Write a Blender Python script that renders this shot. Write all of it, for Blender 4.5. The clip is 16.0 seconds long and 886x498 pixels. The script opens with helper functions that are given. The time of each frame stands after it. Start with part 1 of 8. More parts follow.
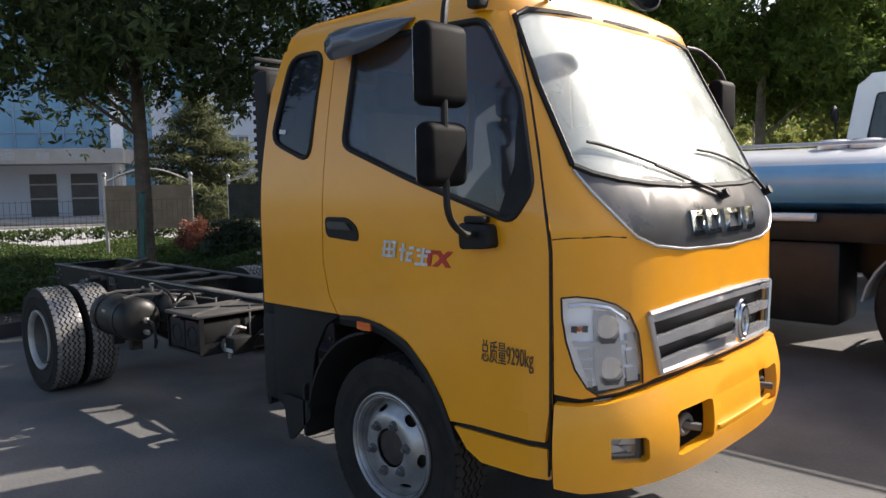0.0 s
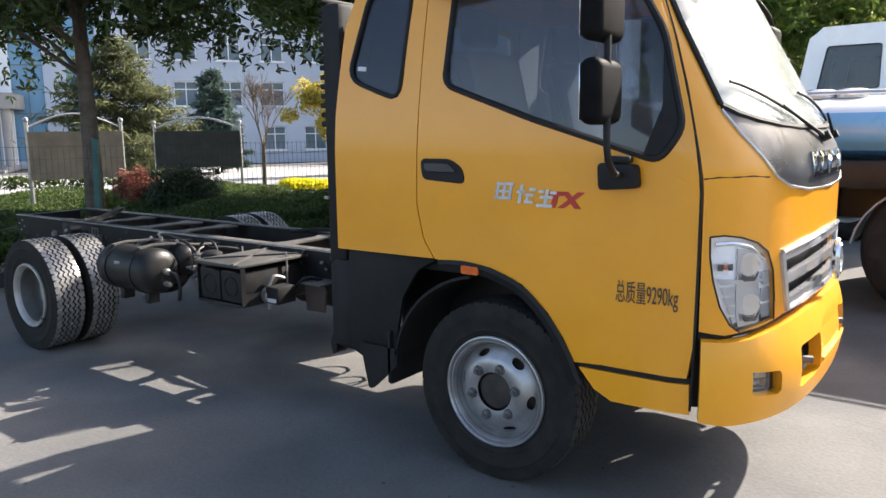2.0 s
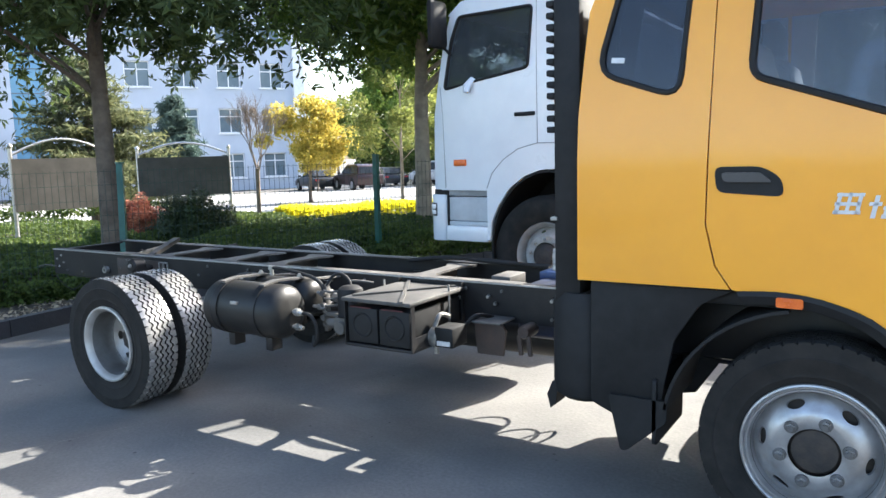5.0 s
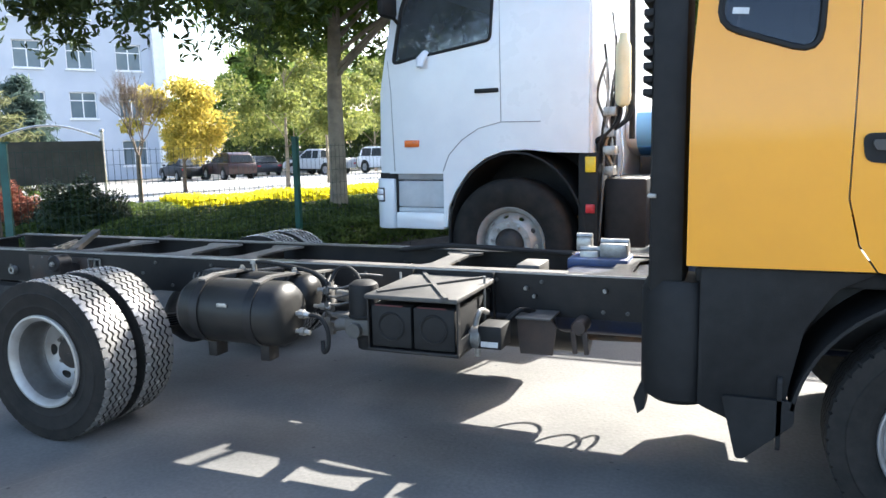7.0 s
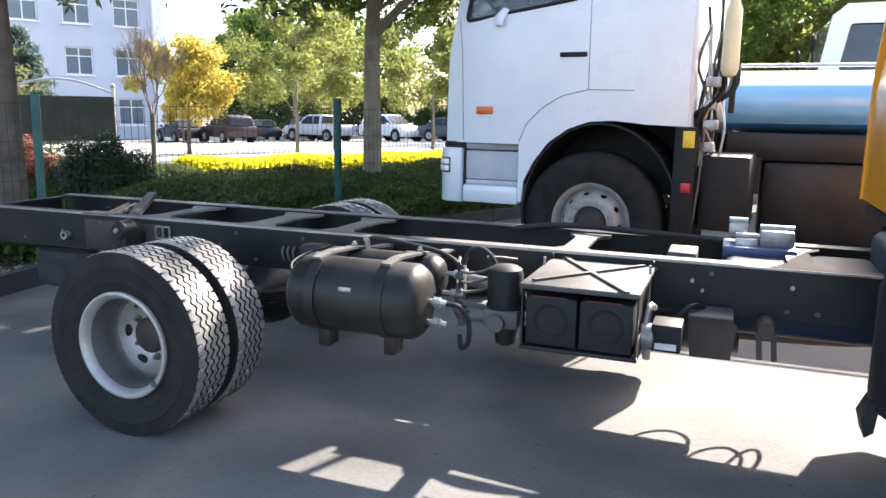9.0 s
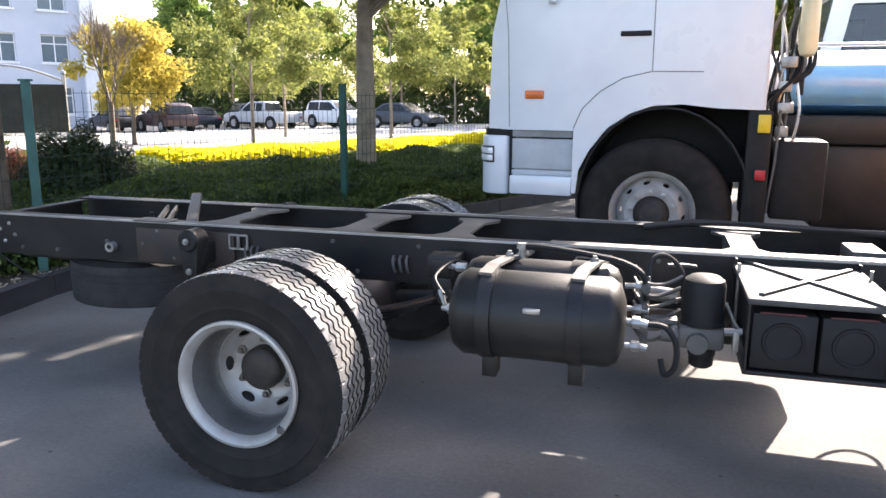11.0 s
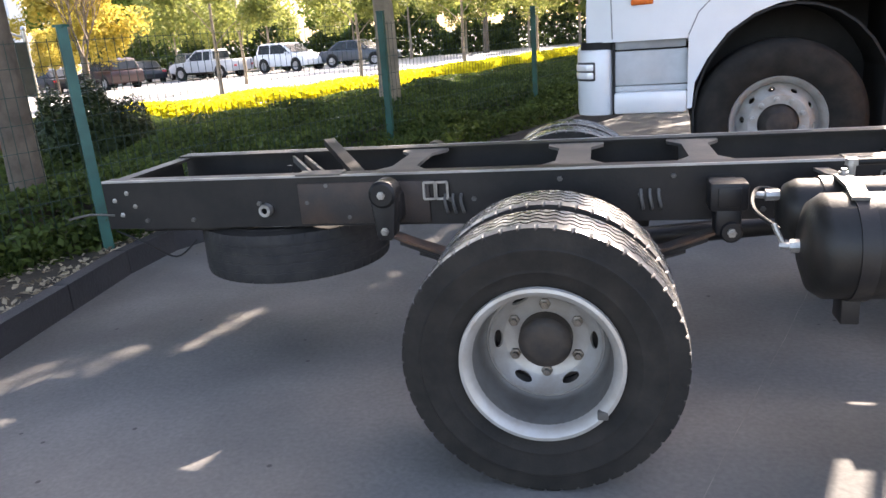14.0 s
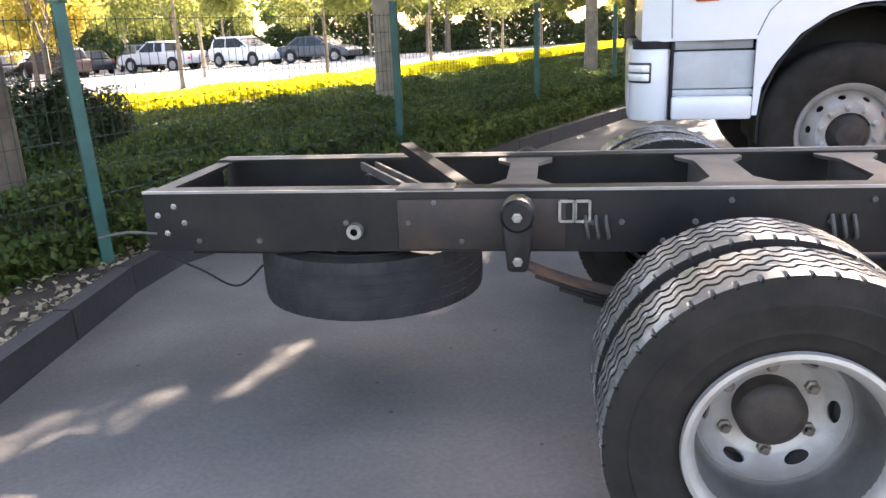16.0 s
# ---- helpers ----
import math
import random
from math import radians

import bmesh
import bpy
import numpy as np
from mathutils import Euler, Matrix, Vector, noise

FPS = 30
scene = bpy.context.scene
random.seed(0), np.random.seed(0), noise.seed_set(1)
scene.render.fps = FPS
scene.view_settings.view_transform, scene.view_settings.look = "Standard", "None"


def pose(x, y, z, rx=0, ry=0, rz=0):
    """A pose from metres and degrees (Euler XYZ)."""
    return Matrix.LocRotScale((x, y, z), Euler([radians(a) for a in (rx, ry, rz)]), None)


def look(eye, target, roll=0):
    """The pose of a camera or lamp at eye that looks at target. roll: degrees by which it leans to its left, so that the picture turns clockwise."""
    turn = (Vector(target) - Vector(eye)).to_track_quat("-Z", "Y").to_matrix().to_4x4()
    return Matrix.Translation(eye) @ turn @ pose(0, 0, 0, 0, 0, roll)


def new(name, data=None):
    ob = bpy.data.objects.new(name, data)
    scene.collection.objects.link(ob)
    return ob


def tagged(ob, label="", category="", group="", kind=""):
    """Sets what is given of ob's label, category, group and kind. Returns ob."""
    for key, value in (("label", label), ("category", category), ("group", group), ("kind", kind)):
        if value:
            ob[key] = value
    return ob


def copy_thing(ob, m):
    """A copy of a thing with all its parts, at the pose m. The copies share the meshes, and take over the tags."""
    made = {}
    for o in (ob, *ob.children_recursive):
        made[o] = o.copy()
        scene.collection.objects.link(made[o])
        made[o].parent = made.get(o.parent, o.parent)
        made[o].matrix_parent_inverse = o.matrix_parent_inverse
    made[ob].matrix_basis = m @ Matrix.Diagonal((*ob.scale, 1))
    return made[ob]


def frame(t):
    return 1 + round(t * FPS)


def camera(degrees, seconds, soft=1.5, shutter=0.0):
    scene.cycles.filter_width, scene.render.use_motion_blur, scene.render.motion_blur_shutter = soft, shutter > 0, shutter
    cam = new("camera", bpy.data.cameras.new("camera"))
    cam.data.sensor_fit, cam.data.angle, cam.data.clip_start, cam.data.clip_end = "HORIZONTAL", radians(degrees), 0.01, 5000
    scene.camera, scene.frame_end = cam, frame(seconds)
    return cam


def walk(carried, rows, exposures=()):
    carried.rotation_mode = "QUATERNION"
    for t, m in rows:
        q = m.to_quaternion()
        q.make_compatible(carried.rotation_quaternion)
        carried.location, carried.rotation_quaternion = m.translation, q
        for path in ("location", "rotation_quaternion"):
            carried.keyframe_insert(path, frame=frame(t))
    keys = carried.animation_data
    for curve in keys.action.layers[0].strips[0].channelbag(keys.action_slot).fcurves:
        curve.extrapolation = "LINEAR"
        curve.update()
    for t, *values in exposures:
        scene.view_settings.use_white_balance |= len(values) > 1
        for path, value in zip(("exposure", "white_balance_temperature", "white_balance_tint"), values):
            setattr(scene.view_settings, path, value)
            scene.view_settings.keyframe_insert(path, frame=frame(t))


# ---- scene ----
cam = camera(62.0, 16.0)
PATH = [
    (0, (0.56, 0.401, 1.551), (-0.818, 1.84, 1.37), -1.1),
    (0.5, (0.351, 0.321, 1.53), (-1.0, 1.787, 1.363), -2.0),
    (1, (0.181, 0.204, 1.511), (-1.097, 1.723, 1.268), 0.7),
    (1.5, (0.028, 0.028, 1.518), (-1.123, 1.634, 1.211), -1.8),
    (2, (-0.131, -0.107, 1.52), (-1.304, 1.482, 1.205), -0.7),
    (2.5, (-0.3, -0.168, 1.501), (-1.482, 1.417, 1.201), -2.1),
    (3, (-0.515, -0.199, 1.494), (-1.75, 1.337, 1.154), -0.4),
    (3.5, (-0.793, -0.277, 1.487), (-1.951, 1.323, 1.171), -0.7),
    (4, (-1.118, -0.306, 1.484), (-2.189, 1.348, 1.141), -1.3),
    (4.2, (-1.207, -0.31, 1.485), (-2.304, 1.339, 1.201), -1.6),
    (6.5, (-2.229, -0.205, 1.411), (-3.079, 1.586, 1.148), -1.6),
    (7, (-2.474, -0.19, 1.405), (-3.216, 1.646, 1.119), -1.3),
    (7.5, (-2.68, -0.171, 1.402), (-3.366, 1.68, 1.08), -1.4),
    (8, (-2.903, -0.085, 1.386), (-3.685, 1.727, 1.06), -1.3),
    (8.5, (-3.071, -0.033, 1.377), (-3.825, 1.786, 1.029), -0.4),
    (10.8, (-4.133, 0.183, 1.362), (-4.699, 2.065, 0.986), 1.2),
    (11, (-4.222, 0.186, 1.367), (-4.77, 2.067, 0.968), 0.2),
    (11.5, (-4.386, 0.177, 1.358), (-4.967, 2.042, 0.929), 0.6),
    (12, (-4.597, 0.248, 1.337), (-5.253, 2.085, 0.895), -1.0),
    (12.5, (-4.791, 0.32, 1.318), (-5.399, 2.166, 0.845), 0.6),
    (13, (-5.044, 0.327, 1.312), (-5.507, 2.214, 0.841), -2.1),
    (13.5, (-5.212, 0.387, 1.287), (-5.637, 2.262, 0.736), -0.8),
    (14, (-5.4, 0.43, 1.302), (-5.825, 2.3, 0.734), -4.2),
    (14.5, (-5.538, 0.486, 1.298), (-5.947, 2.356, 0.721), -2.7),
    (15, (-5.758, 0.529, 1.303), (-5.986, 2.43, 0.722), -3.6),
    (15.5, (-5.926, 0.632, 1.289), (-6.113, 2.524, 0.667), -3.1),
    (16, (-6.075, 0.842, 1.284), (-6.364, 2.735, 0.708), -2.4),
]
EXPOSURES = [(0, 0.95, 6500, 13), (1, 1.28, 6500, 13), (2, 1.68, 6500, 12), (3, 2.06, 6400, 11), (4.2, 2.4, 6200, 9), (6.5, 2.5, 6200, 8), (8.5, 2.5, 6400, 13), (11, 2.52, 6700, 17), (13, 2.65, 7000, 18), (14.5, 2.95, 7300, 20), (16, 3.2, 7500, 21)]
walk(cam, [(t, look(eye, target, roll)) for t, eye, target, roll in PATH], EXPOSURES)

# ---- light ----
SUN = Vector((0.52, 1.38, 1.0)).normalized()          # towards the sun
world = bpy.data.worlds.new("sky_world")
world.use_nodes = True
scene.world = world
wn = world.node_tree.nodes
sky = wn.new("ShaderNodeTexSky")
sky.sky_type = 'NISHITA'
sky.sun_disc = False
sky.sun_elevation = math.asin(SUN.z)
sky.sun_rotation = math.atan2(SUN.x, SUN.y)
sky.air_density, sky.dust_density, sky.ozone_density = 1.0, 3.0, 0.7
world.node_tree.links.new(sky.outputs[0], wn["Background"].inputs[0])
wn["Background"].inputs[1].default_value = 0.12
sun = new("sun", bpy.data.lights.new("sun", 'SUN'))
sun.data.energy = 4.6
sun.data.angle = radians(0.53)
sun.data.color = (1.0, 0.93, 0.83)
sun.matrix_world = look(SUN * 60, (0, 0, 0))

# ---- materials ----


def mat(name, col, col2=None, rough=0.5, metal=0.0, scale=8.0, bump=0.0, bscale=60.0, coat=0.0, spec=0.5, rvar=0.1, emit=None, fac=(0.35, 0.65)):
    """A procedural surface: two colours mixed by noise at two scales, fine relief and uneven gloss."""
    m = bpy.data.materials.new(name)
    m.use_nodes = True
    nt = m.node_tree
    b = nt.nodes["Principled BSDF"]
    L = nt.links.new
    tc = nt.nodes.new("ShaderNodeTexCoord")
    n1 = nt.nodes.new("ShaderNodeTexNoise")
    n1.inputs["Scale"].default_value = scale
    n1.inputs["Detail"].default_value = 8
    n1.inputs["Roughness"].default_value = 0.6
    L(tc.outputs["Object"], n1.inputs["Vector"])
    ramp = nt.nodes.new("ShaderNodeMapRange")
    ramp.inputs[1].default_value, ramp.inputs[2].default_value = fac
    L(n1.outputs[0], ramp.inputs[0])
    mix = nt.nodes.new("ShaderNodeMix")
    mix.data_type = 'RGBA'
    mix.inputs[6].default_value = (*col, 1)
    mix.inputs[7].default_value = (*(col2 or col), 1)
    L(ramp.outputs[0], mix.inputs[0])
    L(mix.outputs[2], b.inputs["Base Color"])
    rr = nt.nodes.new("ShaderNodeMapRange")
    rr.inputs[3].default_value, rr.inputs[4].default_value = max(0.02, rough - rvar), min(1, rough + rvar)
    L(n1.outputs[0], rr.inputs[0])
    L(rr.outputs[0], b.inputs["Roughness"])
    b.inputs["Metallic"].default_value = metal
    b.inputs["Specular IOR Level"].default_value = spec
    b.inputs["Coat Weight"].default_value = coat
    b.inputs["Coat Roughness"].default_value = 0.06
    if bump:
        n2 = nt.nodes.new("ShaderNodeTexNoise")
        n2.inputs["Scale"].default_value = bscale
        n2.inputs["Detail"].default_value = 6
        L(tc.outputs["Object"], n2.inputs["Vector"])
        bp = nt.nodes.new("ShaderNodeBump")
        bp.inputs["Strength"].default_value = bump
        bp.inputs["Distance"].default_value = 0.01
        L(n2.outputs[0], bp.inputs["Height"])
        L(bp.outputs[0], b.inputs["Normal"])
    if emit:
        b.inputs["Emission Color"].default_value = (*emit[:3], 1)
        b.inputs["Emission Strength"].default_value = emit[3]
    return m


def glass(name, tint, rough=0.02, film=0.0, film_col=(0.6, 0.62, 0.62), film_rough=0.3, film_spec=0.5):
    """A pane: tinted see-through with mirror gloss by Fresnel and a thin film that stands for dust and, on the
    windscreen, glare.
    """
    m = bpy.data.materials.new(name)
    m.use_nodes = True
    nt = m.node_tree
    N, L = nt.nodes.new, nt.links.new
    nt.nodes.remove(nt.nodes["Principled BSDF"])
    tr, gl, mx, fr = N("ShaderNodeBsdfTransparent"), N("ShaderNodeBsdfGlossy"), N("ShaderNodeMixShader"), N("ShaderNodeLayerWeight")
    tr.inputs[0].default_value = (*tint, 1)
    gl.inputs["Roughness"].default_value = rough
    pw, ma = N("ShaderNodeMath"), N("ShaderNodeMath")
    fr.inputs[0].default_value = 0.5
    pw.operation, ma.operation = 'POWER', 'MULTIPLY_ADD'
    pw.inputs[1].default_value, ma.inputs[1].default_value, ma.inputs[2].default_value = 4.5, 0.9, 0.045
    L(fr.outputs["Facing"], pw.inputs[0]), L(pw.outputs[0], ma.inputs[0])
    L(ma.outputs[0], mx.inputs[0]), L(tr.outputs[0], mx.inputs[1]), L(gl.outputs[0], mx.inputs[2])
    top = mx
    if film:
        df = N("ShaderNodeBsdfPrincipled")
        df.inputs["Base Color"].default_value = (*film_col, 1)
        df.inputs["Roughness"].default_value = film_rough
        df.inputs["Specular IOR Level"].default_value = film_spec
        no, mr, m2, tc = N("ShaderNodeTexNoise"), N("ShaderNodeMapRange"), N("ShaderNodeMixShader"), N("ShaderNodeTexCoord")
        no.inputs["Scale"].default_value = 3.0
        no.inputs["Detail"].default_value = 8
        L(tc.outputs["Object"], no.inputs["Vector"])
        mr.inputs[1].default_value, mr.inputs[2].default_value = 0.25, 0.75
        mr.inputs[3].default_value, mr.inputs[4].default_value = film * 0.45, film * 1.55
        L(no.outputs[0], mr.inputs[0]), L(mr.outputs[0], m2.inputs[0])
        L(mx.outputs[0], m2.inputs[1]), L(df.outputs[0], m2.inputs[2])
        top = m2
    L(top.outputs[0], nt.nodes["Material Output"].inputs[0])
    return m


M = {}
M["yellow"] = mat("yellow_paint", (0.83, 0.345, 0.006), (0.77, 0.315, 0.006), 0.34, scale=2.5, coat=0.5, bump=0.02, bscale=30, rvar=0.06)
M["yellow_bumper"] = mat("yellow_bumper_paint", (0.83, 0.355, 0.008), (0.77, 0.325, 0.008), 0.42, scale=3, coat=0.25, bump=0.05, bscale=90)
M["black_plastic"] = mat("black_plastic", (0.009, 0.009, 0.0095), (0.016, 0.016, 0.016), 0.62, scale=14, bump=0.1, bscale=220, spec=0.28)
M["mirror_black"] = mat("dull_mirror_housing", (0.005, 0.005, 0.0055), (0.009, 0.009, 0.0095), 0.6, scale=14, bump=0.05, bscale=220, spec=0.05)
M["gloss_black"] = mat("satin_black_panel", (0.03, 0.03, 0.033), (0.045, 0.045, 0.048), 0.3, scale=6, bump=0.05, bscale=160)
M["rubber"] = mat("tyre_rubber", (0.011, 0.0105, 0.010), (0.027, 0.024, 0.021), 0.78, scale=9, bump=0.15, bscale=120, spec=0.25)
# Lugs coloured pale for the sun glint on them, with some dust.
M["tread"] = mat("sunlit_dusty_tread_rubber", (0.145, 0.141, 0.135), (0.22, 0.213, 0.20), 0.25, scale=24, bump=0.03, bscale=140, spec=1.0)
# Black copy of the tread, darkened for tyres that stand in shade.
M["shaded_tread"] = mat("shaded_black_tread", (0.02, 0.02, 0.021), (0.04, 0.038, 0.036), 0.75, scale=12, bump=0.1, bscale=140, spec=0.3)
M["rim"] = mat("silver_wheel_paint", (0.42, 0.42, 0.43), (0.30, 0.29, 0.28), 0.36, metal=0.65, scale=10, bump=0.05, bscale=120)
M["rim_dirty"] = mat("dusty_silver_rim", (0.46, 0.455, 0.44), (0.35, 0.32, 0.285), 0.45, metal=0.4, scale=9, bump=0.08, bscale=120)
# Dusty like the rim, but darkened for the shade deep inside the wheel.
M["barrel"] = mat("shaded_dusty_wheel_barrel", (0.145, 0.145, 0.142), (0.095, 0.088, 0.08), 0.55, metal=0.2, scale=8, bump=0.1, bscale=100)
M["nut_grey"] = mat("dull_grey_nut", (0.22, 0.205, 0.185), (0.12, 0.095, 0.075), 0.45, metal=0.6, scale=30, bump=0.1)
M["hub"] = mat("greasy_hub", (0.02, 0.018, 0.017), (0.05, 0.038, 0.03), 0.6, scale=16, bump=0.2, bscale=80)
M["chassis"] = mat("chassis_black_paint", (0.010, 0.010, 0.011), (0.026, 0.023, 0.021), 0.45, scale=5, bump=0.08, bscale=90, spec=0.32, fac=(0.4, 0.75))
M["rusty"] = mat("rust_touched_chassis", (0.03, 0.024, 0.02), (0.16, 0.075, 0.035), 0.7, scale=7, bump=0.2, bscale=70, fac=(0.45, 0.75))
M["rust_film"] = mat("rust_film_on_black_rail", (0.022, 0.019, 0.018), (0.075, 0.042, 0.027), 0.6, scale=5, bump=0.1, bscale=90, fac=(0.4, 0.8))
M["dusty"] = mat("dusty_black_steel", (0.05, 0.048, 0.046), (0.12, 0.112, 0.1), 0.6, scale=6, bump=0.1, bscale=110)
M["lid_dust"] = mat("thin_dust_on_black_lid", (0.034, 0.033, 0.032), (0.085, 0.08, 0.072), 0.6, scale=6, bump=0.1, bscale=110)
# Pale colour painted for sunlight on the rail edges.
M["edge_glint"] = mat("painted_sunlit_edge", (0.42, 0.41, 0.40), (0.22, 0.21, 0.20), 0.4, metal=0.3, scale=3, bump=0.1)
M["tank_dust"] = mat("dust_filmed_tank", (0.008, 0.008, 0.008), (0.024, 0.023, 0.021), 0.42, scale=3.5, bump=0.08, bscale=100, spec=0.3)
M["lining"] = mat("pale_cab_lining", (0.42, 0.42, 0.41), (0.36, 0.36, 0.35), 0.75, scale=14, bump=0.05)
M["steel"] = mat("bare_cast_steel", (0.42, 0.41, 0.39), (0.25, 0.24, 0.22), 0.42, metal=0.7, scale=20, bump=0.2, bscale=90)
M["chrome"] = mat("chrome", (0.8, 0.8, 0.82), (0.7, 0.7, 0.71), 0.12, metal=1.0, scale=10)
M["chrome_soft"] = mat("silver_grille_paint", (0.56, 0.56, 0.57), (0.46, 0.46, 0.47), 0.22, metal=0.6, scale=8)
M["lamp_grey"] = mat("lamp_inner_grey", (0.16, 0.165, 0.175), (0.55, 0.56, 0.58), 0.12, metal=0.85, scale=26, bump=0.5, bscale=22)
M["lamp_white"] = mat("lamp_reflector", (0.97, 0.97, 0.98), (0.9, 0.91, 0.94), 0.16, metal=0.25, scale=12, bump=0.8, bscale=14)
M["step_pale"] = mat("pale_grey_step_plastic", (0.50, 0.52, 0.54), (0.42, 0.44, 0.46), 0.5, scale=9, bump=0.05)
M["visor_smoke"] = mat("smoked_blue_visor_plastic", (0.045, 0.058, 0.078), (0.06, 0.072, 0.09), 0.16, scale=5, coat=0.4)
M["red_dull"] = mat("dusty_red_cover", (0.10, 0.012, 0.012), (0.05, 0.014, 0.012), 0.6, scale=20)
M["nut_silver"] = mat("dusty_silver_nut", (0.20, 0.20, 0.205), (0.13, 0.125, 0.12), 0.42, metal=0.6, scale=30, bump=0.1)
M["lamp_shadow"] = mat("dark_lamp_inner", (0.035, 0.036, 0.04), (0.08, 0.08, 0.085), 0.25, metal=0.4, scale=20)
M["amber"] = mat("amber_lens", (0.75, 0.16, 0.02), (0.6, 0.1, 0.01), 0.25, scale=30)
M["red"] = mat("red_plastic", (0.5, 0.02, 0.025), (0.35, 0.015, 0.02), 0.4, scale=20)
M["white_paint"] = mat("white_truck_paint", (0.76, 0.78, 0.80), (0.68, 0.70, 0.73), 0.3, scale=2.0, coat=0.4, bump=0.02, bscale=20)
M["grey_plastic"] = mat("grey_plastic", (0.32, 0.33, 0.34), (0.25, 0.26, 0.27), 0.5, scale=9, bump=0.05)
M["blue_paint"] = mat("blue_tank_paint", (0.06, 0.26, 0.62), (0.05, 0.2, 0.5), 0.3, scale=2, coat=0.3)
M["cover_blue"] = mat("blue_gearbox_paint", (0.02, 0.05, 0.17), (0.03, 0.05, 0.12), 0.4, scale=10, bump=0.15)
M["pale_blue"] = mat("pale_blue_tank_paint", (0.20, 0.45, 0.70), (0.16, 0.38, 0.62), 0.3, scale=2, coat=0.3)
M["engine_blue"] = mat("engine_blue_paint", (0.012, 0.022, 0.06), (0.02, 0.022, 0.035), 0.45, scale=12, bump=0.2)
M["seat_white"] = mat("plastic_wrapped_seat", (0.62, 0.62, 0.6), (0.5, 0.5, 0.5), 0.25, scale=7, bump=0.5, bscale=12)
M["seat_grey"] = mat("grey_seat_cloth", (0.16, 0.17, 0.19), (0.1, 0.11, 0.12), 0.85, scale=40, bump=0.1)
M["dash"] = mat("dashboard_plastic", (0.12, 0.12, 0.125), (0.09, 0.09, 0.095), 0.6, scale=12, bump=0.1)
M["ink"] = mat("dark_decal", (0.05, 0.035, 0.02), (0.09, 0.06, 0.03), 0.5, scale=60)
M["decal_red"] = mat("red_decal", (0.5, 0.03, 0.02), (0.42, 0.025, 0.02), 0.35, scale=50)
M["decal_white"] = mat("silver_white_decal", (0.62, 0.62, 0.6), (0.5, 0.5, 0.5), 0.3, scale=50)
M["mirror"] = mat("mirror_glass", (0.85, 0.87, 0.88), (0.82, 0.84, 0.85), 0.03, metal=1.0, rvar=0.01)
M["side_glass"] = glass("tinted_side_glass", (0.45, 0.49, 0.54), 0.02, 0.06, (0.35, 0.38, 0.42))
M["quarter_glass"] = glass("dark_quarter_glass", (0.17, 0.20, 0.25), 0.02, 0.05, (0.22, 0.27, 0.36))
# The whitish film is painted for sun and sky glare as well as dust.
M["windscreen"] = glass("dusty_glare_windscreen", (0.62, 0.68, 0.66), 0.03, 0.33, (0.74, 0.77, 0.75), 0.25, 0.8)
M["clear_glass"] = glass("clear_lamp_glass", (0.98, 0.99, 1.0), 0.02)

# ---- mesh helpers ----


def link(name, bm, material, parent=None, label="", smooth=True):
    me = bpy.data.meshes.new(name)
    bm.normal_update()
    bm.to_mesh(me)
    bm.free()
    me.materials.append(material)
    if smooth:
        me.shade_smooth()
        me.set_sharp_from_angle(angle=radians(38))
    ob = new(name, me)
    if parent:
        ob.parent = parent
    if label:
        ob["label"] = label
    return ob


def part(name, bm, material, parent, label="", smooth=True):
    return link(name, bm, material, parent, label, smooth)


def thing(name, label, category, at=(0, 0, 0), rz=0, group="", kind=""):
    e = new(name)
    e.empty_display_size = 0.2
    e.matrix_world = pose(*at, 0, 0, rz)
    return tagged(e, label, category, group, kind)


def box(bm, x0, x1, y0, y1, z0, z1, bev=0.0, seg=2):
    r = bmesh.ops.create_cube(bm, size=1)
    vs = r["verts"]
    for v in vs:
        v.co = Vector(((x0 + x1) / 2 + v.co.x * (x1 - x0), (y0 + y1) / 2 + v.co.y * (y1 - y0), (z0 + z1) / 2 + v.co.z * (z1 - z0)))
    if bev:
        es = list({e for v in vs for e in v.link_edges})
        bmesh.ops.bevel(bm, geom=es, offset=bev, segments=seg, affect='EDGES', profile=0.5)
    return bm


def nb():
    return bmesh.new()


def ring_frame(p, d):
    d = Vector(d).normalized()
    a = d.orthogonal().normalized() if abs(d.z) > 0.95 else Vector((0, 0, 1)).cross(d).normalized()
    return a, d.cross(a).normalized()


def tube(bm, pts, r, seg=10, caps=True):
    """A round bar or hose along points; r is one radius or one for each point."""
    pts = [Vector(p) for p in pts]
    rs = r if isinstance(r, (list, tuple)) else [r] * len(pts)
    rings, a = [], None
    for i, p in enumerate(pts):
        d = (pts[min(i + 1, len(pts) - 1)] - pts[max(i - 1, 0)]).normalized()
        if a is None:
            a, b = ring_frame(p, d)
        else:
            a = (a - d * a.dot(d)).normalized()
            b = d.cross(a).normalized()
        rings.append([bm.verts.new(p + (a * math.cos(q) + b * math.sin(q)) * rs[i]) for q in [2 * math.pi * k / seg for k in range(seg)]])
    for r0, r1 in zip(rings, rings[1:]):
        for k in range(seg):
            bm.faces.new((r0[k], r0[(k + 1) % seg], r1[(k + 1) % seg], r1[k]))
    if caps:
        bm.faces.new(list(reversed(rings[0])))
        bm.faces.new(rings[-1])
    return bm


def curve_pts(pts, n=6):
    """Points of a smooth line through pts."""
    P = [Vector(p) for p in pts]
    out = []
    for i in range(len(P) - 1):
        p0, p1, p2, p3 = P[max(i - 1, 0)], P[i], P[i + 1], P[min(i + 2, len(P) - 1)]
        for k in range(n):
            t = k / n
            out.append(0.5 * ((2 * p1) + (p2 - p0) * t + (2 * p0 - 5 * p1 + 4 * p2 - p3) * t * t + (3 * p1 - p0 - 3 * p2 + p3) * t ** 3))
    out.append(P[-1])
    return out


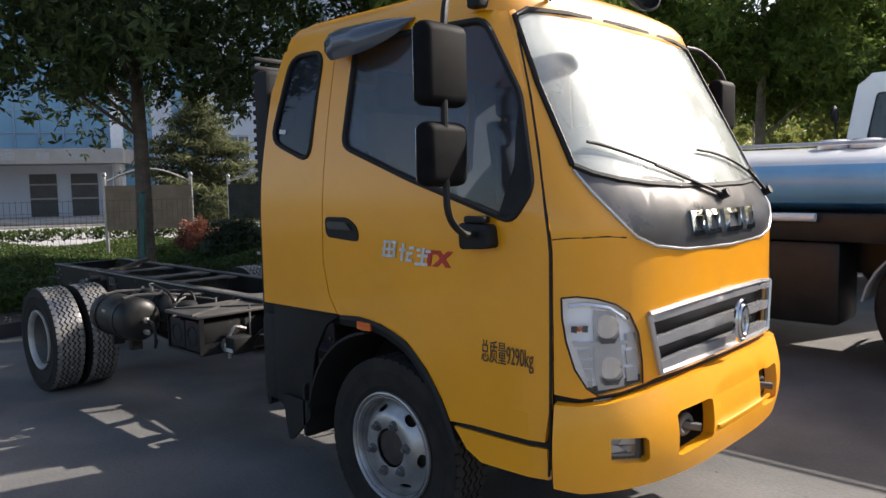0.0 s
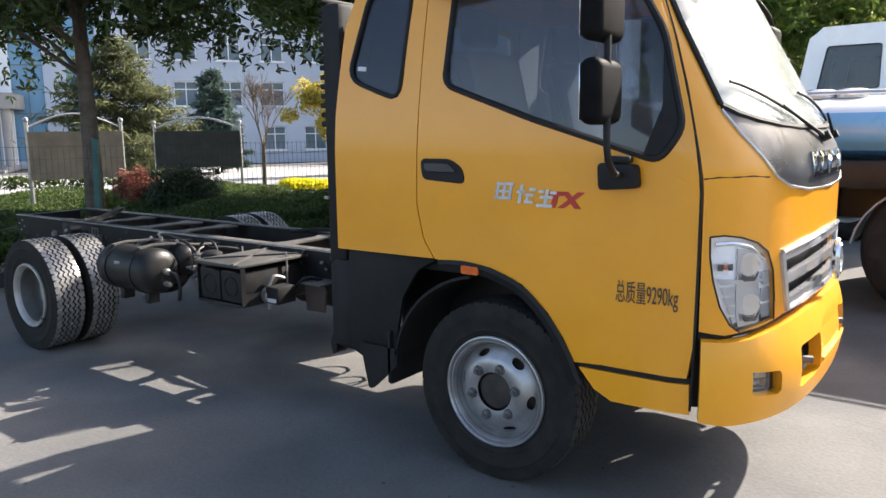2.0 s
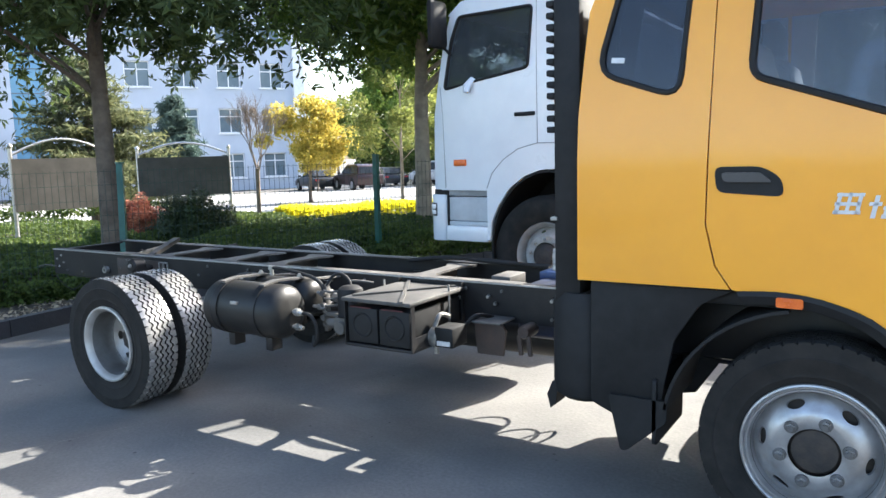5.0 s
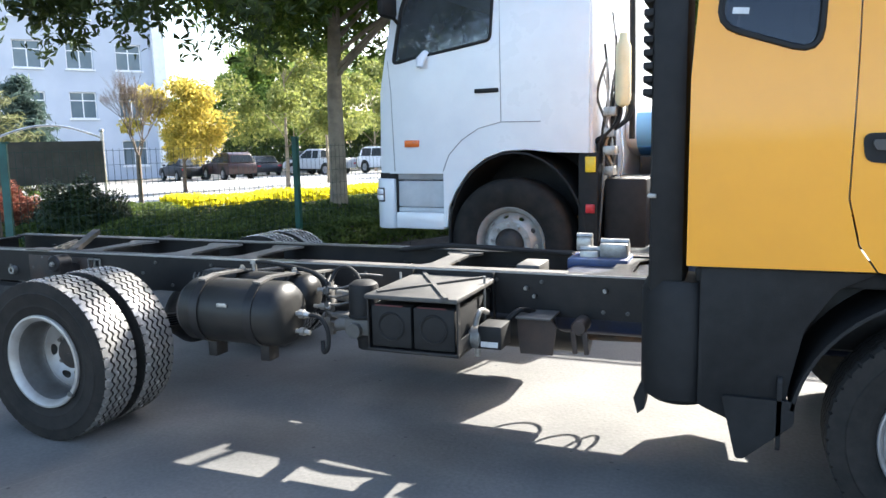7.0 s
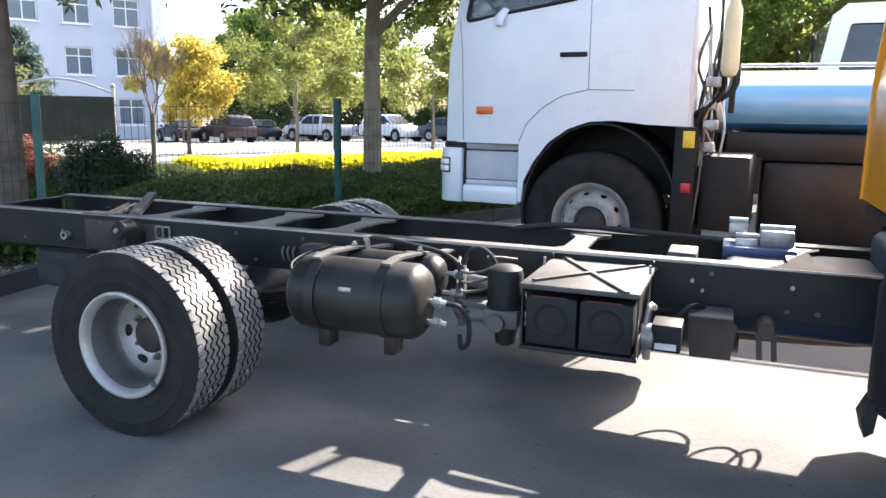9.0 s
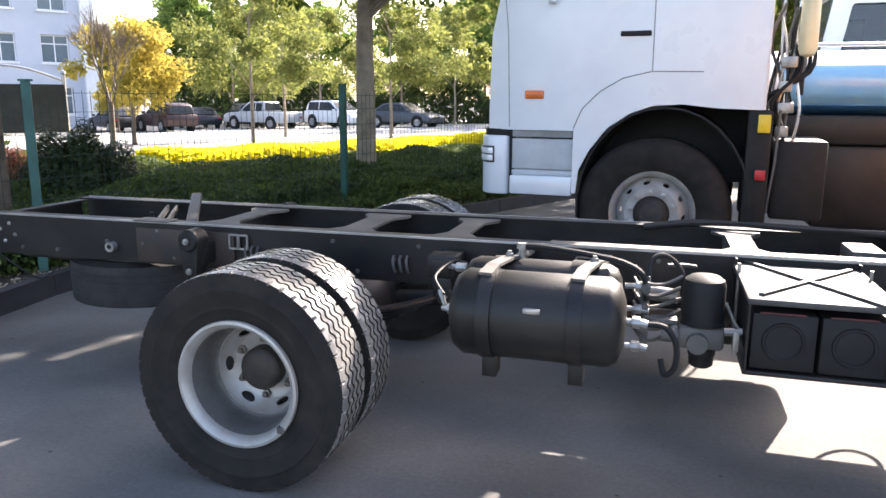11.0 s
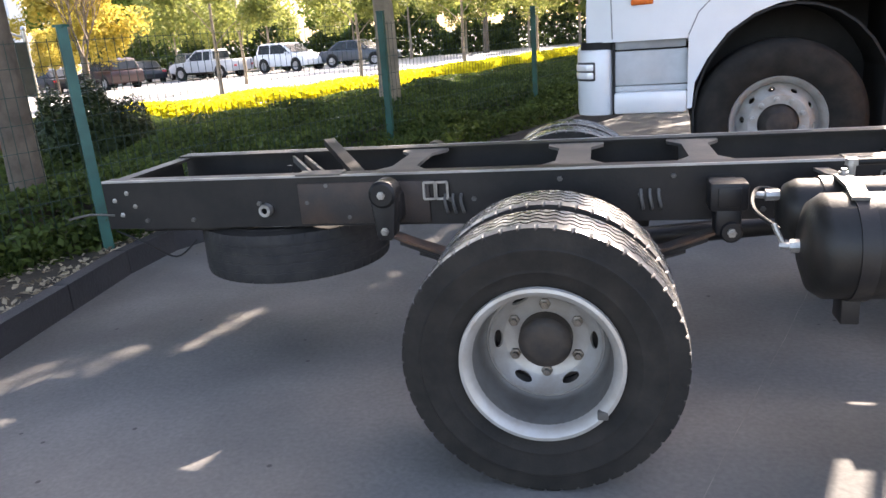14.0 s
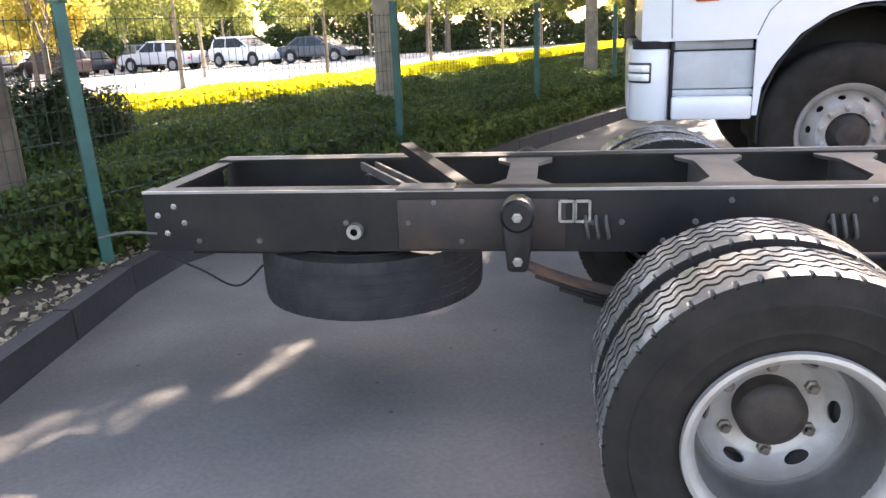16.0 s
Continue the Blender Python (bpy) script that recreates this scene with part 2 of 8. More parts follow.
def lathe(bm, prof, axis='y', seg=48, at=(0, 0, 0), closed=False):
    """Turns a profile of (radius, along) round an axis through at."""
    rings = []
    for r, h in prof:
        ring = []
        for k in range(seg):
            q = 2 * math.pi * k / seg
            c, s = r * math.cos(q), r * math.sin(q)
            v = {'y': (c, h, s), 'x': (h, c, s), 'z': (c, s, h)}[axis]
            ring.append(bm.verts.new(Vector(v) + Vector(at)))
        rings.append(ring)
    pairs = list(zip(rings, rings[1:])) + ([(rings[-1], rings[0])] if closed else [])
    for a, b in pairs:
        for k in range(seg):
            bm.faces.new((a[k], a[(k + 1) % seg], b[(k + 1) % seg], b[k]))
    bmesh.ops.recalc_face_normals(bm, faces=bm.faces)
    return bm


def prism(bm, poly, y0, y1, plane='xz', bev=0.0):
    """A polygon drawn in a plane and given depth along the third axis."""
    def co(a, b, d):
        return {'xz': (a, d, b), 'xy': (a, b, d), 'yz': (d, a, b)}[plane]
    lo = [bm.verts.new(co(a, b, y0)) for a, b in poly]
    hi = [bm.verts.new(co(a, b, y1)) for a, b in poly]
    n = len(poly)
    fs = [bm.faces.new(lo), bm.faces.new(list(reversed(hi)))]
    for i in range(n):
        fs.append(bm.faces.new((lo[i], hi[i], hi[(i + 1) % n], lo[(i + 1) % n])))
    bmesh.ops.recalc_face_normals(bm, faces=fs)
    if bev:
        es = list({e for v in lo + hi for e in v.link_edges})
        bmesh.ops.bevel(bm, geom=es, offset=bev, segments=2, affect='EDGES', profile=0.5)
    return bm


def rounded(poly, r, n=4):
    """Rounds a polygon's corners."""
    out = []
    P = [Vector(p) for p in poly]
    for i, p in enumerate(P):
        a, b = P[i - 1] - p, P[(i + 1) % len(P)] - p
        ra = min(r, a.length * 0.45, b.length * 0.45)
        s, e = p + a.normalized() * ra, p + b.normalized() * ra
        for k in range(n + 1):
            t = k / n
            out.append(tuple((1 - t) ** 2 * s + 2 * t * (1 - t) * p + t * t * e))
    return out


def fill(bm, outer, holes=()):
    """A flat face (a, b, 0) inside outer and outside the holes."""
    es = []
    for loop in (outer, *holes):
        vs = [bm.verts.new((a, b, 0)) for a, b in loop]
        es += [bm.edges.new((vs[i - 1], vs[i])) for i in range(len(vs))]
    bmesh.ops.triangle_fill(bm, use_beauty=True, use_dissolve=False, edges=es)
    return bm


def slice_grid(bm, da, db):
    """Cuts a flat mesh along a grid so that it can be bent."""
    for ax, d in ((0, da), (1, db)):
        lo = min(v.co[ax] for v in bm.verts)
        hi = max(v.co[ax] for v in bm.verts)
        k = math.floor(lo / d) + 1
        while k * d < hi - 1e-4:
            if k * d > lo + 1e-4:
                p, nrm = [0, 0, 0], [0, 0, 0]
                p[ax], nrm[ax] = k * d, 1
                bmesh.ops.bisect_plane(bm, geom=bm.verts[:] + bm.edges[:] + bm.faces[:], plane_co=p, plane_no=nrm, dist=1e-5)
            k += 1


def thicken(bm, t):
    bmesh.ops.recalc_face_normals(bm, faces=bm.faces)
    bmesh.ops.solidify(bm, geom=bm.faces[:], thickness=t)


def mirror_y(bm):
    for v in bm.verts:
        v.co.y = -v.co.y
    bmesh.ops.reverse_faces(bm, faces=bm.faces)
    return bm


def bar(bm, p, q, w, h):
    """A square bar from p to q."""
    p, q = Vector(p), Vector(q)
    d = (q - p).normalized()
    a = Vector((0, 0, 1)).cross(d)
    a = a.normalized() if a.length > 0.05 else Vector((1, 0, 0))
    b = d.cross(a)
    c = [(-w / 2, -h / 2), (w / 2, -h / 2), (w / 2, h / 2), (-w / 2, h / 2)]
    r0 = [bm.verts.new(p + a * x + b * y) for x, y in c]
    r1 = [bm.verts.new(q + a * x + b * y) for x, y in c]
    fs = [bm.faces.new(r0), bm.faces.new(list(reversed(r1)))]
    fs += [bm.faces.new((r0[i], r1[i], r1[(i + 1) % 4], r0[(i + 1) % 4])) for i in range(4)]
    bmesh.ops.recalc_face_normals(bm, faces=fs)
    return bm

# ---- wheels ----


def tyre_mesh(R=0.40, W=0.212, rin=0.212, pitches=52, zig=0.0075, groove=0.012, tread="tread", notch_d=0.010):
    """A truck tyre round the y axis: bulged walls, zigzag ribs and notched shoulders."""
    bm = nb()
    h = W / 2
    seg = pitches * 8
    rings = []
    # across the tread: (place, depth below the crown, zigzag share)
    cross = [(-0.92, 0.0055, 0), (-0.82, 0.003, 0), (-0.70, 0.002, 0)]
    for g in (-0.50, -0.17, 0.17, 0.50):
        cross += [(g - 0.055, 0.001, 1), (g - 0.04, groove, 1), (g + 0.04, groove, 1), (g + 0.055, 0.001, 1)]
    cross += [(0.70, 0.002, 0), (0.82, 0.003, 0), (0.92, 0.0055, 0)]
    wall = [(rin, 0.70), (rin + 0.012, 0.80), (rin + 0.03, 0.84), (rin + 0.055, 0.92), (rin + 0.060, 0.95), (rin + 0.066, 0.95), (rin + 0.070, 0.945), (rin + 0.085, 0.995), (rin + 0.115, 1.0), (rin + 0.120, 1.02), (rin + 0.126, 1.02), (rin + 0.130, 0.985), (rin + 0.142, 0.965), (R - 0.03, 0.945), (R - 0.013, 0.935)]
    for k in range(seg):
        q = 2 * math.pi * k / seg
        z = zig * (1.0, 1.0, 0.8, 0.0, -1.0, -1.0, -0.8, 0.0)[k % 8]
        notch = notch_d if k % 8 == 0 else 0.0
        pts = [(r, -h * s) for r, s in wall]
        for s, dep, sh in cross:
            e = notch if abs(s) > 0.75 else 0.0
            pts.append((R - dep - e, h * s + z * sh))
        pts += [(r, h * s) for r, s in reversed(wall)]
        rings.append([bm.verts.new((r * math.cos(q), y, r * math.sin(q))) for r, y in pts])
    n = len(rings[0])
    nw = len(wall)
    dep = [1] * nw + [d for s, d, z in cross] + [1] * nw
    top = {i for i in range(nw - 1, n - nw) if dep[i] < 0.006 and dep[i + 1] < 0.006}
    for k in range(seg):
        a, b = rings[k], rings[(k + 1) % seg]
        for i in range(n - 1):
            f = bm.faces.new((a[i], a[i + 1], b[i + 1], b[i]))
            cut = notch_d > 0.006 and k % 8 in (0, 7) and (i < nw + 1 or i > n - nw - 3)
            f.material_index = 1 if i in top and not cut else 0
    bmesh.ops.recalc_face_normals(bm, faces=bm.faces)
    me = bpy.data.meshes.new("tyre")
    bm.to_mesh(me)
    bm.free()
    me.materials.append(M["rubber"])
    me.materials.append(M[tread])
    me.shade_smooth()
    me.set_sharp_from_angle(angle=radians(30))
    return me


def circle(r, n, cx=0, cz=0, rx=1, rz=1, rot=0):
    out = []
    for k in range(n):
        q = 2 * math.pi * k / n
        a, b = r * rx * math.cos(q), r * rz * math.sin(q)
        out.append((cx + a * math.cos(rot) - b * math.sin(rot), cz + a * math.sin(rot) + b * math.cos(rot)))
    return out


def disc_bands(prof, hole_band, n_holes, hole_r, hrx, hrz, turn):
    """A pressed wheel disc: cone bands between (radius, depth) steps, one of them pierced by hand holes."""
    bm = nb()
    for i, ((r0, y0), (r1, y1)) in enumerate(zip(prof, prof[1:])):
        t = nb()
        holes = [circle(r0, 64)]
        if i == hole_band:
            for k in range(n_holes):
                q = turn + 2 * math.pi * k / n_holes
                holes.append(circle(1, 18, hole_r * math.cos(q), hole_r * math.sin(q), hrx, hrz, q))
        fill(t, circle(r1, 64), holes)
        for v in t.verts:
            r = math.hypot(v.co.x, v.co.y)
            s = (r - r0) / (r1 - r0)
            v.co = Vector((v.co.x, y0 + (y1 - y0) * s, v.co.y))
        me = bpy.data.meshes.new("tmp")
        t.to_mesh(me)
        t.free()
        bm.from_mesh(me)
        bpy.data.meshes.remove(me)
    bmesh.ops.remove_doubles(bm, verts=bm.verts, dist=1e-4)
    thicken(bm, 0.008)
    return bm


TYRE = tyre_mesh()
# Front tread is blackened for the shade of the wheel arch.
TYRE_FRONT = tyre_mesh(tread="shaded_tread")
TYRE_PLAIN = tyre_mesh(groove=0.003, zig=0.002, tread="shaded_tread", notch_d=0.004)


def nut(bm, x, y, z, r=0.016, d=0.028, out=-1):
    lathe(bm, [(0.001, y + out * d), (r * 0.6, y + out * d), (r * 0.62, y + out * d * 0.6), (r, y + out * d * 0.55), (r, y), (r * 1.35, y + 0.001)], 'y', 6, (x, 0, z))


def front_wheel(parent, at, side):
    """side -1: the wheel's face looks to -y."""
    w = new("wheel")
    w.parent = parent
    w.matrix_local = pose(*at, 0, 25, 0 if side < 0 else 180)
    t = new("tyre", TYRE_FRONT)
    t.parent = w
    bm = nb()
    lathe(bm, [(0.205, 0.08), (0.205, 0.0), (0.207, -0.05), (0.214, -0.078), (0.219, -0.094), (0.222, -0.099), (0.226, -0.099), (0.229, -0.092), (0.232, -0.092), (0.236, -0.104), (0.240, -0.107), (0.246, -0.105), (0.248, -0.095), (0.236, -0.078), (0.22, -0.05)], 'y', 56)
    part("rim", bm, M["rim"], w, "silver painted steel rim")
    prof = [(0.086, -0.098), (0.130, -0.106), (0.156, -0.094), (0.196, -0.055), (0.209, -0.045)]
    part("disc", disc_bands(prof, 2, 6, 0.175, 0.015, 0.032, 0.3), M["rim"], w, "silver wheel disc with hand holes")
    bm = nb()
    lathe(bm, [(0.001, -0.088), (0.045, -0.090), (0.076, -0.086), (0.086, -0.075), (0.087, 0.05)], 'y', 32)
    part("hub", bm, M["hub"], w, "dark greasy hub")
    bm = nb()
    lathe(bm, [(0.05, -0.04), (0.185, -0.035), (0.19, 0.0), (0.19, 0.09), (0.05, 0.09)], 'y', 32)
    part("brake_drum", bm, M["hub"], w, "dark brake drum")
    for k in range(6):
        q = 2 * math.pi * k / 6 - 0.40
        bm = nb()
        lathe(bm, [(0.001, -0.110), (0.022, -0.110), (0.024, -0.104), (0.024, -0.098)], 'y', 14, (0.113 * math.cos(q), 0, 0.113 * math.sin(q)))
        nut(bm, 0.113 * math.cos(q), -0.106, 0.113 * math.sin(q), 0.0175, 0.026)
        part("wheel_nut", bm, M["nut_silver"], w, "grey wheel nut")
    return w


def rear_wheel(parent, at, side, outer=True):
    w = new("wheel")
    w.parent = parent
    w.matrix_local = pose(*at, 0, 0, 0 if side < 0 else 180)
    t = new("tyre", TYRE)
    t.parent = w
    bm = nb()
    lathe(bm, [(0.196, -0.070), (0.199, -0.082), (0.207, -0.098), (0.219, -0.106), (0.229, -0.104), (0.231, -0.092), (0.219, -0.07)], 'y', 64)
    rim = part("rim", bm, M["rim_dirty"], w, "dusty silver rim flange")
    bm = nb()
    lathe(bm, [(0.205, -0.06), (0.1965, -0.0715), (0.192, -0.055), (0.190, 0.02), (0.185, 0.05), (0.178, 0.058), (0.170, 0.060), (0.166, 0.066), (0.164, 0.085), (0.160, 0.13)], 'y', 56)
    part("barrel", bm, M["barrel"], rim, "dusty deep wheel barrel darkened for its shade")
    if outer:
        prof = [(0.074, 0.116), (0.126, 0.112), (0.134, 0.106), (0.160, 0.082), (0.172, 0.058)]
        part("disc", disc_bands(prof, 2, 6, 0.147, 0.0115, 0.030, 0.0), M["rim_dirty"], w, "recessed wheel disc with hand holes")
        bm = nb()
        lathe(bm, [(0.001, 0.048), (0.05, 0.046), (0.070, 0.052), (0.079, 0.062), (0.081, 0.13)], 'y', 36)
        part("hub", bm, M["hub"], w, "rust-stained black hub")
        bm = nb()
        lathe(bm, [(0.05, 0.13), (0.158, 0.135), (0.16, 0.20), (0.05, 0.20)], 'y', 32)
        part("brake_drum", bm, M["hub"], w, "dark brake drum")
        for k in range(6):
            q = 2 * math.pi * (k + 0.5) / 6
            bm = nb()
            nut(bm, 0.108 * math.cos(q), 0.113, 0.108 * math.sin(q), 0.017, 0.034)
            part("wheel_nut", bm, M["nut_grey"], w, "dull grey wheel nut")
        bm = nb()
        box(bm, 0.150, 0.180, -0.108, -0.086, -0.156, -0.130, 0.005)
        part("balance_weight", bm, M["dusty"], w)
    return w

# ---- the yellow chassis-cab truck (x forward from its rear axle, near side at -y) ----
truck = thing("light_truck", "yellow chassis cab light truck with bare black frame on concrete yard", "truck", (-5.57, 3.38, 0))
CN = 2.6


def cab_w(x, z):
    return 0.95 - 0.03 * min(max((x - 2.9) / 1.6, 0), 1) - 0.10 * (max(z - 1.4, 0) / 0.75) ** 1.5


def cab_xc(z):
    return 4.48 - max(0, z - 1.45) * 0.32


def cab_f(z):
    return 4.90 - max(0, z - 1.40) * 0.58


def on_side(x, z, off=0.0):
    """The cab's near skin at length x and height z."""
    c, f = cab_xc(z), cab_f(z)
    w = cab_w(x, z)
    if x <= c:
        y = w
    else:
        y = w * max(0.0, 1 - min(1, (x - c) / (f - c)) ** CN) ** (1 / CN)
    return Vector((x, -y - off, z))


def on_front(th, z, off=0.0):
    """The cab's skin round the front: th 0 at the near side, 90 in the middle, 180 at the far side."""
    c, f = cab_xc(z), cab_f(z)
    w = cab_w(c, z)
    q = radians(th)
    sn, cs = max(math.sin(q), 0), math.cos(q)
    x = c + (f - c) * sn ** (2 / CN)
    y = -math.copysign(w * abs(cs) ** (2 / CN), cs)
    nx, ny = sn / (f - c) * 0.5, -cs / w
    k = math.hypot(nx, ny)
    return Vector((x + off * nx / k, y + off * ny / k, z))


def lay(bm, place, thick):
    """Lays a flat mesh (a, b) on a skin, place(a, b, out), and gives it thickness inwards."""
    flat = {v: (v.co.x, v.co.y) for v in bm.verts}
    faces, rim = list(bm.faces), [e for e in bm.edges if len(e.link_faces) == 1]
    inner = {v: bm.verts.new(place(*flat[v], -thick)) for v in flat} if thick else {}
    for v, (a, b) in flat.items():
        v.co = place(a, b, 0.0)
    if thick:
        for f in faces:
            bm.faces.new([inner[v] for v in reversed(f.verts)])
        for e in rim:
            p, q = e.verts
            bm.faces.new((p, q, inner[q], inner[p]))
    bmesh.ops.recalc_face_normals(bm, faces=bm.faces)


def skin(name, outer, holes, mode, material, parent, off=0.0, thick=0.02, label="", far=False):
    """A bent panel of the cab: drawn flat, cut along a grid, laid on the skin and given thickness."""
    k = 1.0 if mode == 'x' else 0.0125
    bm = fill(nb(), [(a * k, b) for a, b in outer], [[(a * k, b) for a, b in h] for h in holes])
    slice_grid(bm, 0.12 if mode == 'x' else 0.0625, 0.09)
    lay(bm, (lambda a, b, o: on_side(a, b, off + o)) if mode == 'x' else (lambda a, b, o: on_front(a / k, b, off + o)), thick)
    if far:
        mirror_y(bm)
    return part(name, bm, material, parent, label)


def strip(name, pts, r, material, parent, mode='t', off=0.004, closed=False, label="", far=False, seg=6):
    """A rubber or chrome bead along points of the skin."""
    P = [on_front(a, b, off) if mode == 't' else on_side(a, b, off) for a, b in pts]
    if closed:
        P.append(P[0])
    bm = tube(nb(), P, r, seg)
    if far:
        mirror_y(bm)
    return part(name, bm, material, parent, label)


def inset(poly, d):
    cx = sum(p[0] for p in poly) / len(poly)
    cz = sum(p[1] for p in poly) / len(poly)
    out = []
    for a, b in poly:
        k = math.hypot(a - cx, b - cz)
        out.append((a + (cx - a) / k * d, b + (cz - b) / k * d))
    return out


QWIN = rounded([(3.005, 1.765), (3.315, 1.655), (3.345, 2.165), (3.10, 2.165)], 0.08)
DWIN = rounded([(3.555, 1.715), (3.98, 1.565), (4.50, 1.405), (4.575, 1.52), (4.475, 1.86), (4.30, 2.155), (3.575, 2.175)], 0.05)
ARCH = [(3.53, 0.965), (3.66, 0.972), (3.80, 0.955), (3.95, 0.90), (4.065, 0.80), (4.14, 0.70), (4.185, 0.615)]
for far in (False, True):
    quarter = skin("quarter_panel", [(2.935, 0.968), (3.505, 0.968), (3.45, 1.05), (3.415, 1.2), (3.425, 1.7), (3.43, 2.20), (3.03, 2.20), (2.96, 2.0), (2.935, 1.6)], [QWIN], 'x', M["yellow"], truck, far=far)
    skin("quarter_window", inset(QWIN, -0.004), [], 'x', M["quarter_glass"], quarter, -0.008, 0.004, "dark tinted rear quarter window", far=far).visible_shadow = False
    strip("window_seal", QWIN, 0.011, M["black_plastic"], quarter, 'x', 0.0, True, far=far)
    if not far:
        skin("window_label", [(3.055, 1.80), (3.105, 1.795), (3.107, 1.815), (3.057, 1.82)], [], 'x', M["decal_white"], quarter, -0.003, 0.002, "small pale glass label")
    door = skin("door", [(3.435, 2.20), (3.43, 1.7), (3.421, 1.2), (3.456, 1.052), (3.512, 0.968)] + ARCH + [(4.30, 0.622), (4.62, 0.622), (4.637, 0.75), (4.640, 1.30), (4.622, 1.45), (4.565, 1.66), (4.50, 1.85), (4.36, 2.20)],
                [DWIN], 'x', M["yellow"], truck, label="yellow door with weight lettering", far=far)
    skin("door_window", inset(DWIN, -0.004), [], 'x', M["side_glass"], door, -0.008, 0.004, "tinted door window", far=far).visible_shadow = False
    strip("window_seal", DWIN, 0.013, M["black_plastic"], door, 'x', 0.0, True, far=far)
    strip("shut_line", [(4.634, 0.50), (4.639, 0.62), (4.640, 0.80), (4.642, 1.05), (4.642, 1.30), (4.624, 1.45), (4.567, 1.66), (4.502, 1.85), (4.40, 2.10)], 0.0055, M["black_plastic"], truck, 'x', -0.001, far=far, label="black door shut line")
    # the black triangle at the front of the window
    skin("window_corner", rounded([(4.44, 1.43), (4.50, 1.41), (4.575, 1.52), (4.53, 1.70), (4.475, 1.86), (4.50, 1.60)], 0.02), [], 'x', M["black_plastic"], door, 0.002, 0.006, "black window corner trim", far=far)
    hp = rounded([(3.445, 1.405), (3.60, 1.405), (3.665, 1.365), (3.675, 1.30), (3.455, 1.315)], 0.03)
    h = skin("door_handle", hp, [], 'x', M["black_plastic"], door, 0.006, 0.012, "black recessed door handle", far=far)
    skin("handle_grip", rounded([(3.47, 1.385), (3.60, 1.385), (3.64, 1.35), (3.48, 1.352)], 0.015), [], 'x', M["gloss_black"], h, 0.018, 0.014, far=far)
    # sill strip and black rubber line above it
    skin("sill_panel", [(4.205, 0.598), (4.628, 0.598), (4.632, 0.485), (4.34, 0.485), (4.27, 0.52)], [], 'x', M["yellow"], truck, 0.0, 0.02, "yellow cab sill", far=far)
    skin("sill_gap", [(4.195, 0.622), (4.632, 0.622), (4.635, 0.595), (4.205, 0.595)], [], 'x', M["black_plastic"], truck, -0.012, 0.012, far=far)
    # wheel-arch lip and liner
    lip = [on_side(a, b, 0.0) for a, b in ARCH + [(4.205, 0.57), (4.225, 0.53)]]
    lip = curve_pts(lip, 4)
    bm = nb()
    rows = []
    for p in lip:
        d = (Vector((3.79, p.y, 0.42)) - p).normalized()
        rows.append([bm.verts.new(p + Vector((0, -0.006, 0))), bm.verts.new(p + d * 0.018 + Vector((0, -0.012, 0))), bm.verts.new(p + d * 0.05 + Vector((0, 0.0, 0))), bm.verts.new(p + d * 0.055 + Vector((0, 0.40, 0)))])
    for a, b in zip(rows, rows[1:]):
        for i in range(3):
            bm.faces.new((a[i], a[i + 1], b[i + 1], b[i]))
    bmesh.ops.recalc_face_normals(bm, faces=bm.faces)
    if far:
        mirror_y(bm)
    part("wheel_arch", bm, M["black_plastic"], truck, "black plastic wheel arch liner")
    skin("side_repeater", rounded([(3.66, 0.955), (3.745, 0.953), (3.745, 0.918), (3.66, 0.92)], 0.008), [], 'x', M["amber"], truck, 0.016, 0.02, "amber side repeater lamp", far=far)

# front panel with the lamp and grille openings
HEAD = [(21.5, 1.142), (28, 1.146), (36, 1.136), (44, 1.112), (49.5, 1.075), (53, 1.0), (54.5, 0.90), (55, 0.808), (46, 0.792), (37, 0.788), (32, 0.82), (27, 0.89), (23.5, 0.985), (21.8, 1.07)]
GR = [(57, 1.062), (73, 1.082), (90, 1.09), (107, 1.082), (123, 1.062), (118, 0.84), (105, 0.85), (90, 0.853), (75, 0.85), (62, 0.84)]
BLK = [(34.5, 1.585), (39, 1.50), (45, 1.415), (52, 1.345), (60, 1.307), (72, 1.284), (90, 1.275), (108, 1.284), (120, 1.307), (128, 1.345), (135, 1.415), (141, 1.50), (145.5, 1.585)]
WS_B = [(35, 1.60), (42, 1.572), (52, 1.548), (64, 1.53), (77, 1.52), (90, 1.517), (103, 1.52), (116, 1.53), (128, 1.548), (138, 1.572), (145, 1.60)]
WS_T = [(148, 1.9), (149, 2.17), (140, 2.20), (118, 2.21), (90, 2.215), (62, 2.21), (40, 2.20), (31, 2.17), (32, 1.9)]


def mir(poly):
    return [(180 - a, b) for a, b in reversed(poly)]


front = skin("front_panel", [(18.3, 0.80), (30, 0.782), (60, 0.822), (90, 0.838), (120, 0.822), (150, 0.782), (161.7, 0.80), (162, 1.30), (163.5, 1.45), (158, 1.66), (155, 1.85), (152, 2.20)]
             + [(149.5, 2.17), (148.5, 1.9), (145.5, 1.60)] + list(reversed(BLK)) + [(34.5, 1.60), (31.5, 1.9), (30.5, 2.17), (28, 2.20), (25, 1.85), (22, 1.66), (16.5, 1.45), (18, 1.30)],
             [HEAD, mir(HEAD), GR], 't', M["yellow"], truck, label="yellow cab front")
wsp = skin("windscreen", WS_B + WS_T, [], 't', M["windscreen"], truck, -0.004, 0.006, "dusty windscreen with bright sky reflection")
wsp.visible_shadow = False
strip("windscreen_seal", WS_B + WS_T, 0.013, M["black_plastic"], truck, 't', 0.002, True)
blk = skin("front_black_panel", BLK + list(reversed(WS_B)), [], 't', M["gloss_black"], truck, 0.002, 0.015, "satin black panel below the windscreen")
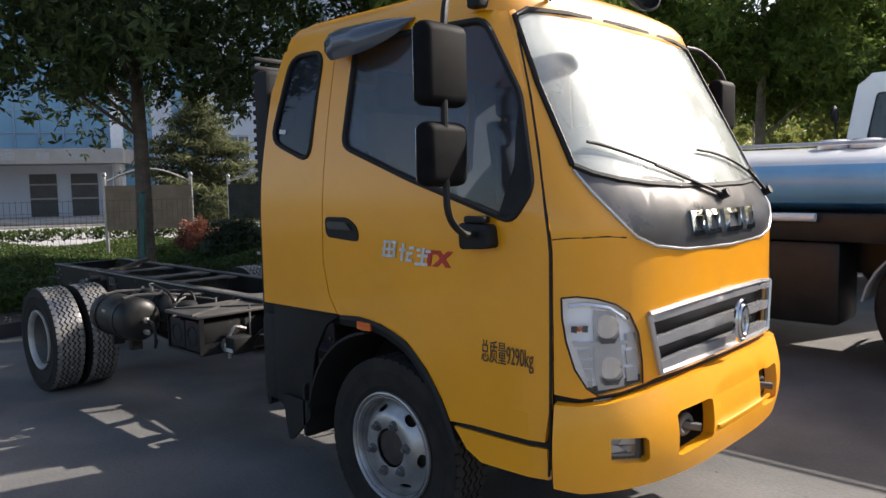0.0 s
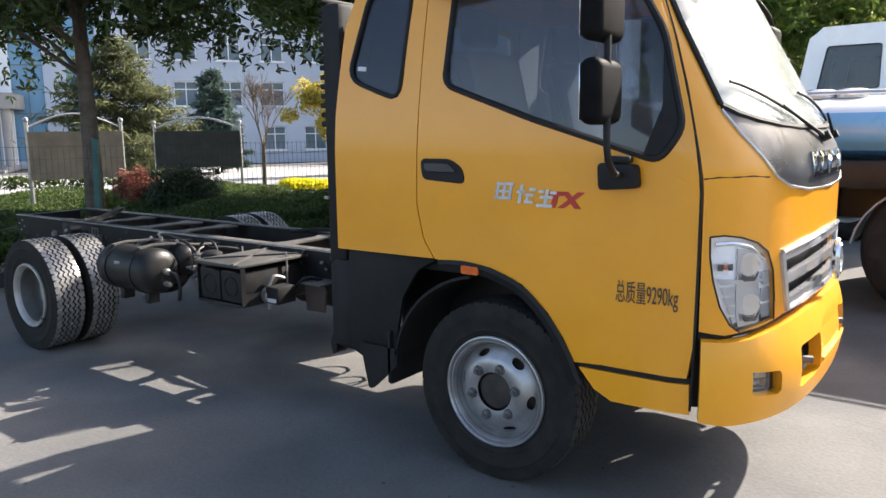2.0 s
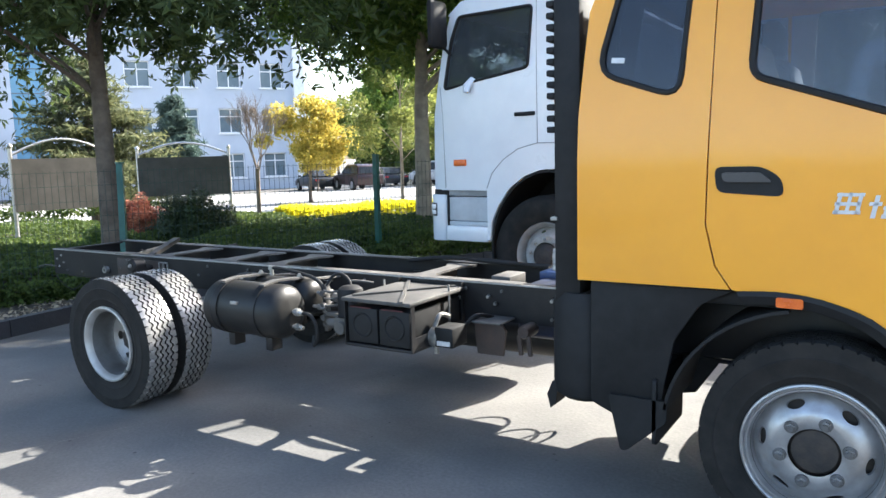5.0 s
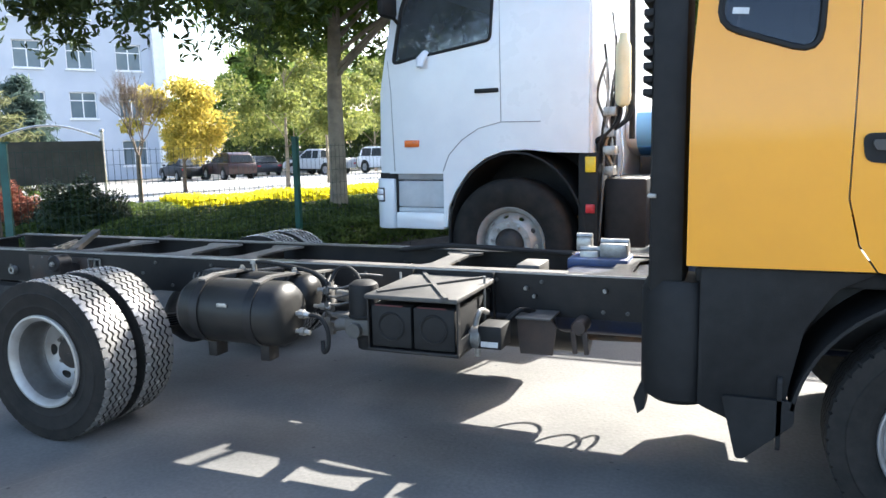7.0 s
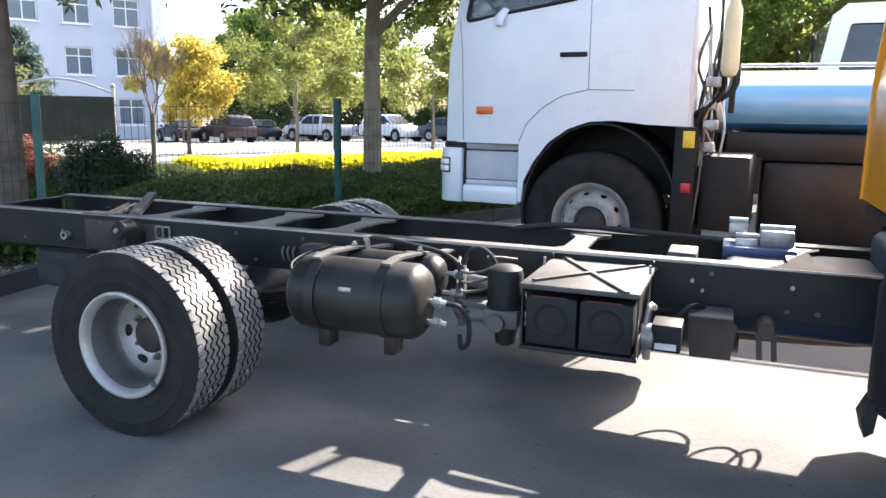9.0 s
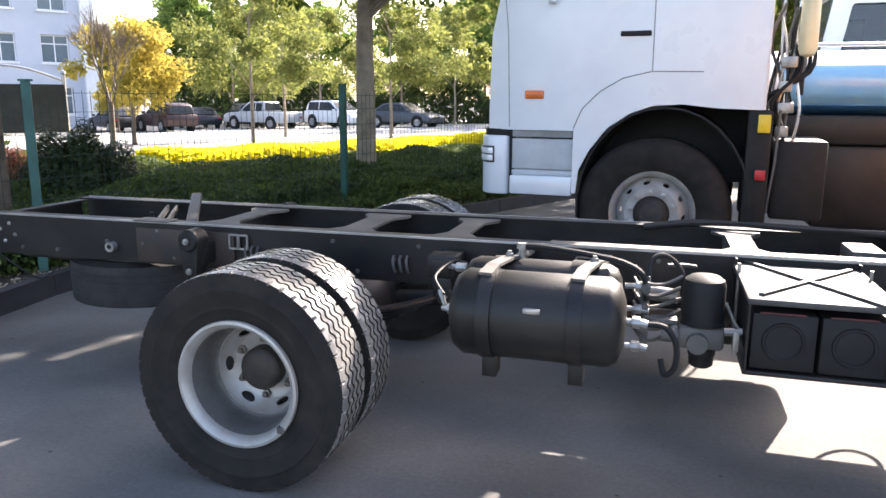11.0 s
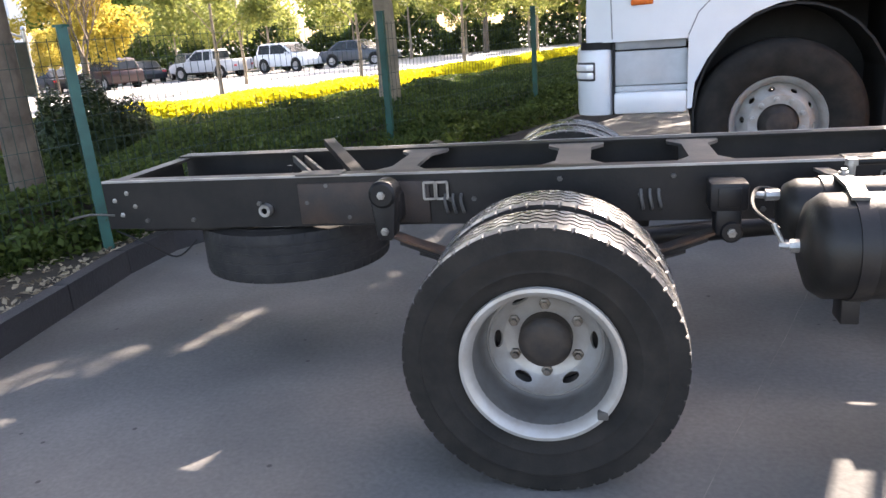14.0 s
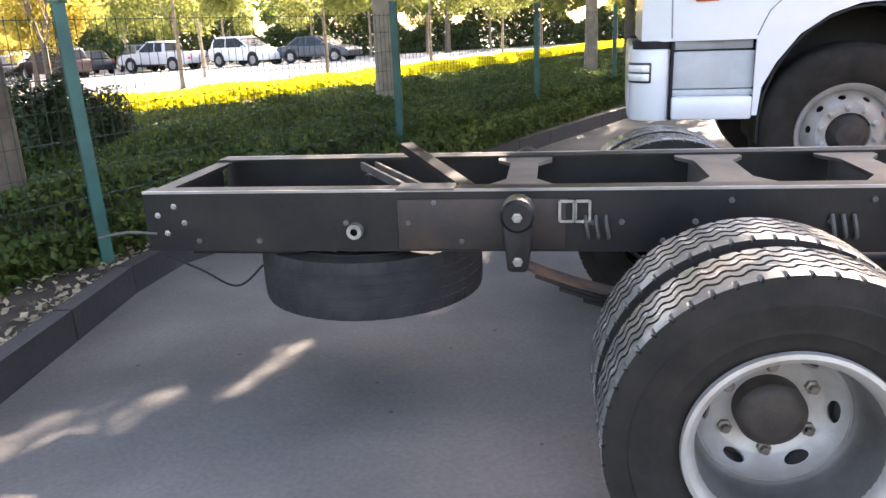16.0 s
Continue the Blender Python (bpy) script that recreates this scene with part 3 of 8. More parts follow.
strip("panel_bead", BLK, 0.006, M["chrome_soft"], blk, 't', 0.004)
strip("panel_seam", [(17.8, 1.345), (24, 1.35), (32, 1.35), (40, 1.352), (48, 1.345)], 0.003, M["black_plastic"], front, 't', -0.001)
# roof: rings drawn in from the top of the walls
top = [on_side(2.95 + 0.05 * k, 2.195) for k in range(2, 26)] + [on_front(a, 2.195) for a in range(4, 177, 8)]
top += [Vector((p.x, -p.y, p.z)) for p in reversed([on_side(2.95 + 0.05 * k, 2.195) for k in range(2, 26)])]
bm = nb()
rings = []
for s, z in ((1.0, 2.19), (0.995, 2.225), (0.975, 2.265), (0.94, 2.30), (0.86, 2.335), (0.70, 2.36), (0.45, 2.375), (0.18, 2.38)):
    rings.append([bm.verts.new((3.70 + (p.x - 3.70) * s, p.y * s, z)) for p in top])
for a, b in zip(rings, rings[1:]):
    for i in range(len(top)):
        bm.faces.new((a[i], a[(i + 1) % len(top)], b[(i + 1) % len(top)], b[i]))
bm.faces.new(rings[-1])
bmesh.ops.recalc_face_normals(bm, faces=bm.faces)
part("roof", bm, M["yellow"], truck, "rounded yellow cab roof")
# rear wall with its window
bm = fill(nb(), [(-0.93, 0.972), (0.93, 0.972), (0.93, 1.5), (0.80, 2.20), (-0.80, 2.20), (-0.93, 1.5)], [rounded([(-0.55, 1.62), (0.55, 1.62), (0.52, 2.08), (-0.52, 2.08)], 0.06)])
for v in bm.verts:
    v.co = Vector((2.945 + max(0, v.co.y - 1.6) * 0.15, v.co.x, v.co.y))
thicken(bm, 0.02)
wall = part("rear_wall", bm, M["yellow"], truck, "yellow cab rear wall")
bm = nb()
box(bm, 2.972, 2.978, -0.56, 0.56, 1.61, 2.09)
part("rear_window", bm, M["side_glass"], wall, "rear cab window").visible_shadow = False
bm = nb()
box(bm, 2.96, 4.62, -0.88, 0.88, 0.90, 0.955, 0.01)
part("cab_floor", bm, M["black_plastic"], truck, "black cab underside")
bm = nb()
box(bm, 3.0, 4.2, -0.60, 0.60, 0.60, 0.90, 0.06)
part("engine_cover", bm, M["chassis"], truck, "dark engine and gearbox under the cab")

# lamps, grille, bumper
for far in (False, True):
    H = mir(HEAD) if far else HEAD
    hl = skin("headlight", inset(H, -0.2), [], 't', M["lamp_white"], truck, -0.022, 0.01, "clear headlight with chrome reflector")
    skin("lens", H, [], 't', M["clear_glass"], hl, 0.0, 0.003).visible_shadow = False
    strip("lamp_gasket", H, 0.0035, M["black_plastic"], hl, 't', 0.0, True)
    fl_ = (lambda a: 180 - a) if far else (lambda a: a)
    skin("lamp_column", [(fl_(a), z) for a, z in ((35, 1.095), (44, 1.085), (46, 1.0), (47.5, 0.90), (48, 0.81), (37, 0.805), (35.5, 0.86), (35, 0.98))], [], 't', M["chrome_soft"], hl, -0.014, 0.012, "grey chrome reflector column")
    for a, z, r in ((40.5, 1.035, 0.040), (42, 0.885, 0.038)):
        c, o = on_front(fl_(a), z, -0.03), on_front(fl_(a), z, 0.0)
        d = (o - c).normalized()
        bm = tube(nb(), [c + d * 0.012, c + d * 0.024, c + d * 0.025, c + d * 0.013, c + d * 0.002], [r, r * 1.04, r * 0.93, r * 0.62, r * 0.15], 20)
        part("reflector", bm, M["chrome"], hl, "chrome reflector bowl")
        # Flat dark crescent stands in for the shade inside the chrome bowl.
        skin("lamp_dark_mark", [(fl_(aa), zz) for aa, zz in ((a - 3.6, z - 0.030), (a - 1, z - 0.044), (a + 3.4, z - 0.046), (a + 5.0, z - 0.030), (a + 3.0, z - 0.062), (a - 2.5, z - 0.060))], [], 't', M["lamp_shadow"], hl, -0.001, 0.006)
        part("bulb_cap", tube(nb(), [c + d * 0.004, c + d * 0.020, c + d * 0.024], [0.011, 0.011, 0.006], 10), M["gloss_black"], hl)
    c, o = on_front(fl_(29), 1.03, -0.02), on_front(fl_(29), 1.03, 0.0)
    d = (o - c).normalized()
    for a0, a1 in ((25.5, 28.0), (30.2, 32.6)):
        skin("lamp_dark_mark", [(fl_(aa), zz) for aa, zz in ((a0, 1.042), (a1, 1.042), (a1, 1.018), (a0, 1.020))], [], 't', M["lamp_shadow"], hl, -0.004, 0.006)
    part("indicator_bulb", tube(nb(), [c, c + d * 0.010, c + d * 0.014], [0.010, 0.009, 0.004], 12), M["amber"], hl, "amber indicator bulb")
    for k in range(4):
        z = 0.955 - 0.036 * k
        skin("lamp_facet", [(fl_(a), zz) for a, zz in ((28 + 1.6 * k, z), (34.5, z), (34.5, z - 0.028), (29 + 1.6 * k, z - 0.028))], [], 't', M["chrome_soft"], hl, -0.010 + 0.002 * (k % 2), 0.012)
    for k in range(3):
        z = 1.0 - 0.062 * k
        skin("lamp_facet", [(fl_(a), zz) for a, zz in ((48.5, z), (52.3 + 0.5 * k, z), (52.6 + 0.5 * k, z - 0.05), (49, z - 0.05))], [], 't', M["chrome_soft"], hl, -0.012, 0.010)
    skin("lamp_shelf", [(fl_(a), z) for a, z in ((26, 0.988), (51, 0.976), (51, 0.964), (27, 0.970))], [], 't', M["chrome_soft"], hl, -0.004, 0.02)
    part("trim_bar", tube(nb(), [on_front(fl_(a), z, -0.02) for a, z in ((24, 1.112), (32, 1.115), (41, 1.100), (49, 1.05))], 0.010, 8), M["chrome"], hl)
gback = skin("grille", GR, [], 't', M["black_plastic"], truck, -0.045, 0.01, "silver two-bar grille with oval emblem")
strip("grille_frame", GR, 0.014, M["chrome_soft"], gback, 't', 0.004, True)
skin("grille_top_bar", [(57, 1.064), (73, 1.084), (90, 1.092), (107, 1.084), (123, 1.064), (122.2, 1.03), (107, 1.046), (90, 1.053), (73, 1.046), (57.8, 1.03)], [], 't', M["chrome_soft"], gback, 0.008, 0.03)
for z in (0.955, 0.862):
    e = 0.5 * (1.062 - z) / 0.222 * 10
    skin("grille_bar", [(57.5 + e, z + 0.018), (73, z + 0.032), (90, z + 0.038), (107, z + 0.032), (122.5 - e, z + 0.018), (122 - e, z - 0.018), (107, z - 0.004), (90, z + 0.0), (73, z - 0.004), (58 + e, z - 0.018)], [], 't', M["chrome_soft"], gback, 0.006, 0.03, "silver grille bar")
bm = nb()
for r0, off in ((0.066, 0.022), (0.050, 0.03)):
    pts = [on_front(90, 0.965, 0.03 + off) + Vector((0, 0.78 * r0 * math.cos(q), 1.2 * r0 * math.sin(q))) for q in [2 * math.pi * k / 24 for k in range(25)]]
    tube(bm, pts, 0.011, 8, False)
part("emblem", bm, M["chrome"], gback, "oval chrome emblem")
bm = nb()
e0 = on_front(90, 0.965, 0.04)
prism(bm, [(e0.y - 0.03, e0.z - 0.05), (e0.y, e0.z + 0.06), (e0.y + 0.03, e0.z - 0.05), (e0.y, e0.z - 0.02)], e0.x - 0.01, e0.x + 0.018, 'yz')
part("emblem_centre", bm, M["chrome_soft"], gback)
skin("bumper_gap", [(18, 0.80), (60, 0.85), (90, 0.862), (120, 0.85), (162, 0.80), (162, 0.76), (90, 0.80), (18, 0.76)], [], 't', M["black_plastic"], truck, -0.02, 0.01, "black gap above the bumper")
FOG = [(40.5, 0.652), (53, 0.636), (54.3, 0.622), (54.7, 0.556), (53, 0.545), (42, 0.562), (40.6, 0.575)]
TOW = [(65.5, 0.685), (67, 0.695), (79, 0.702), (80, 0.692), (80, 0.556), (79, 0.545), (67.5, 0.527), (66, 0.535)]


def bump_off(z):
    """The bumper stands proud, most at its shoulder."""
    t = (z - 0.45) / 0.35
    return 0.012 + 0.05 * max(0.0, math.sin(math.pi * min(max(t * 0.75 + 0.18, 0), 1)))


def bumper_panel(outer, holes):
    k = 0.0125
    bm = fill(nb(), [(a * k, b) for a, b in outer], [[(a * k, b) for a, b in h] for h in holes])
    slice_grid(bm, 4.0 * k, 0.035)

    def place(a, z, o):
        th = a / k
        rec = 0.012 if 83 < th < 104 and 0.575 < z < 0.715 else 0.0
        return on_front(th, z, bump_off(z) - rec + o)
    lay(bm, place, 0.05)
    return bm


BUMP = [(19.2, 0.772), (28, 0.765), (40, 0.768), (60, 0.794), (75, 0.806), (90, 0.81), (105, 0.806), (120, 0.794), (140, 0.768), (152, 0.765), (160.8, 0.772), (160.8, 0.475), (150, 0.455), (120, 0.45), (90, 0.455), (60, 0.45), (30, 0.455), (19.2, 0.475)]
bumper = part("bumper", bumper_panel(BUMP, [FOG, mir(FOG), TOW, mir(TOW)]), M["yellow_bumper"], truck, "yellow front bumper with fog lamps and tow hook opening")
for far in (False, True):
    F = mir(FOG) if far else FOG
    fl = skin("fog_lamp", F, [], 't', M["lamp_shadow"], bumper, -0.005, 0.01, "rectangular clear fog lamp in a dark recess")
    m_ = (lambda a: 180 - a) if far else (lambda a: a)
    for k, (pp, mm) in enumerate(((((41.4, 0.640), (46.0, 0.634), (44.6, 0.606), (41.4, 0.612)), "lamp_grey"),
                                  (((46.3, 0.634), (51.6, 0.627), (51.6, 0.596), (45.0, 0.606)), "chrome_soft"),
                                  (((41.4, 0.608), (44.5, 0.602), (48.0, 0.578), (41.4, 0.578)), "chrome_soft"),
                                  (((45.0, 0.602), (51.6, 0.592), (51.6, 0.562), (48.4, 0.574)), "lamp_grey"),
                                  (((41.6, 0.574), (51.6, 0.559), (51.6, 0.553), (42.2, 0.566)), "chrome_soft"))):
        skin("lamp_facet", [(m_(a), zz) for a, zz in pp], [], 't', M[mm], fl, 0.003 + 0.003 * (k % 2), 0.008)
    strip("lamp_gasket", F, 0.006, M["black_plastic"], fl, 't', 0.012, True)
    skin("lens", F, [], 't', M["clear_glass"], fl, 0.035, 0.003).visible_shadow = False
    skin("tow_pocket", mir(TOW) if far else TOW, [], 't', M["black_plastic"], bumper, -0.045, 0.01)
    c = on_front(108 if far else 72.5, 0.61, 0.0)
    bm = tube(nb(), [c + Vector((0, 0.05 * math.cos(q), 0.03 * math.sin(q))) for q in [2 * math.pi * k / 14 for k in range(15)]], 0.014, 8, False)
    tube(bm, [c - Vector((0.06, 0.03, 0)), c + Vector((0.05, 0.04, -0.01))], 0.016, 8)
    part("tow_hook", bm, M["dusty"], bumper, "grey cast steel tow hook")
skin("bumper_ledge", [(82, 0.585), (105, 0.585), (105, 0.575), (82, 0.575)], [], 't', M["yellow_bumper"], bumper, 0.066, 0.012)
# Black sheet added so that no lit ground shows through the bumper openings.
skin("bumper_backing", [(12, 0.83), (60, 0.86), (90, 0.87), (120, 0.86), (168, 0.83), (168, 0.50), (90, 0.48), (12, 0.50)], [], 't', M["black_plastic"], truck, -0.05, 0.006, "added black backing that keeps the bumper openings dark")
# wipers
for piv, tip, mid in (((90, 1.48), (45, 1.665), (68, 1.60)), ((128, 1.48), (90, 1.645), (110, 1.58))):
    a, b, c = on_front(*piv, 0.02), on_front(*mid, 0.035), on_front(*tip, 0.02)
    bm = tube(nb(), [a, b], [0.009, 0.006], 6)
    arm = part("wiper_arm", bm, M["black_plastic"], truck, "black wiper arm and blade")
    pts = [on_front(piv[0] + (tip[0] - piv[0]) * s, piv[1] + 0.03 + (tip[1] - piv[1] - 0.01) * (1 - (1 - s) ** 1.35), 0.012) for s in [0.18 + 0.82 * k / 8 for k in range(9)]]
    part("wiper_blade", tube(nb(), pts, 0.006, 6), M["black_plastic"], arm)
    bm = tube(nb(), [a - Vector((0.02, 0, 0.01)), a + Vector((0.02, 0, 0.01))], 0.02, 10)
    part("wiper_pivot", bm, M["black_plastic"], arm)
# brand plate on the black panel as plain chrome blocks
for th in (77.5, 84, 91, 98):
    o = [(th - 2.6, 1.425), (th + 2.6, 1.425), (th + 2.6, 1.33), (th - 2.6, 1.33)]
    i = [(th - 1.5, 1.405), (th + 1.5, 1.405), (th + 1.5, 1.35), (th - 1.5, 1.35)]
    skin("badge_block", o, [i], 't', M["chrome"], blk, 0.012, 0.01, "chrome badge block")

# mirrors
for s in (-1, 1):
    bm = nb()
    for k in range(1):
        pts = curve_pts([(4.37, s * 0.96, 1.36), (4.39, s * 1.06, 1.37), (4.40, s * 1.14, 1.44), (4.40, s * 1.15, 1.58), (4.39, s * 1.14, 2.05), (4.32, s * 1.02, 2.22), (4.30, s * 0.84, 2.24)], 6)
        tube(bm, pts, 0.0125, 8)
    arm = part("mirror_arm", bm, M["black_plastic"], truck, "black tubular mirror arm")
    bm = nb()
    prism(bm, rounded([(4.285, 1.40), (4.43, 1.395), (4.44, 1.31), (4.29, 1.30)], 0.02), s * 0.915, s * 0.975, 'xz', 0.008)
    box(bm, 4.31, 4.41, min(s * 0.93, s * 0.97), max(s * 0.93, s * 0.97), 1.40, 1.425, 0.008)
    part("mirror_base", bm, M["black_plastic"], arm, "black mirror bracket base")
    bm = nb()
    box(bm, 4.235, 4.30, -0.05, 0.05, 2.20, 2.26, 0.01)
    for v in bm.verts:
        v.co.y += s * 0.80
    part("upper_bracket", bm, M["black_plastic"], arm)
    for z0, z1, hw in ((1.535, 1.755, 0.105), (1.805, 2.085, 0.11)):
        bm = nb()
        box(bm, 4.332, 4.414, s * 1.14 - hw, s * 1.14 + hw, z0, z1, 0.036, 4)
        mh = part("mirror_housing", bm, M["mirror_black"], arm, "black mirror housing")
        bm = nb()
        box(bm, 4.3335, 4.336, s * 1.14 - hw + 0.018, s * 1.14 + hw - 0.018, z0 + 0.018, z1 - 0.018, 0.002)
        part("mirror_glass", bm, M["mirror"], mh)
# rain visor above the door window
vis = nb()
rows = []
for k in range(13):
    t = k / 12
    x = 3.40 + 0.50 * t
    d = 0.04 + 0.96 * min(1.0, math.sqrt(t / 0.22)) * (1 - t ** 4.0) ** 0.7
    rows.append([vis.verts.new(on_side(x + 0.03 * (1 - d), 2.222 - w * d, 0.004 + o * d)) for w, o in ((-0.02, 0.0), (-0.012, 0.055), (0.014, 0.10), (0.06, 0.125), (0.105, 0.115), (0.135, 0.085))])
for a, b in zip(rows, rows[1:]):
    for i in range(5):
        vis.faces.new((a[i], a[i + 1], b[i + 1], b[i]))
thicken(vis, 0.006)
part("rain_visor", vis, M["visor_smoke"], truck, "smoked blue-grey rain visor above the door")
# front sun-visor mirror over the windscreen corner
bm = nb()
lathe(bm, [(0.001, 0.0), (0.07, 0.004), (0.10, 0.03), (0.105, 0.05), (0.09, 0.055)], 'x', 24)
for v in bm.verts:
    v.co = Vector((4.62 + v.co.x * 1.0, -0.28 + v.co.y * 1.15, 2.27 + v.co.z * 0.62))
fm = part("front_mirror", bm, M["black_plastic"], truck, "round front-view mirror above the windscreen")
part("mirror_stalk", tube(nb(), curve_pts([(4.40, -0.55, 2.25), (4.52, -0.50, 2.34), (4.62, -0.36, 2.31)], 5), 0.01, 8), M["black_plastic"], fm)

# lettering on the door
def letters(text, size, x, z, material, parent, sx=1.0, shear=0.0, label="", bold=0.0):
    cu = bpy.data.curves.new("lettering", 'FONT')
    cu.body = text
    cu.size = size
    cu.extrude = 0.001
    cu.offset = bold
    cu.shear = shear
    o = new("lettering", cu)
    me = bpy.data.meshes.new_from_object(o)
    bpy.data.objects.remove(o)
    bpy.data.curves.remove(cu)
    for v in me.vertices:
        p = on_side(x + v.co.x * sx, z + v.co.y, 0.0025 + v.co.z)
        v.co = p
    me.materials.clear()
    me.materials.append(material)
    o = new("lettering", me)
    o.parent = parent
    if label:
        o["label"] = label
    return o


near_door = [o for o in truck.children if o.name.startswith("door")][0]
letters("TX", 0.080, 4.055, 1.226, M["decal_red"], near_door, 1.32, 0.2, "red italic TX lettering", 0.0045)
letters("\u603b\u8d28\u91cf9290kg", 0.092, 4.35, 0.888, M["ink"], near_door, 0.43, 0.0, "dark gross-weight lettering")
# the three silver characters before it stay unreadable strokes
for k in range(3):
    bm = nb()
    strokes = (((0, 0.0, 0.080, 0.012), (0, 0.028, 0.075, 0.039), (0, 0.058, 0.080, 0.069), (0.004, 0.0, 0.016, 0.07), (0.034, 0.0, 0.045, 0.07), (0.064, 0.0, 0.076, 0.07)),
               ((0, 0.040, 0.036, 0.052), (0.012, 0.0, 0.026, 0.074), (0.042, 0.0, 0.082, 0.012), (0.042, 0.028, 0.078, 0.040), (0.046, 0.0, 0.058, 0.030), (0.056, 0.050, 0.084, 0.063)),
               ((0.0, 0.0, 0.070, 0.012), (0.010, 0.034, 0.066, 0.046), (0.030, 0.010, 0.044, 0.072), (0.050, 0.052, 0.078, 0.064), (0.0, 0.056, 0.022, 0.068)))[k]
    for a, b, c, d in strokes:
        q = [(a, b), (c, b), (c, d), (a, d)]
        vs = [bm.verts.new(on_side(3.82 + 0.096 * k + u + 0.2 * w, 1.245 - 0.012 * k + w, 0.004)) for u, w in q]
        bm.faces.new(vs)
    thicken(bm, 0.002)
    part("lettering", bm, M["decal_white"], near_door, "silver-white raised characters")

# cab inside
for s in (-1, 1):
    bm = nb()
    box(bm, 3.62, 4.12, s * 0.45 - 0.24, s * 0.45 + 0.24, 1.22, 1.36, 0.04, 3)
    seat = part("seat", bm, M["seat_grey"], truck, "grey seat under clear plastic wrap")
    bm = nb()
    prism(bm, rounded([(3.50, 1.30), (3.66, 1.30), (3.52, 1.88), (3.40, 1.88)], 0.04), s * 0.45 - 0.23, s * 0.45 + 0.23, 'xz', 0.03)
    part("seat_back", bm, M["seat_white"] if s < 0 else M["seat_grey"], seat)
    bm = nb()
    box(bm, 3.385, 3.47, s * 0.45 - 0.13, s * 0.45 + 0.13, 1.91, 2.09, 0.04, 3)
    part("headrest", bm, M["seat_grey"], seat)
bm = nb()
prism(bm, rounded([(4.42, 1.0), (4.72, 1.0), (4.76, 1.50), (4.60, 1.53), (4.40, 1.40)], 0.04), -0.69, 0.69, 'xz')
part("dashboard", bm, M["dash"], truck, "dark grey dashboard")
bm = nb()
c0, ax = Vector((4.24, 0.45, 1.52)), Vector((-0.55, 0, 0.83))
a, b = ring_frame(c0, ax)
tube(bm, [c0 + (a * math.cos(q) + b * math.sin(q)) * 0.21 for q in [2 * math.pi * k / 28 for k in range(29)]], 0.014, 8, False)
for q in (0.3, 2.84, 4.71):
    tube(bm, [c0, c0 + (a * math.cos(q) + b * math.sin(q)) * 0.21], 0.012, 6)
tube(bm, [c0, c0 - ax * 0.35], 0.03, 8)
part("steering_wheel", bm, M["black_plastic"], truck, "black steering wheel")

# black intake duct behind the cab
bm = nb()
box(bm, 2.80, 2.925, -0.885, -0.62, 0.80, 2.13, 0.03, 2)
duct = part("intake_duct", bm, M["black_plastic"], truck, "black plastic air intake duct behind the cab")
for k in range(15):
    bm = nb()
    box(bm, 2.77, 2.805, -0.87, -0.64, 1.55 + 0.045 * k, 1.575 + 0.045 * k, 0.006)
    part("duct_rib", bm, M["black_plastic"], duct)
bm = nb()
box(bm, 2.795, 2.825, -0.895, -0.84, 1.195, 1.21, 0.003)
part("duct_clip", bm, M["steel"], duct)
# curved mudguard and flap behind the front wheel
bm = nb()
rows = []
for k in range(13):
    q = radians(100 + 72 * k / 12)
    x, z = 3.79 + 0.52 * math.cos(q), 0.42 + 0.50 * math.sin(q)
    rows.append([bm.verts.new((x, -0.95, z)), bm.verts.new((x, -0.52, z))])
for a, b in zip(rows, rows[1:]):
    bm.faces.new((a[0], a[1], b[1], b[0]))
thicken(bm, 0.012)
# Black sheet added to fill the dark space between air filter and wheel.
shield = nb()
prism(shield, rounded([(2.98, 0.965), (3.52, 0.965), (3.40, 0.90), (3.31, 0.76), (3.27, 0.56), (3.255, 0.42), (3.10, 0.42), (2.98, 0.47)], 0.02), -0.925, -0.905, 'xz', 0.004)
part("dark_fill_sheet", shield, M["black_plastic"], truck, "added black sheet filling the dark gap behind the front wheel")
mg = part("mudguard", bm, M["black_plastic"], truck, "black plastic mudguard")
bm = nb()
prism(bm, rounded([(3.06, 0.52), (3.29, 0.52), (3.29, 0.44), (3.135, 0.30), (3.11, 0.30)], 0.015), -0.95, -0.935, 'xz')
prism(bm, rounded([(-0.95, 0.34), (-0.55, 0.34), (-0.55, 0.60), (-0.95, 0.60)], 0.02), 3.235, 3.25, 'yz')
part("mud_flap", bm, M["black_plastic"], mg, "black rubber mud flap")
bm = nb()
lathe(bm, [(0.001, 0.44), (0.10, 0.445), (0.135, 0.47), (0.14, 0.52), (0.14, 0.86), (0.12, 0.90), (0.001, 0.90)], 'z', 28, (2.91, -0.78, 0))
part("air_filter", bm, M["black_plastic"], truck, "black air filter canister under the cab")
part("filter_tail", prism(nb(), [(2.775, 0.50), (2.80, 0.50), (2.79, 0.40), (2.765, 0.38), (2.75, 0.44)], -0.84, -0.74, 'xz'), M["black_plastic"], truck, "torn rubber flap")

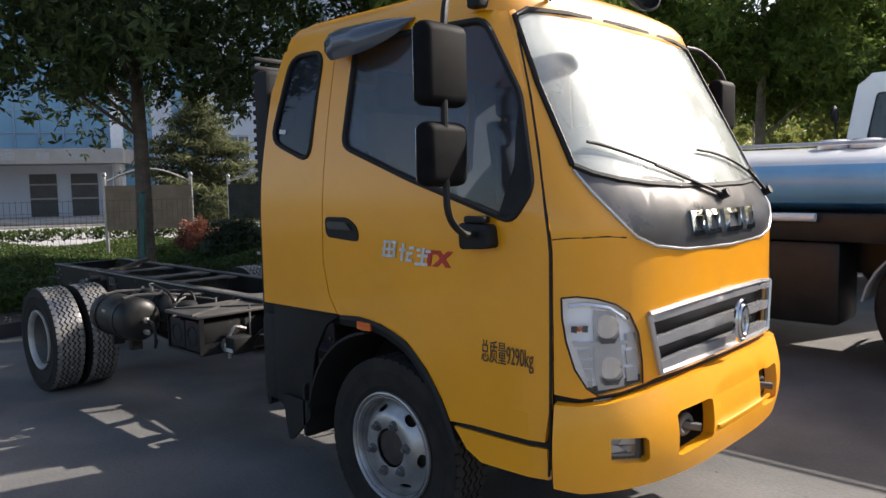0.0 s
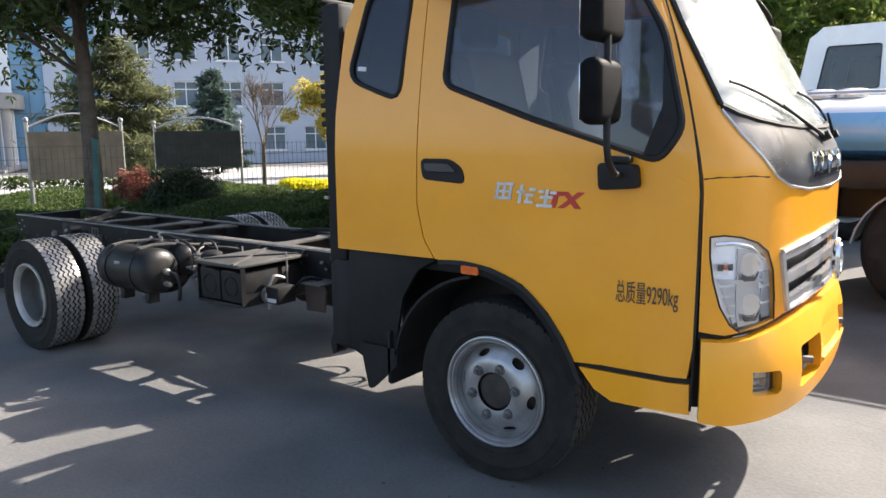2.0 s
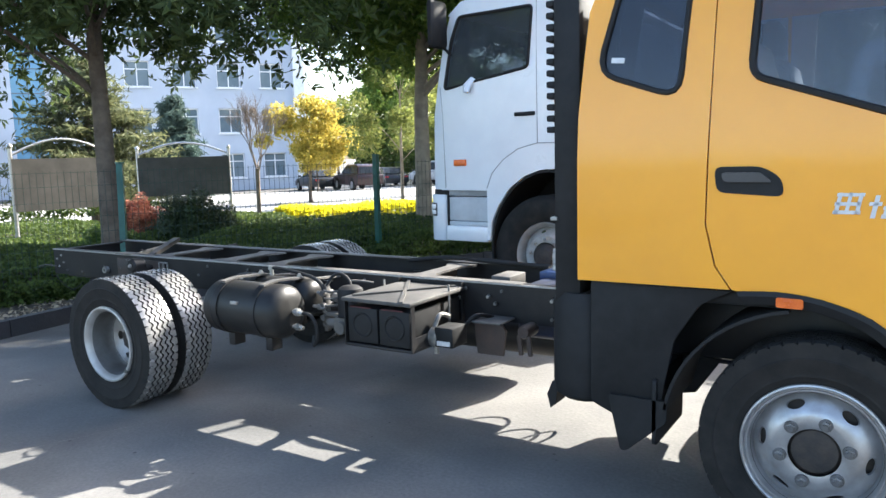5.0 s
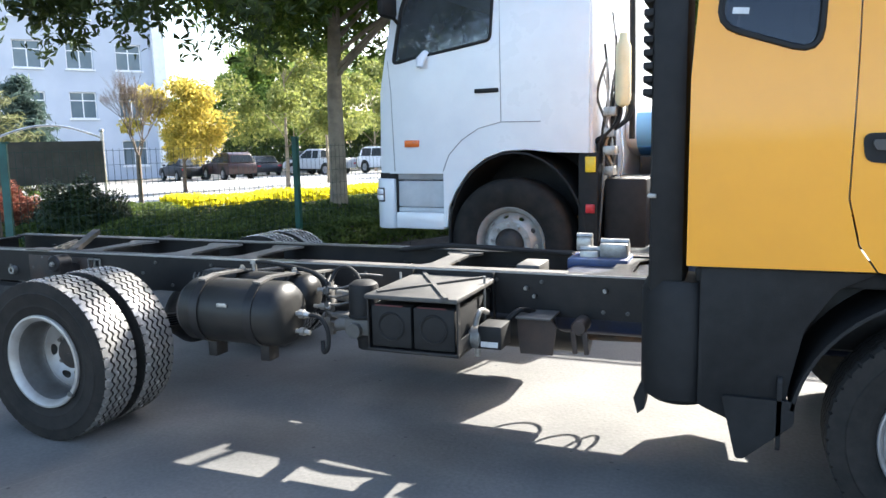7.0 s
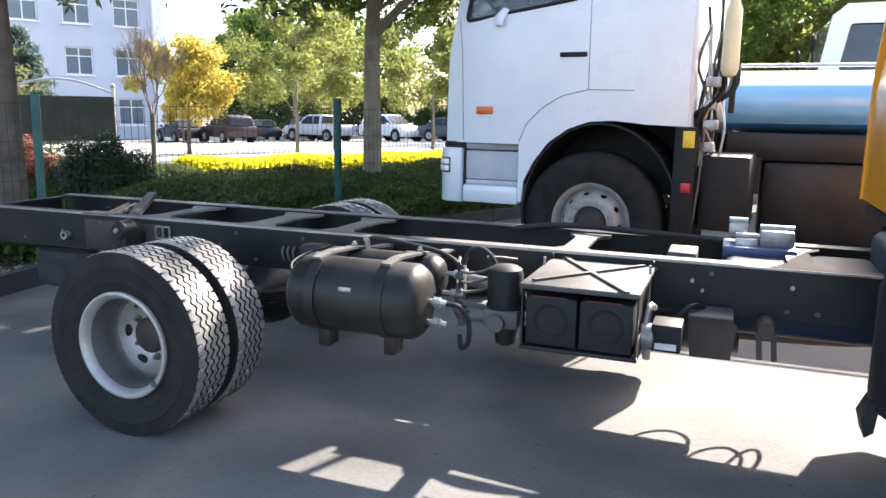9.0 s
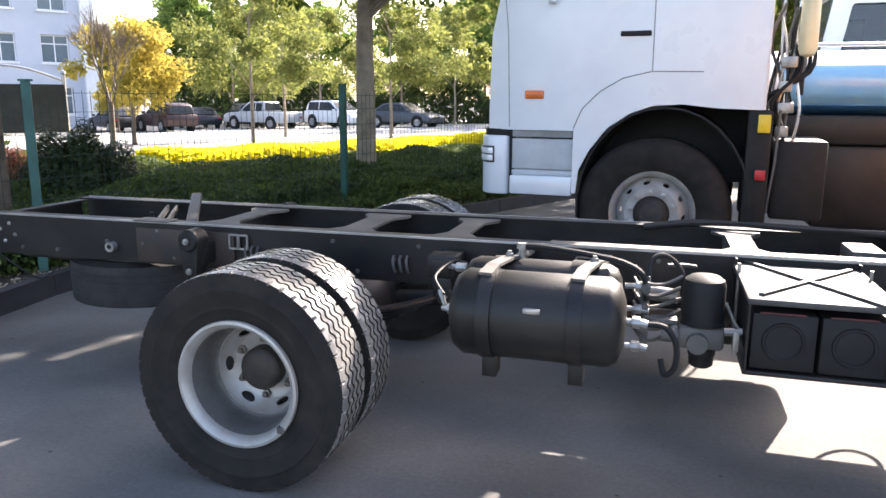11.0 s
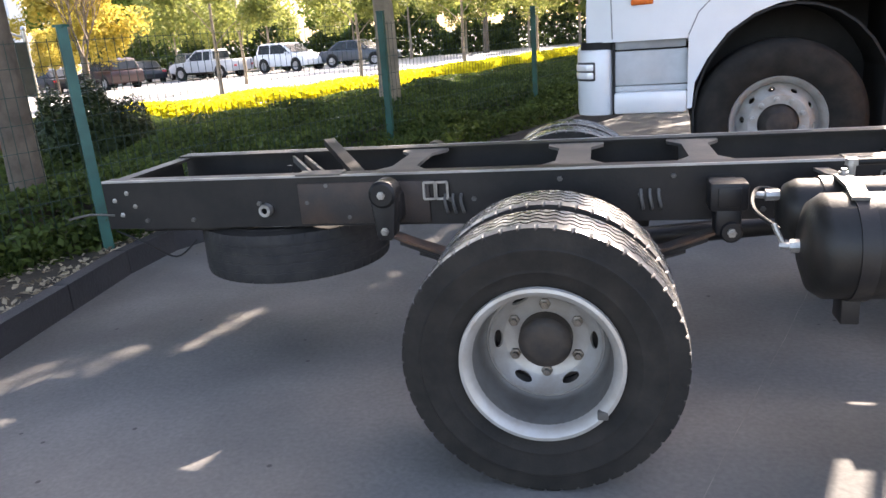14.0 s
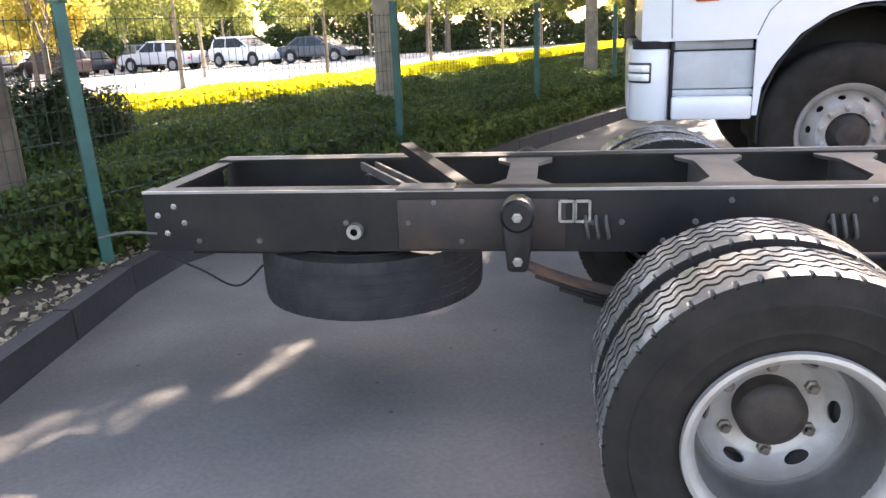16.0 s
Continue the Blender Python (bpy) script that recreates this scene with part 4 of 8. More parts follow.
# ---- frame ----
ZT, ZB = 0.805, 0.605
for s in (-1, 1):
    bm = nb()
    o, i = s * 0.33, s * 0.262
    sec = [(o, ZB), (o, ZT), (i, ZT), (i, ZT - 0.008), (o - s * 0.008, ZT - 0.008), (o - s * 0.008, ZB + 0.008), (i, ZB + 0.008), (i, ZB)]
    prism(bm, sec, -1.835, 4.30, 'yz')
    rail = part("frame_rail", bm, M["chassis"], truck, "black pressed-steel frame rail")
    # bolts and holes along the web
    random.seed(5 + s)
    bolts = nb()
    for k in range(60):
        x = -1.75 + 0.098 * k + random.uniform(-0.02, 0.02)
        z = random.choice((0.64, 0.70, 0.765))
        if random.random() < 0.6:
            lathe(bolts, [(0.001, 0.011), (0.009, 0.010), (0.010, 0.0)], 'y', 6, (x, o, z))
            if s < 0:
                for v in list(bolts.verts)[-18:]:
                    v.co.y = o - (v.co.y - o)
    part("rail_bolts", bolts, M["dusty"], rail)["kind"] = "stuff"
bm = nb()
box(bm, 0.95, 2.38, -0.334, -0.262, 0.8055, 0.8095)
part("rail_flange", bm, M["dusty"], truck, "paler top flange of the frame rail")
for x, w, mt in ((-1.815, 0.05, "chassis"), (-0.60, 0.10, "dusty"), (0.06, 0.13, "dusty"), (0.53, 0.10, "dusty"), (1.69, 0.10, "dusty"), (2.6, 0.10, "chassis")):
    bm = nb()
    poly = [(x - w / 2 - 0.05, -0.262), (x - w / 2 - 0.05, -0.22), (x - w / 2, -0.14), (x - w / 2, 0.14), (x - w / 2 - 0.05, 0.22), (x - w / 2 - 0.05, 0.262), (x + w / 2 + 0.05, 0.262), (x + w / 2 + 0.05, 0.22), (x + w / 2, 0.14), (x + w / 2, -0.14), (x + w / 2 + 0.05, -0.22), (x + w / 2 + 0.05, -0.262)]
    if w < 0.06:
        poly = [(x - 0.02, -0.262), (x - 0.02, 0.262), (x + 0.04, 0.262), (x + 0.04, -0.262)]
    prism(bm, poly, 0.785, 0.797, 'xy')
    if w > 0.06:
        box(bm, x - w / 2, x - w / 2 + 0.008, -0.25, 0.25, 0.66, 0.79)
    else:
        box(bm, x - 0.02, x - 0.008, -0.262, 0.262, 0.612, 0.79)
    part("crossmember", bm, M[mt], truck, "steel frame crossmember")
for dx in (0.0, 0.035):
    part("spare_carrier_bar", bar(nb(), (-0.93 + dx * 1.6, -0.26, 0.775), (-1.24 + dx * 1.6, 0.26, 0.775), 0.012, 0.03), M["dusty"], truck, "spare wheel carrier bar")
part("spare_carrier_bar", bar(nb(), (-0.74, -0.255, 0.77), (-1.06, 0.27, 0.845), 0.05, 0.03), M["chassis"], truck, "raised spare wheel winch bar")
# spare wheel lying under the frame's tail
sp = new("spare_wheel")
sp.parent = truck
sp.matrix_local = pose(-1.15, 0.0, 0.485, 90, 0, 0)
sp["label"] = "spare wheel hung flat under the frame tail"
t = new("tyre", TYRE_PLAIN)
t.parent = sp
bm = nb()
lathe(bm, [(0.001, -0.02), (0.13, -0.03), (0.18, 0.0), (0.20, 0.04), (0.215, 0.085), (0.232, 0.098), (0.234, 0.085), (0.205, -0.06), (0.215, -0.085), (0.232, -0.097)], 'y', 40)
part("rim", bm, M["rim_dirty"], sp)
part("spare_hanger", tube(nb(), [(-1.15, 0, 0.50), (-1.15, 0, 0.79)], 0.012, 8), M["chassis"], truck)
# springs, hangers, axle
for s in (-1, 1):
    sprg = new("leaf_spring")
    sprg.parent = truck
    sprg["label"] = "black rear leaf spring pack"
    y = s * 0.44
    for k in range(7):
        L_ = 0.60 - 0.07 * k
        bm = nb()
        row = []
        for j in range(13):
            u = -1 + 2 * j / 12
            x, z = u * L_ - 0.02, 0.475 + 0.135 * (u * L_ / 0.60) ** 2 - 0.013 * k
            row.append([bm.verts.new((x, y - 0.035, z)), bm.verts.new((x, y + 0.035, z)), bm.verts.new((x, y + 0.035, z + 0.011)), bm.verts.new((x, y - 0.035, z + 0.011))])
        for a, b in zip(row, row[1:]):
            for i in range(4):
                bm.faces.new((a[i], a[(i + 1) % 4], b[(i + 1) % 4], b[i]))
        bm.faces.new(row[0]), bm.faces.new(row[-1])
        bmesh.ops.recalc_face_normals(bm, faces=bm.faces)
        part("leaf", bm, M["rusty"] if k == 0 else M["chassis"], sprg)
    for x in (-0.60,):
        bm = nb()
        prism(bm, rounded([(x - 0.05, 0.76), (x + 0.05, 0.76), (x + 0.03, 0.585), (x - 0.03, 0.585)], 0.015), y - 0.04, y + 0.04, 'xz', 0.006)
        box(bm, x - 0.045, x + 0.045, min(s * 0.335, y), max(s * 0.335, y), 0.64, 0.74, 0.01)
        lathe(bm, [(0.001, 0.05), (0.04, 0.05), (0.05, 0.04), (0.05, -0.04), (0.04, -0.05), (0.001, -0.05)], 'y', 20, (x, y, 0.755))
        hang = part("spring_hanger", bm, M["chassis"], truck, "cast spring hanger bracket")
        for zz in (0.755, 0.62):
            bm = nb()
            nut(bm, x, y + s * (0.05 if zz > 0.7 else 0.04), zz, 0.015, 0.018, s)
            part("pin_nut", bm, M["steel"], hang)
    bm = nb()
    yo = s * 0.475
    box(bm, 0.505, 0.625, min(yo - 0.05, yo + 0.05), max(yo - 0.05, yo + 0.05), 0.68, 0.775, 0.012)
    box(bm, 0.525, 0.605, min(yo - 0.045, yo + 0.045), max(yo - 0.045, yo + 0.045), 0.60, 0.69, 0.01)
    box(bm, 0.52, 0.61, min(s * 0.335, yo), max(s * 0.335, yo), 0.70, 0.76, 0.008)
    box(bm, 0.53, 0.60, min(yo + s * 0.04, yo + s * 0.056), max(yo + s * 0.04, yo + s * 0.056), 0.695, 0.76, 0.003)
    lathe(bm, [(0.001, 0.052), (0.030, 0.052), (0.036, 0.044), (0.036, -0.044), (0.030, -0.052), (0.001, -0.052)], 'y', 20, (0.575, yo, 0.612))
    hang = part("spring_hanger", bm, M["chassis"], truck, "black box-shaped front spring hanger")
    bm = nb()
    nut(bm, 0.575, yo + s * 0.052, 0.612, 0.015, 0.02, s)
    part("pin_nut", bm, M["steel"], hang)
bm = nb()
lathe(bm, [(0.001, -0.9), (0.06, -0.9), (0.06, -0.25), (0.10, -0.18), (0.17, -0.08), (0.18, 0.0), (0.17, 0.08), (0.10, 0.18), (0.06, 0.25), (0.06, 0.9), (0.001, 0.9)], 'y', 28, (0, 0, 0.40))
part("rear_axle", bm, M["chassis"], truck, "black rear axle with differential")
part("propeller_shaft", tube(nb(), [(0.2, 0, 0.44), (1.5, 0, 0.55), (2.9, 0, 0.66)], 0.04, 14), M["chassis"], truck)
part("front_axle", tube(nb(), [(3.79, -0.75, 0.40), (3.79, -0.5, 0.33), (3.79, 0.5, 0.33), (3.79, 0.75, 0.40)], 0.045, 10), M["chassis"], truck)
for s in (-1, 1):
    rear_wheel(truck, (0, s * 1.0, 0.40), s, True)
    rear_wheel(truck, (0, s * 0.745, 0.40), s, False)
    front_wheel(truck, (3.79, s * 0.795, 0.40), s)

# air tanks
def air_tank(x0, x1, y, z, r, name="air_tank"):
    bm = nb()
    lathe(bm, [(0.001, x0 - 0.035), (r * 0.5, x0 - 0.03), (r * 0.85, x0 - 0.012), (r, x0 + 0.02), (r, x1 - 0.02), (r * 0.85, x1 + 0.012), (r * 0.5, x1 + 0.03), (0.001, x1 + 0.035)], 'x', 36, (0, y, z))
    tk = part(name, bm, M["tank_dust"], truck, "dusty black steel air tank")
    for x in (x0 + 0.10, x1 - 0.12):
        bm = nb()
        lathe(bm, [(r + 0.001, x - 0.022), (r + 0.006, x - 0.022), (r + 0.006, x + 0.022), (r + 0.001, x + 0.022)], 'x', 36, (0, y, z))
        part("strap", bm, M["chassis"], tk)
        bm = nb()
        box(bm, x - 0.025, x + 0.025, y - 0.03, y + 0.05, z - r - 0.075, z - r + 0.01, 0.006)
        part("tank_foot", bm, M["chassis"], tk)
    return tk


TY, TZ, RY, RZ = -0.845, 0.662, -0.615, 0.704
tk = air_tank(0.735, 1.245, TY, TZ, 0.146)
bm = nb()
box(bm, 0.965, 1.02, TY - 0.145, TY - 0.128, TZ + 0.045, TZ + 0.062, 0.003)
part("maker_plate", bm, M["steel"], tk, "small bright maker's plate")
air_tank(0.72, 1.22, RY, RZ, 0.098)
for x in (0.835, 1.135):
    arch = [(x - 0.01, TY - 0.06, TZ + 0.145), (x, TY + 0.03, TZ + 0.158), (x + 0.02, RY - 0.03, RZ + 0.108), (x + 0.035, RY + 0.10, RZ + 0.085), (x + 0.04, -0.34, 0.775)]
    bm = nb()
    for p, q in zip(arch, arch[1:]):
        bar(bm, p, q, 0.045, 0.010)
    part("tank_bracket", bm, M["dusty"], truck, "dusty steel strap over both tanks")
    bm = nb()
    nut(bm, 0, 0, 0, 0.014, 0.02)
    for v in bm.verts:
        v.co = Vector((x + 0.02 + v.co.x, RY - 0.03 + v.co.z, RZ + 0.112 - v.co.y))
    part("strap_nut", bm, M["steel"], truck, "bright strap nut")
part("air_hose", tube(nb(), curve_pts([(0.905, RY + 0.02, 0.845), (0.99, RY, 0.848), (1.15, RY - 0.01, 0.832), (1.26, RY - 0.02, 0.812), (1.325, RY - 0.03, 0.77), (1.335, RY - 0.03, 0.69)], 6), 0.011, 8), M["black_plastic"], truck, "black air hose")
part("air_hose", tube(nb(), curve_pts([(1.335, RY - 0.02, 0.76), (1.35, RY + 0.03, 0.825), (1.40, RY + 0.06, 0.83), (1.45, RY + 0.06, 0.775), (1.455, RY + 0.03, 0.70)], 6), 0.009, 8), M["black_plastic"], truck, "black looped air hose")
part("air_hose", tube(nb(), curve_pts([(1.40, RY + 0.10, 0.79), (1.45, RY + 0.14, 0.785), (1.50, RY + 0.20, 0.77)], 5), 0.007, 8), M["dusty"], truck, "thin dusty air line")
bm = tube(nb(), [(0.89, RY + 0.02, 0.80), (0.89, RY + 0.02, 0.835), (0.89, RY + 0.02, 0.836), (0.89, RY + 0.02, 0.856)], [0.012, 0.012, 0.02, 0.018], 8)
part("hose_fitting", bm, M["steel"], truck, "bright hose fitting on the rear tank")
for (y, z, r) in ((TY + 0.01, 0.665, 1.0), (TY + 0.01, 0.585, 0.9), (RY, 0.73, 0.9), (RY - 0.04, 0.66, 0.8)):
    part("tank_fitting", tube(nb(), [(1.26, y, z), (1.295, y, z), (1.296, y, z), (1.32, y, z), (1.321, y, z), (1.345, y, z - 0.004)], [0.012 * r, 0.012 * r, 0.021 * r, 0.021 * r, 0.014 * r, 0.013 * r], 8), M["steel"], truck, "brass and steel pipe fitting")
part("air_hose", tube(nb(), curve_pts([(1.34, TY + 0.01, 0.662), (1.40, TY + 0.01, 0.655), (1.435, TY + 0.01, 0.60), (1.435, TY + 0.01, 0.525), (1.405, TY + 0.02, 0.495), (1.39, TY + 0.04, 0.54)], 6), 0.010, 8), M["black_plastic"], truck, "slack black drain hose")
part("drain_valve", tube(nb(), [(0.655, TY + 0.03, 0.655), (0.68, TY + 0.02, 0.656), (0.681, TY + 0.02, 0.656), (0.715, TY + 0.01, 0.66)], [0.011, 0.011, 0.02, 0.02], 8), M["steel"], truck, "bright drain valve on the tank end")
part("drain_lever", tube(nb(), [(0.665, TY + 0.03, 0.66), (0.645, TY + 0.04, 0.70), (0.64, TY + 0.045, 0.715)], 0.008, 8), M["steel"], truck)
part("air_hose", tube(nb(), curve_pts([(0.655, TY + 0.04, 0.70), (0.60, TY + 0.12, 0.74), (0.63, RY + 0.02, 0.77), (0.69, RY + 0.02, 0.765)], 6), 0.006, 8), M["black_plastic"], truck)
part("tank_fitting", tube(nb(), [(0.62, RY + 0.01, 0.755), (0.65, RY, 0.755), (0.651, RY, 0.755), (0.69, RY, 0.755)], [0.011, 0.011, 0.018, 0.018], 8), M["steel"], truck, "bright hose fitting")
# slotted plate on the rail above the tanks
bm = nb()
for p, q in (((1.06, 0.762), (1.13, 0.762)), ((1.06, 0.742), (1.13, 0.742)), ((1.06, 0.742), (1.06, 0.762)), ((1.13, 0.742), (1.13, 0.762))):
    bar(bm, (p[0], -0.338, p[1]), (q[0], -0.338, q[1]), 0.006, 0.006)
part("rail_slot", bm, M["steel"], truck, "bright-edged slot in the rail")
# air dryer with its valve block
DX, DY_ = 1.52, -0.645
bm = nb()
lathe(bm, [(0.001, 0.795), (0.045, 0.791), (0.064, 0.778), (0.070, 0.757), (0.070, 0.640), (0.074, 0.636), (0.074, 0.628), (0.001, 0.625)], 'z', 28, (DX, DY_, 0))
dryer = part("air_dryer", bm, M["black_plastic"], truck, "black air dryer canister on a cast valve block")
bm = nb()
box(bm, DX - 0.075, DX + 0.07, DY_ - 0.065, DY_ + 0.07, 0.548, 0.626, 0.015)
tube(bm, [(DX - 0.015, DY_ - 0.09, 0.575), (DX - 0.015, DY_ - 0.05, 0.575)], [0.034, 0.036], 14)
tube(bm, [(DX - 0.13, DY_ - 0.03, 0.585), (DX - 0.06, DY_ - 0.03, 0.585)], 0.026, 12)
part("valve_block", bm, M["dusty"], dryer, "dusty cast valve block")
bm = nb()
lathe(bm, [(0.001, 0.474), (0.03, 0.474), (0.040, 0.482), (0.042, 0.515), (0.046, 0.52), (0.046, 0.548)], 'z', 18, (DX + 0.005, DY_, 0))
part("purge_valve", bm, M["black_plastic"], dryer, "black purge valve under the dryer")
part("inlet", tube(nb(), [(1.30, -0.52, 0.69), (1.44, -0.56, 0.69)], 0.026, 14), M["steel"], dryer, "bright round air inlet pipe")
bm = tube(nb(), [(DX + 0.07, DY_, 0.60), (DX + 0.13, DY_, 0.605)], 0.014, 8)
box(bm, DX + 0.10, DX + 0.125, DY_ - 0.02, DY_ + 0.02, 0.53, 0.61, 0.004)
tube(bm, [(DX + 0.072, DY_ + 0.01, 0.70), (DX + 0.10, DY_, 0.64), (DX + 0.12, DY_, 0.61)], 0.006, 6)
part("outlet", bm, M["steel"], dryer, "bright outlet elbow and stay")
for k in range(6):
    z = 0.545 + 0.04 * k
    bm = tube(nb(), curve_pts([(1.29, -0.60 + 0.012 * k, z + 0.04), (1.33, -0.65, z + 0.01), (1.37 + 0.01 * (k % 3), -0.62, z), (1.45, -0.57, z + 0.02)], 4), 0.007, 6)
    part("brake_pipe", bm, M["dusty"], truck, "bent brake air pipe")
bm = nb()
box(bm, 1.318, 1.345, -0.64, -0.605, 0.52, 0.775, 0.006)
for z, r in ((0.735, 0.016), (0.67, 0.013), (0.60, 0.016)):
    tube(bm, [(1.331, -0.665, z), (1.331, -0.58, z)], r, 10)
box(bm, 1.35, 1.44, -0.66, -0.60, 0.612, 0.632, 0.004)
part("brake_valve", bm, M["dusty"], truck, "grey cast brake valves")

# battery box
bx = new("battery_box")
bx.parent = truck
bx["label"] = "black battery box with two batteries and a cross-ribbed lid"
X0, X1, Y0, Y1 = 1.645, 2.045, -0.845, -0.345
bm = nb()
box(bm, X0 - 0.012, X1 + 0.012, Y0 - 0.015, Y1, 0.757, 0.778, 0.006)
for p, q in (((X0, Y0), (X1, Y1)), ((X0, Y1), (X1, Y0))):
    bar(bm, (p[0] + 0.03, p[1] + 0.03, 0.781), (q[0] - 0.03, q[1] - 0.03, 0.7815), 0.018, 0.012)
part("lid", bm, M["lid_dust"], bx, "dusty lid with pressed cross ribs")
for k in range(2):
    a = X0 + 0.008 + k * 0.196
    bm = nb()
    box(bm, a, a + 0.186, Y0 + 0.01, Y1 - 0.02, 0.548, 0.728, 0.008)
    bt = part("battery", bm, M["black_plastic"], bx, "black lead battery with red strip")
    bm = nb()
    box(bm, a + 0.02, a + 0.15, Y0 + 0.005, Y0 + 0.012, 0.726, 0.733, 0.002)
    part("red_strip", bm, M["red_dull"], bt)
    bm = nb()
    lathe(bm, [(0.05, Y0 + 0.012), (0.055, Y0 + 0.004), (0.06, Y0 + 0.004), (0.065, Y0 + 0.012)], 'y', 20, (a + 0.093, 0, 0.64))
    part("battery_boss", bm, M["black_plastic"], bt)
bm = nb()
box(bm, X0 - 0.01, X1 + 0.01, Y0, Y1, 0.528, 0.542, 0.003)
part("tray", bm, M["chassis"], bx)
for x in (X0 - 0.006, X1 + 0.002):
    part("tray_bracket", prism(nb(), [(Y0, 0.535), (Y1, 0.535), (Y1, 0.80), (Y1 - 0.03, 0.80), (Y1 - 0.03, 0.60), (Y0 + 0.03, 0.60), (Y0 + 0.03, 0.757), (Y0, 0.757)], x, x + 0.006, 'yz'), M["chassis"], bx)
for x in (X0 - 0.006, X1 + 0.006):
    part("hold_rod", tube(nb(), [(x, -0.50, 0.545), (x, -0.50, 0.81)], 0.006, 6), M["steel"], bx)
bm = nb()
box(bm, 2.085, 2.19, -0.70, -0.56, 0.535, 0.635, 0.006)
bxx = part("control_box", bm, M["black_plastic"], truck, "small black control box with white label")
bm = nb()
box(bm, 2.10, 2.175, -0.7035, -0.701, 0.545, 0.568)
part("paper_label", bm, M["decal_white"], bxx)
bm = nb()
lathe(bm, [(0.001, 2.03), (0.03, 2.035), (0.05, 2.05), (0.05, 2.09), (0.035, 2.10), (0.035, 2.12), (0.001, 2.12)], 'x', 18, (0, -0.66, 0.575))
tube(bm, [(2.07, -0.66, 0.53), (2.07, -0.66, 0.49)], 0.014, 8)
tube(bm, curve_pts([(2.06, -0.66, 0.62), (2.07, -0.62, 0.68), (2.08, -0.55, 0.66)], 4), 0.012, 8)
part("master_switch", bm, M["steel"], truck, "cast metal battery master switch")
part("battery_cable", tube(nb(), curve_pts([(2.06, -0.64, 0.60), (2.10, -0.55, 0.55), (2.20, -0.50, 0.66), (2.25, -0.40, 0.64)], 6), 0.012, 8), M["black_plastic"], truck)
# gearbox and engine rear between the rails
bm = nb()
box(bm, 2.30, 2.92, -0.24, 0.24, 0.50, 0.78, 0.05, 3)
box(bm, 2.9, 3.6, -0.30, 0.30, 0.50, 0.90, 0.05, 3)
part("gearbox", bm, M["engine_blue"], truck, "blue-black gearbox and engine block")
for (x, y, z, a) in ((2.40, 0.16, 0.80, 0.05), (2.52, 0.18, 0.84, 0.07), (2.36, 0.22, 0.86, 0.04)):
    bm = nb()
    box(bm, x - a, x + a, y - a * 0.8, y + a * 0.8, z - 0.03, z + 0.045, 0.012)
    tube(bm, [(x - a, y, z + 0.05), (x + a, y, z + 0.05)], 0.016, 8)
    part("gear_selector", bm, M["steel"], truck, "bare metal selector housing")
bm = nb()
box(bm, 2.30, 2.60, 0.06, 0.28, 0.76, 0.815, 0.01)
part("gearbox_cover", bm, M["cover_blue"], truck, "dark blue gearbox top cover")
bm = nb()
box(bm, 2.08, 2.20, -0.1, 0.1, 0.74, 0.80, 0.008)
part("relay_cover", bm, M["dusty"], truck)
for dy in (0.0, 0.03, 0.05):
    part("wiring_hose", tube(nb(), curve_pts([(1.30, 0.22 + dy, 0.80), (1.55, 0.26 + dy, 0.825), (1.9, 0.24 - dy, 0.83), (2.3, 0.20 + dy, 0.815)], 6), 0.012, 7), M["black_plastic"], truck, "black wiring loom along the frame")
bm = nb()
tube(bm, [(1.5, 0.15, 0.42), (2.4, 0.15, 0.42)], [0.11, 0.11], 20)
part("silencer", bm, M["chassis"], truck, "dark exhaust silencer")
part("exhaust_pipe", tube(nb(), curve_pts([(3.2, 0.2, 0.5), (2.7, 0.15, 0.42), (1.2, 0.15, 0.42), (0.8, 0.3, 0.5), (-0.4, 0.3, 0.52)], 6), 0.035, 12), M["rusty"], truck)
# slots, hooks and lamps of the frame
for x in (-0.40, 0.30):
    for k in range(3):
        part("rail_hook", tube(nb(), curve_pts([(x + 0.03 * k, -0.335, 0.72), (x + 0.03 * k, -0.352, 0.70), (x + 0.03 * k + 0.008, -0.352, 0.66), (x + 0.03 * k + 0.008, -0.335, 0.65)], 3), 0.006, 6), M["dusty"], truck)
bm = nb()
lathe(bm, [(0.012, -0.36), (0.024, -0.36), (0.026, -0.345), (0.026, -0.33)], 'y', 18, (-1.12, 0, 0.675))
part("rail_ring", bm, M["steel"], truck, "bare steel ring on the frame rail")
bm = nb()
box(bm, -0.98, -0.46, -0.340, -0.331, 0.615, 0.775, 0.003)
part("reinforcement_plate", bm, M["rust_film"], truck, "rust-stained reinforcement plate on the rail")
bm = nb()
box(bm, -0.98, -0.80, -0.35, -0.262, 0.8055, 0.812, 0.002)
part("flange_plate", bm, M["dusty"], truck)
bm = nb()
box(bm, -1.70, -1.30, -0.30, 0.30, 0.585, 0.604, 0.004)
part("tail_plate", bm, M["chassis"], truck)
part("tail_wire", tube(nb(), curve_pts([(-1.80, -0.34, 0.60), (-1.62, -0.42, 0.57), (-1.52, -0.38, 0.50), (-1.44, -0.34, 0.56)], 6), 0.0035, 6), M["black_plastic"], truck, "loose thin tail-lamp wire")

part("lamp_wire", tube(nb(), curve_pts([(-1.80, -0.335, 0.665), (-1.90, -0.35, 0.672), (-1.99, -0.37, 0.658)], 5), 0.005, 6), M["dusty"], truck, "loose dusty wire at the tail")
for x, z in ((-1.73, 0.755), (-1.79, 0.725), (-1.765, 0.665), (-1.70, 0.70)):
    bm = nb()
    nut(bm, x, -0.331, z, 0.008, 0.008)
    part("tail_bolt", bm, M["steel"], truck, "bright small bolt")
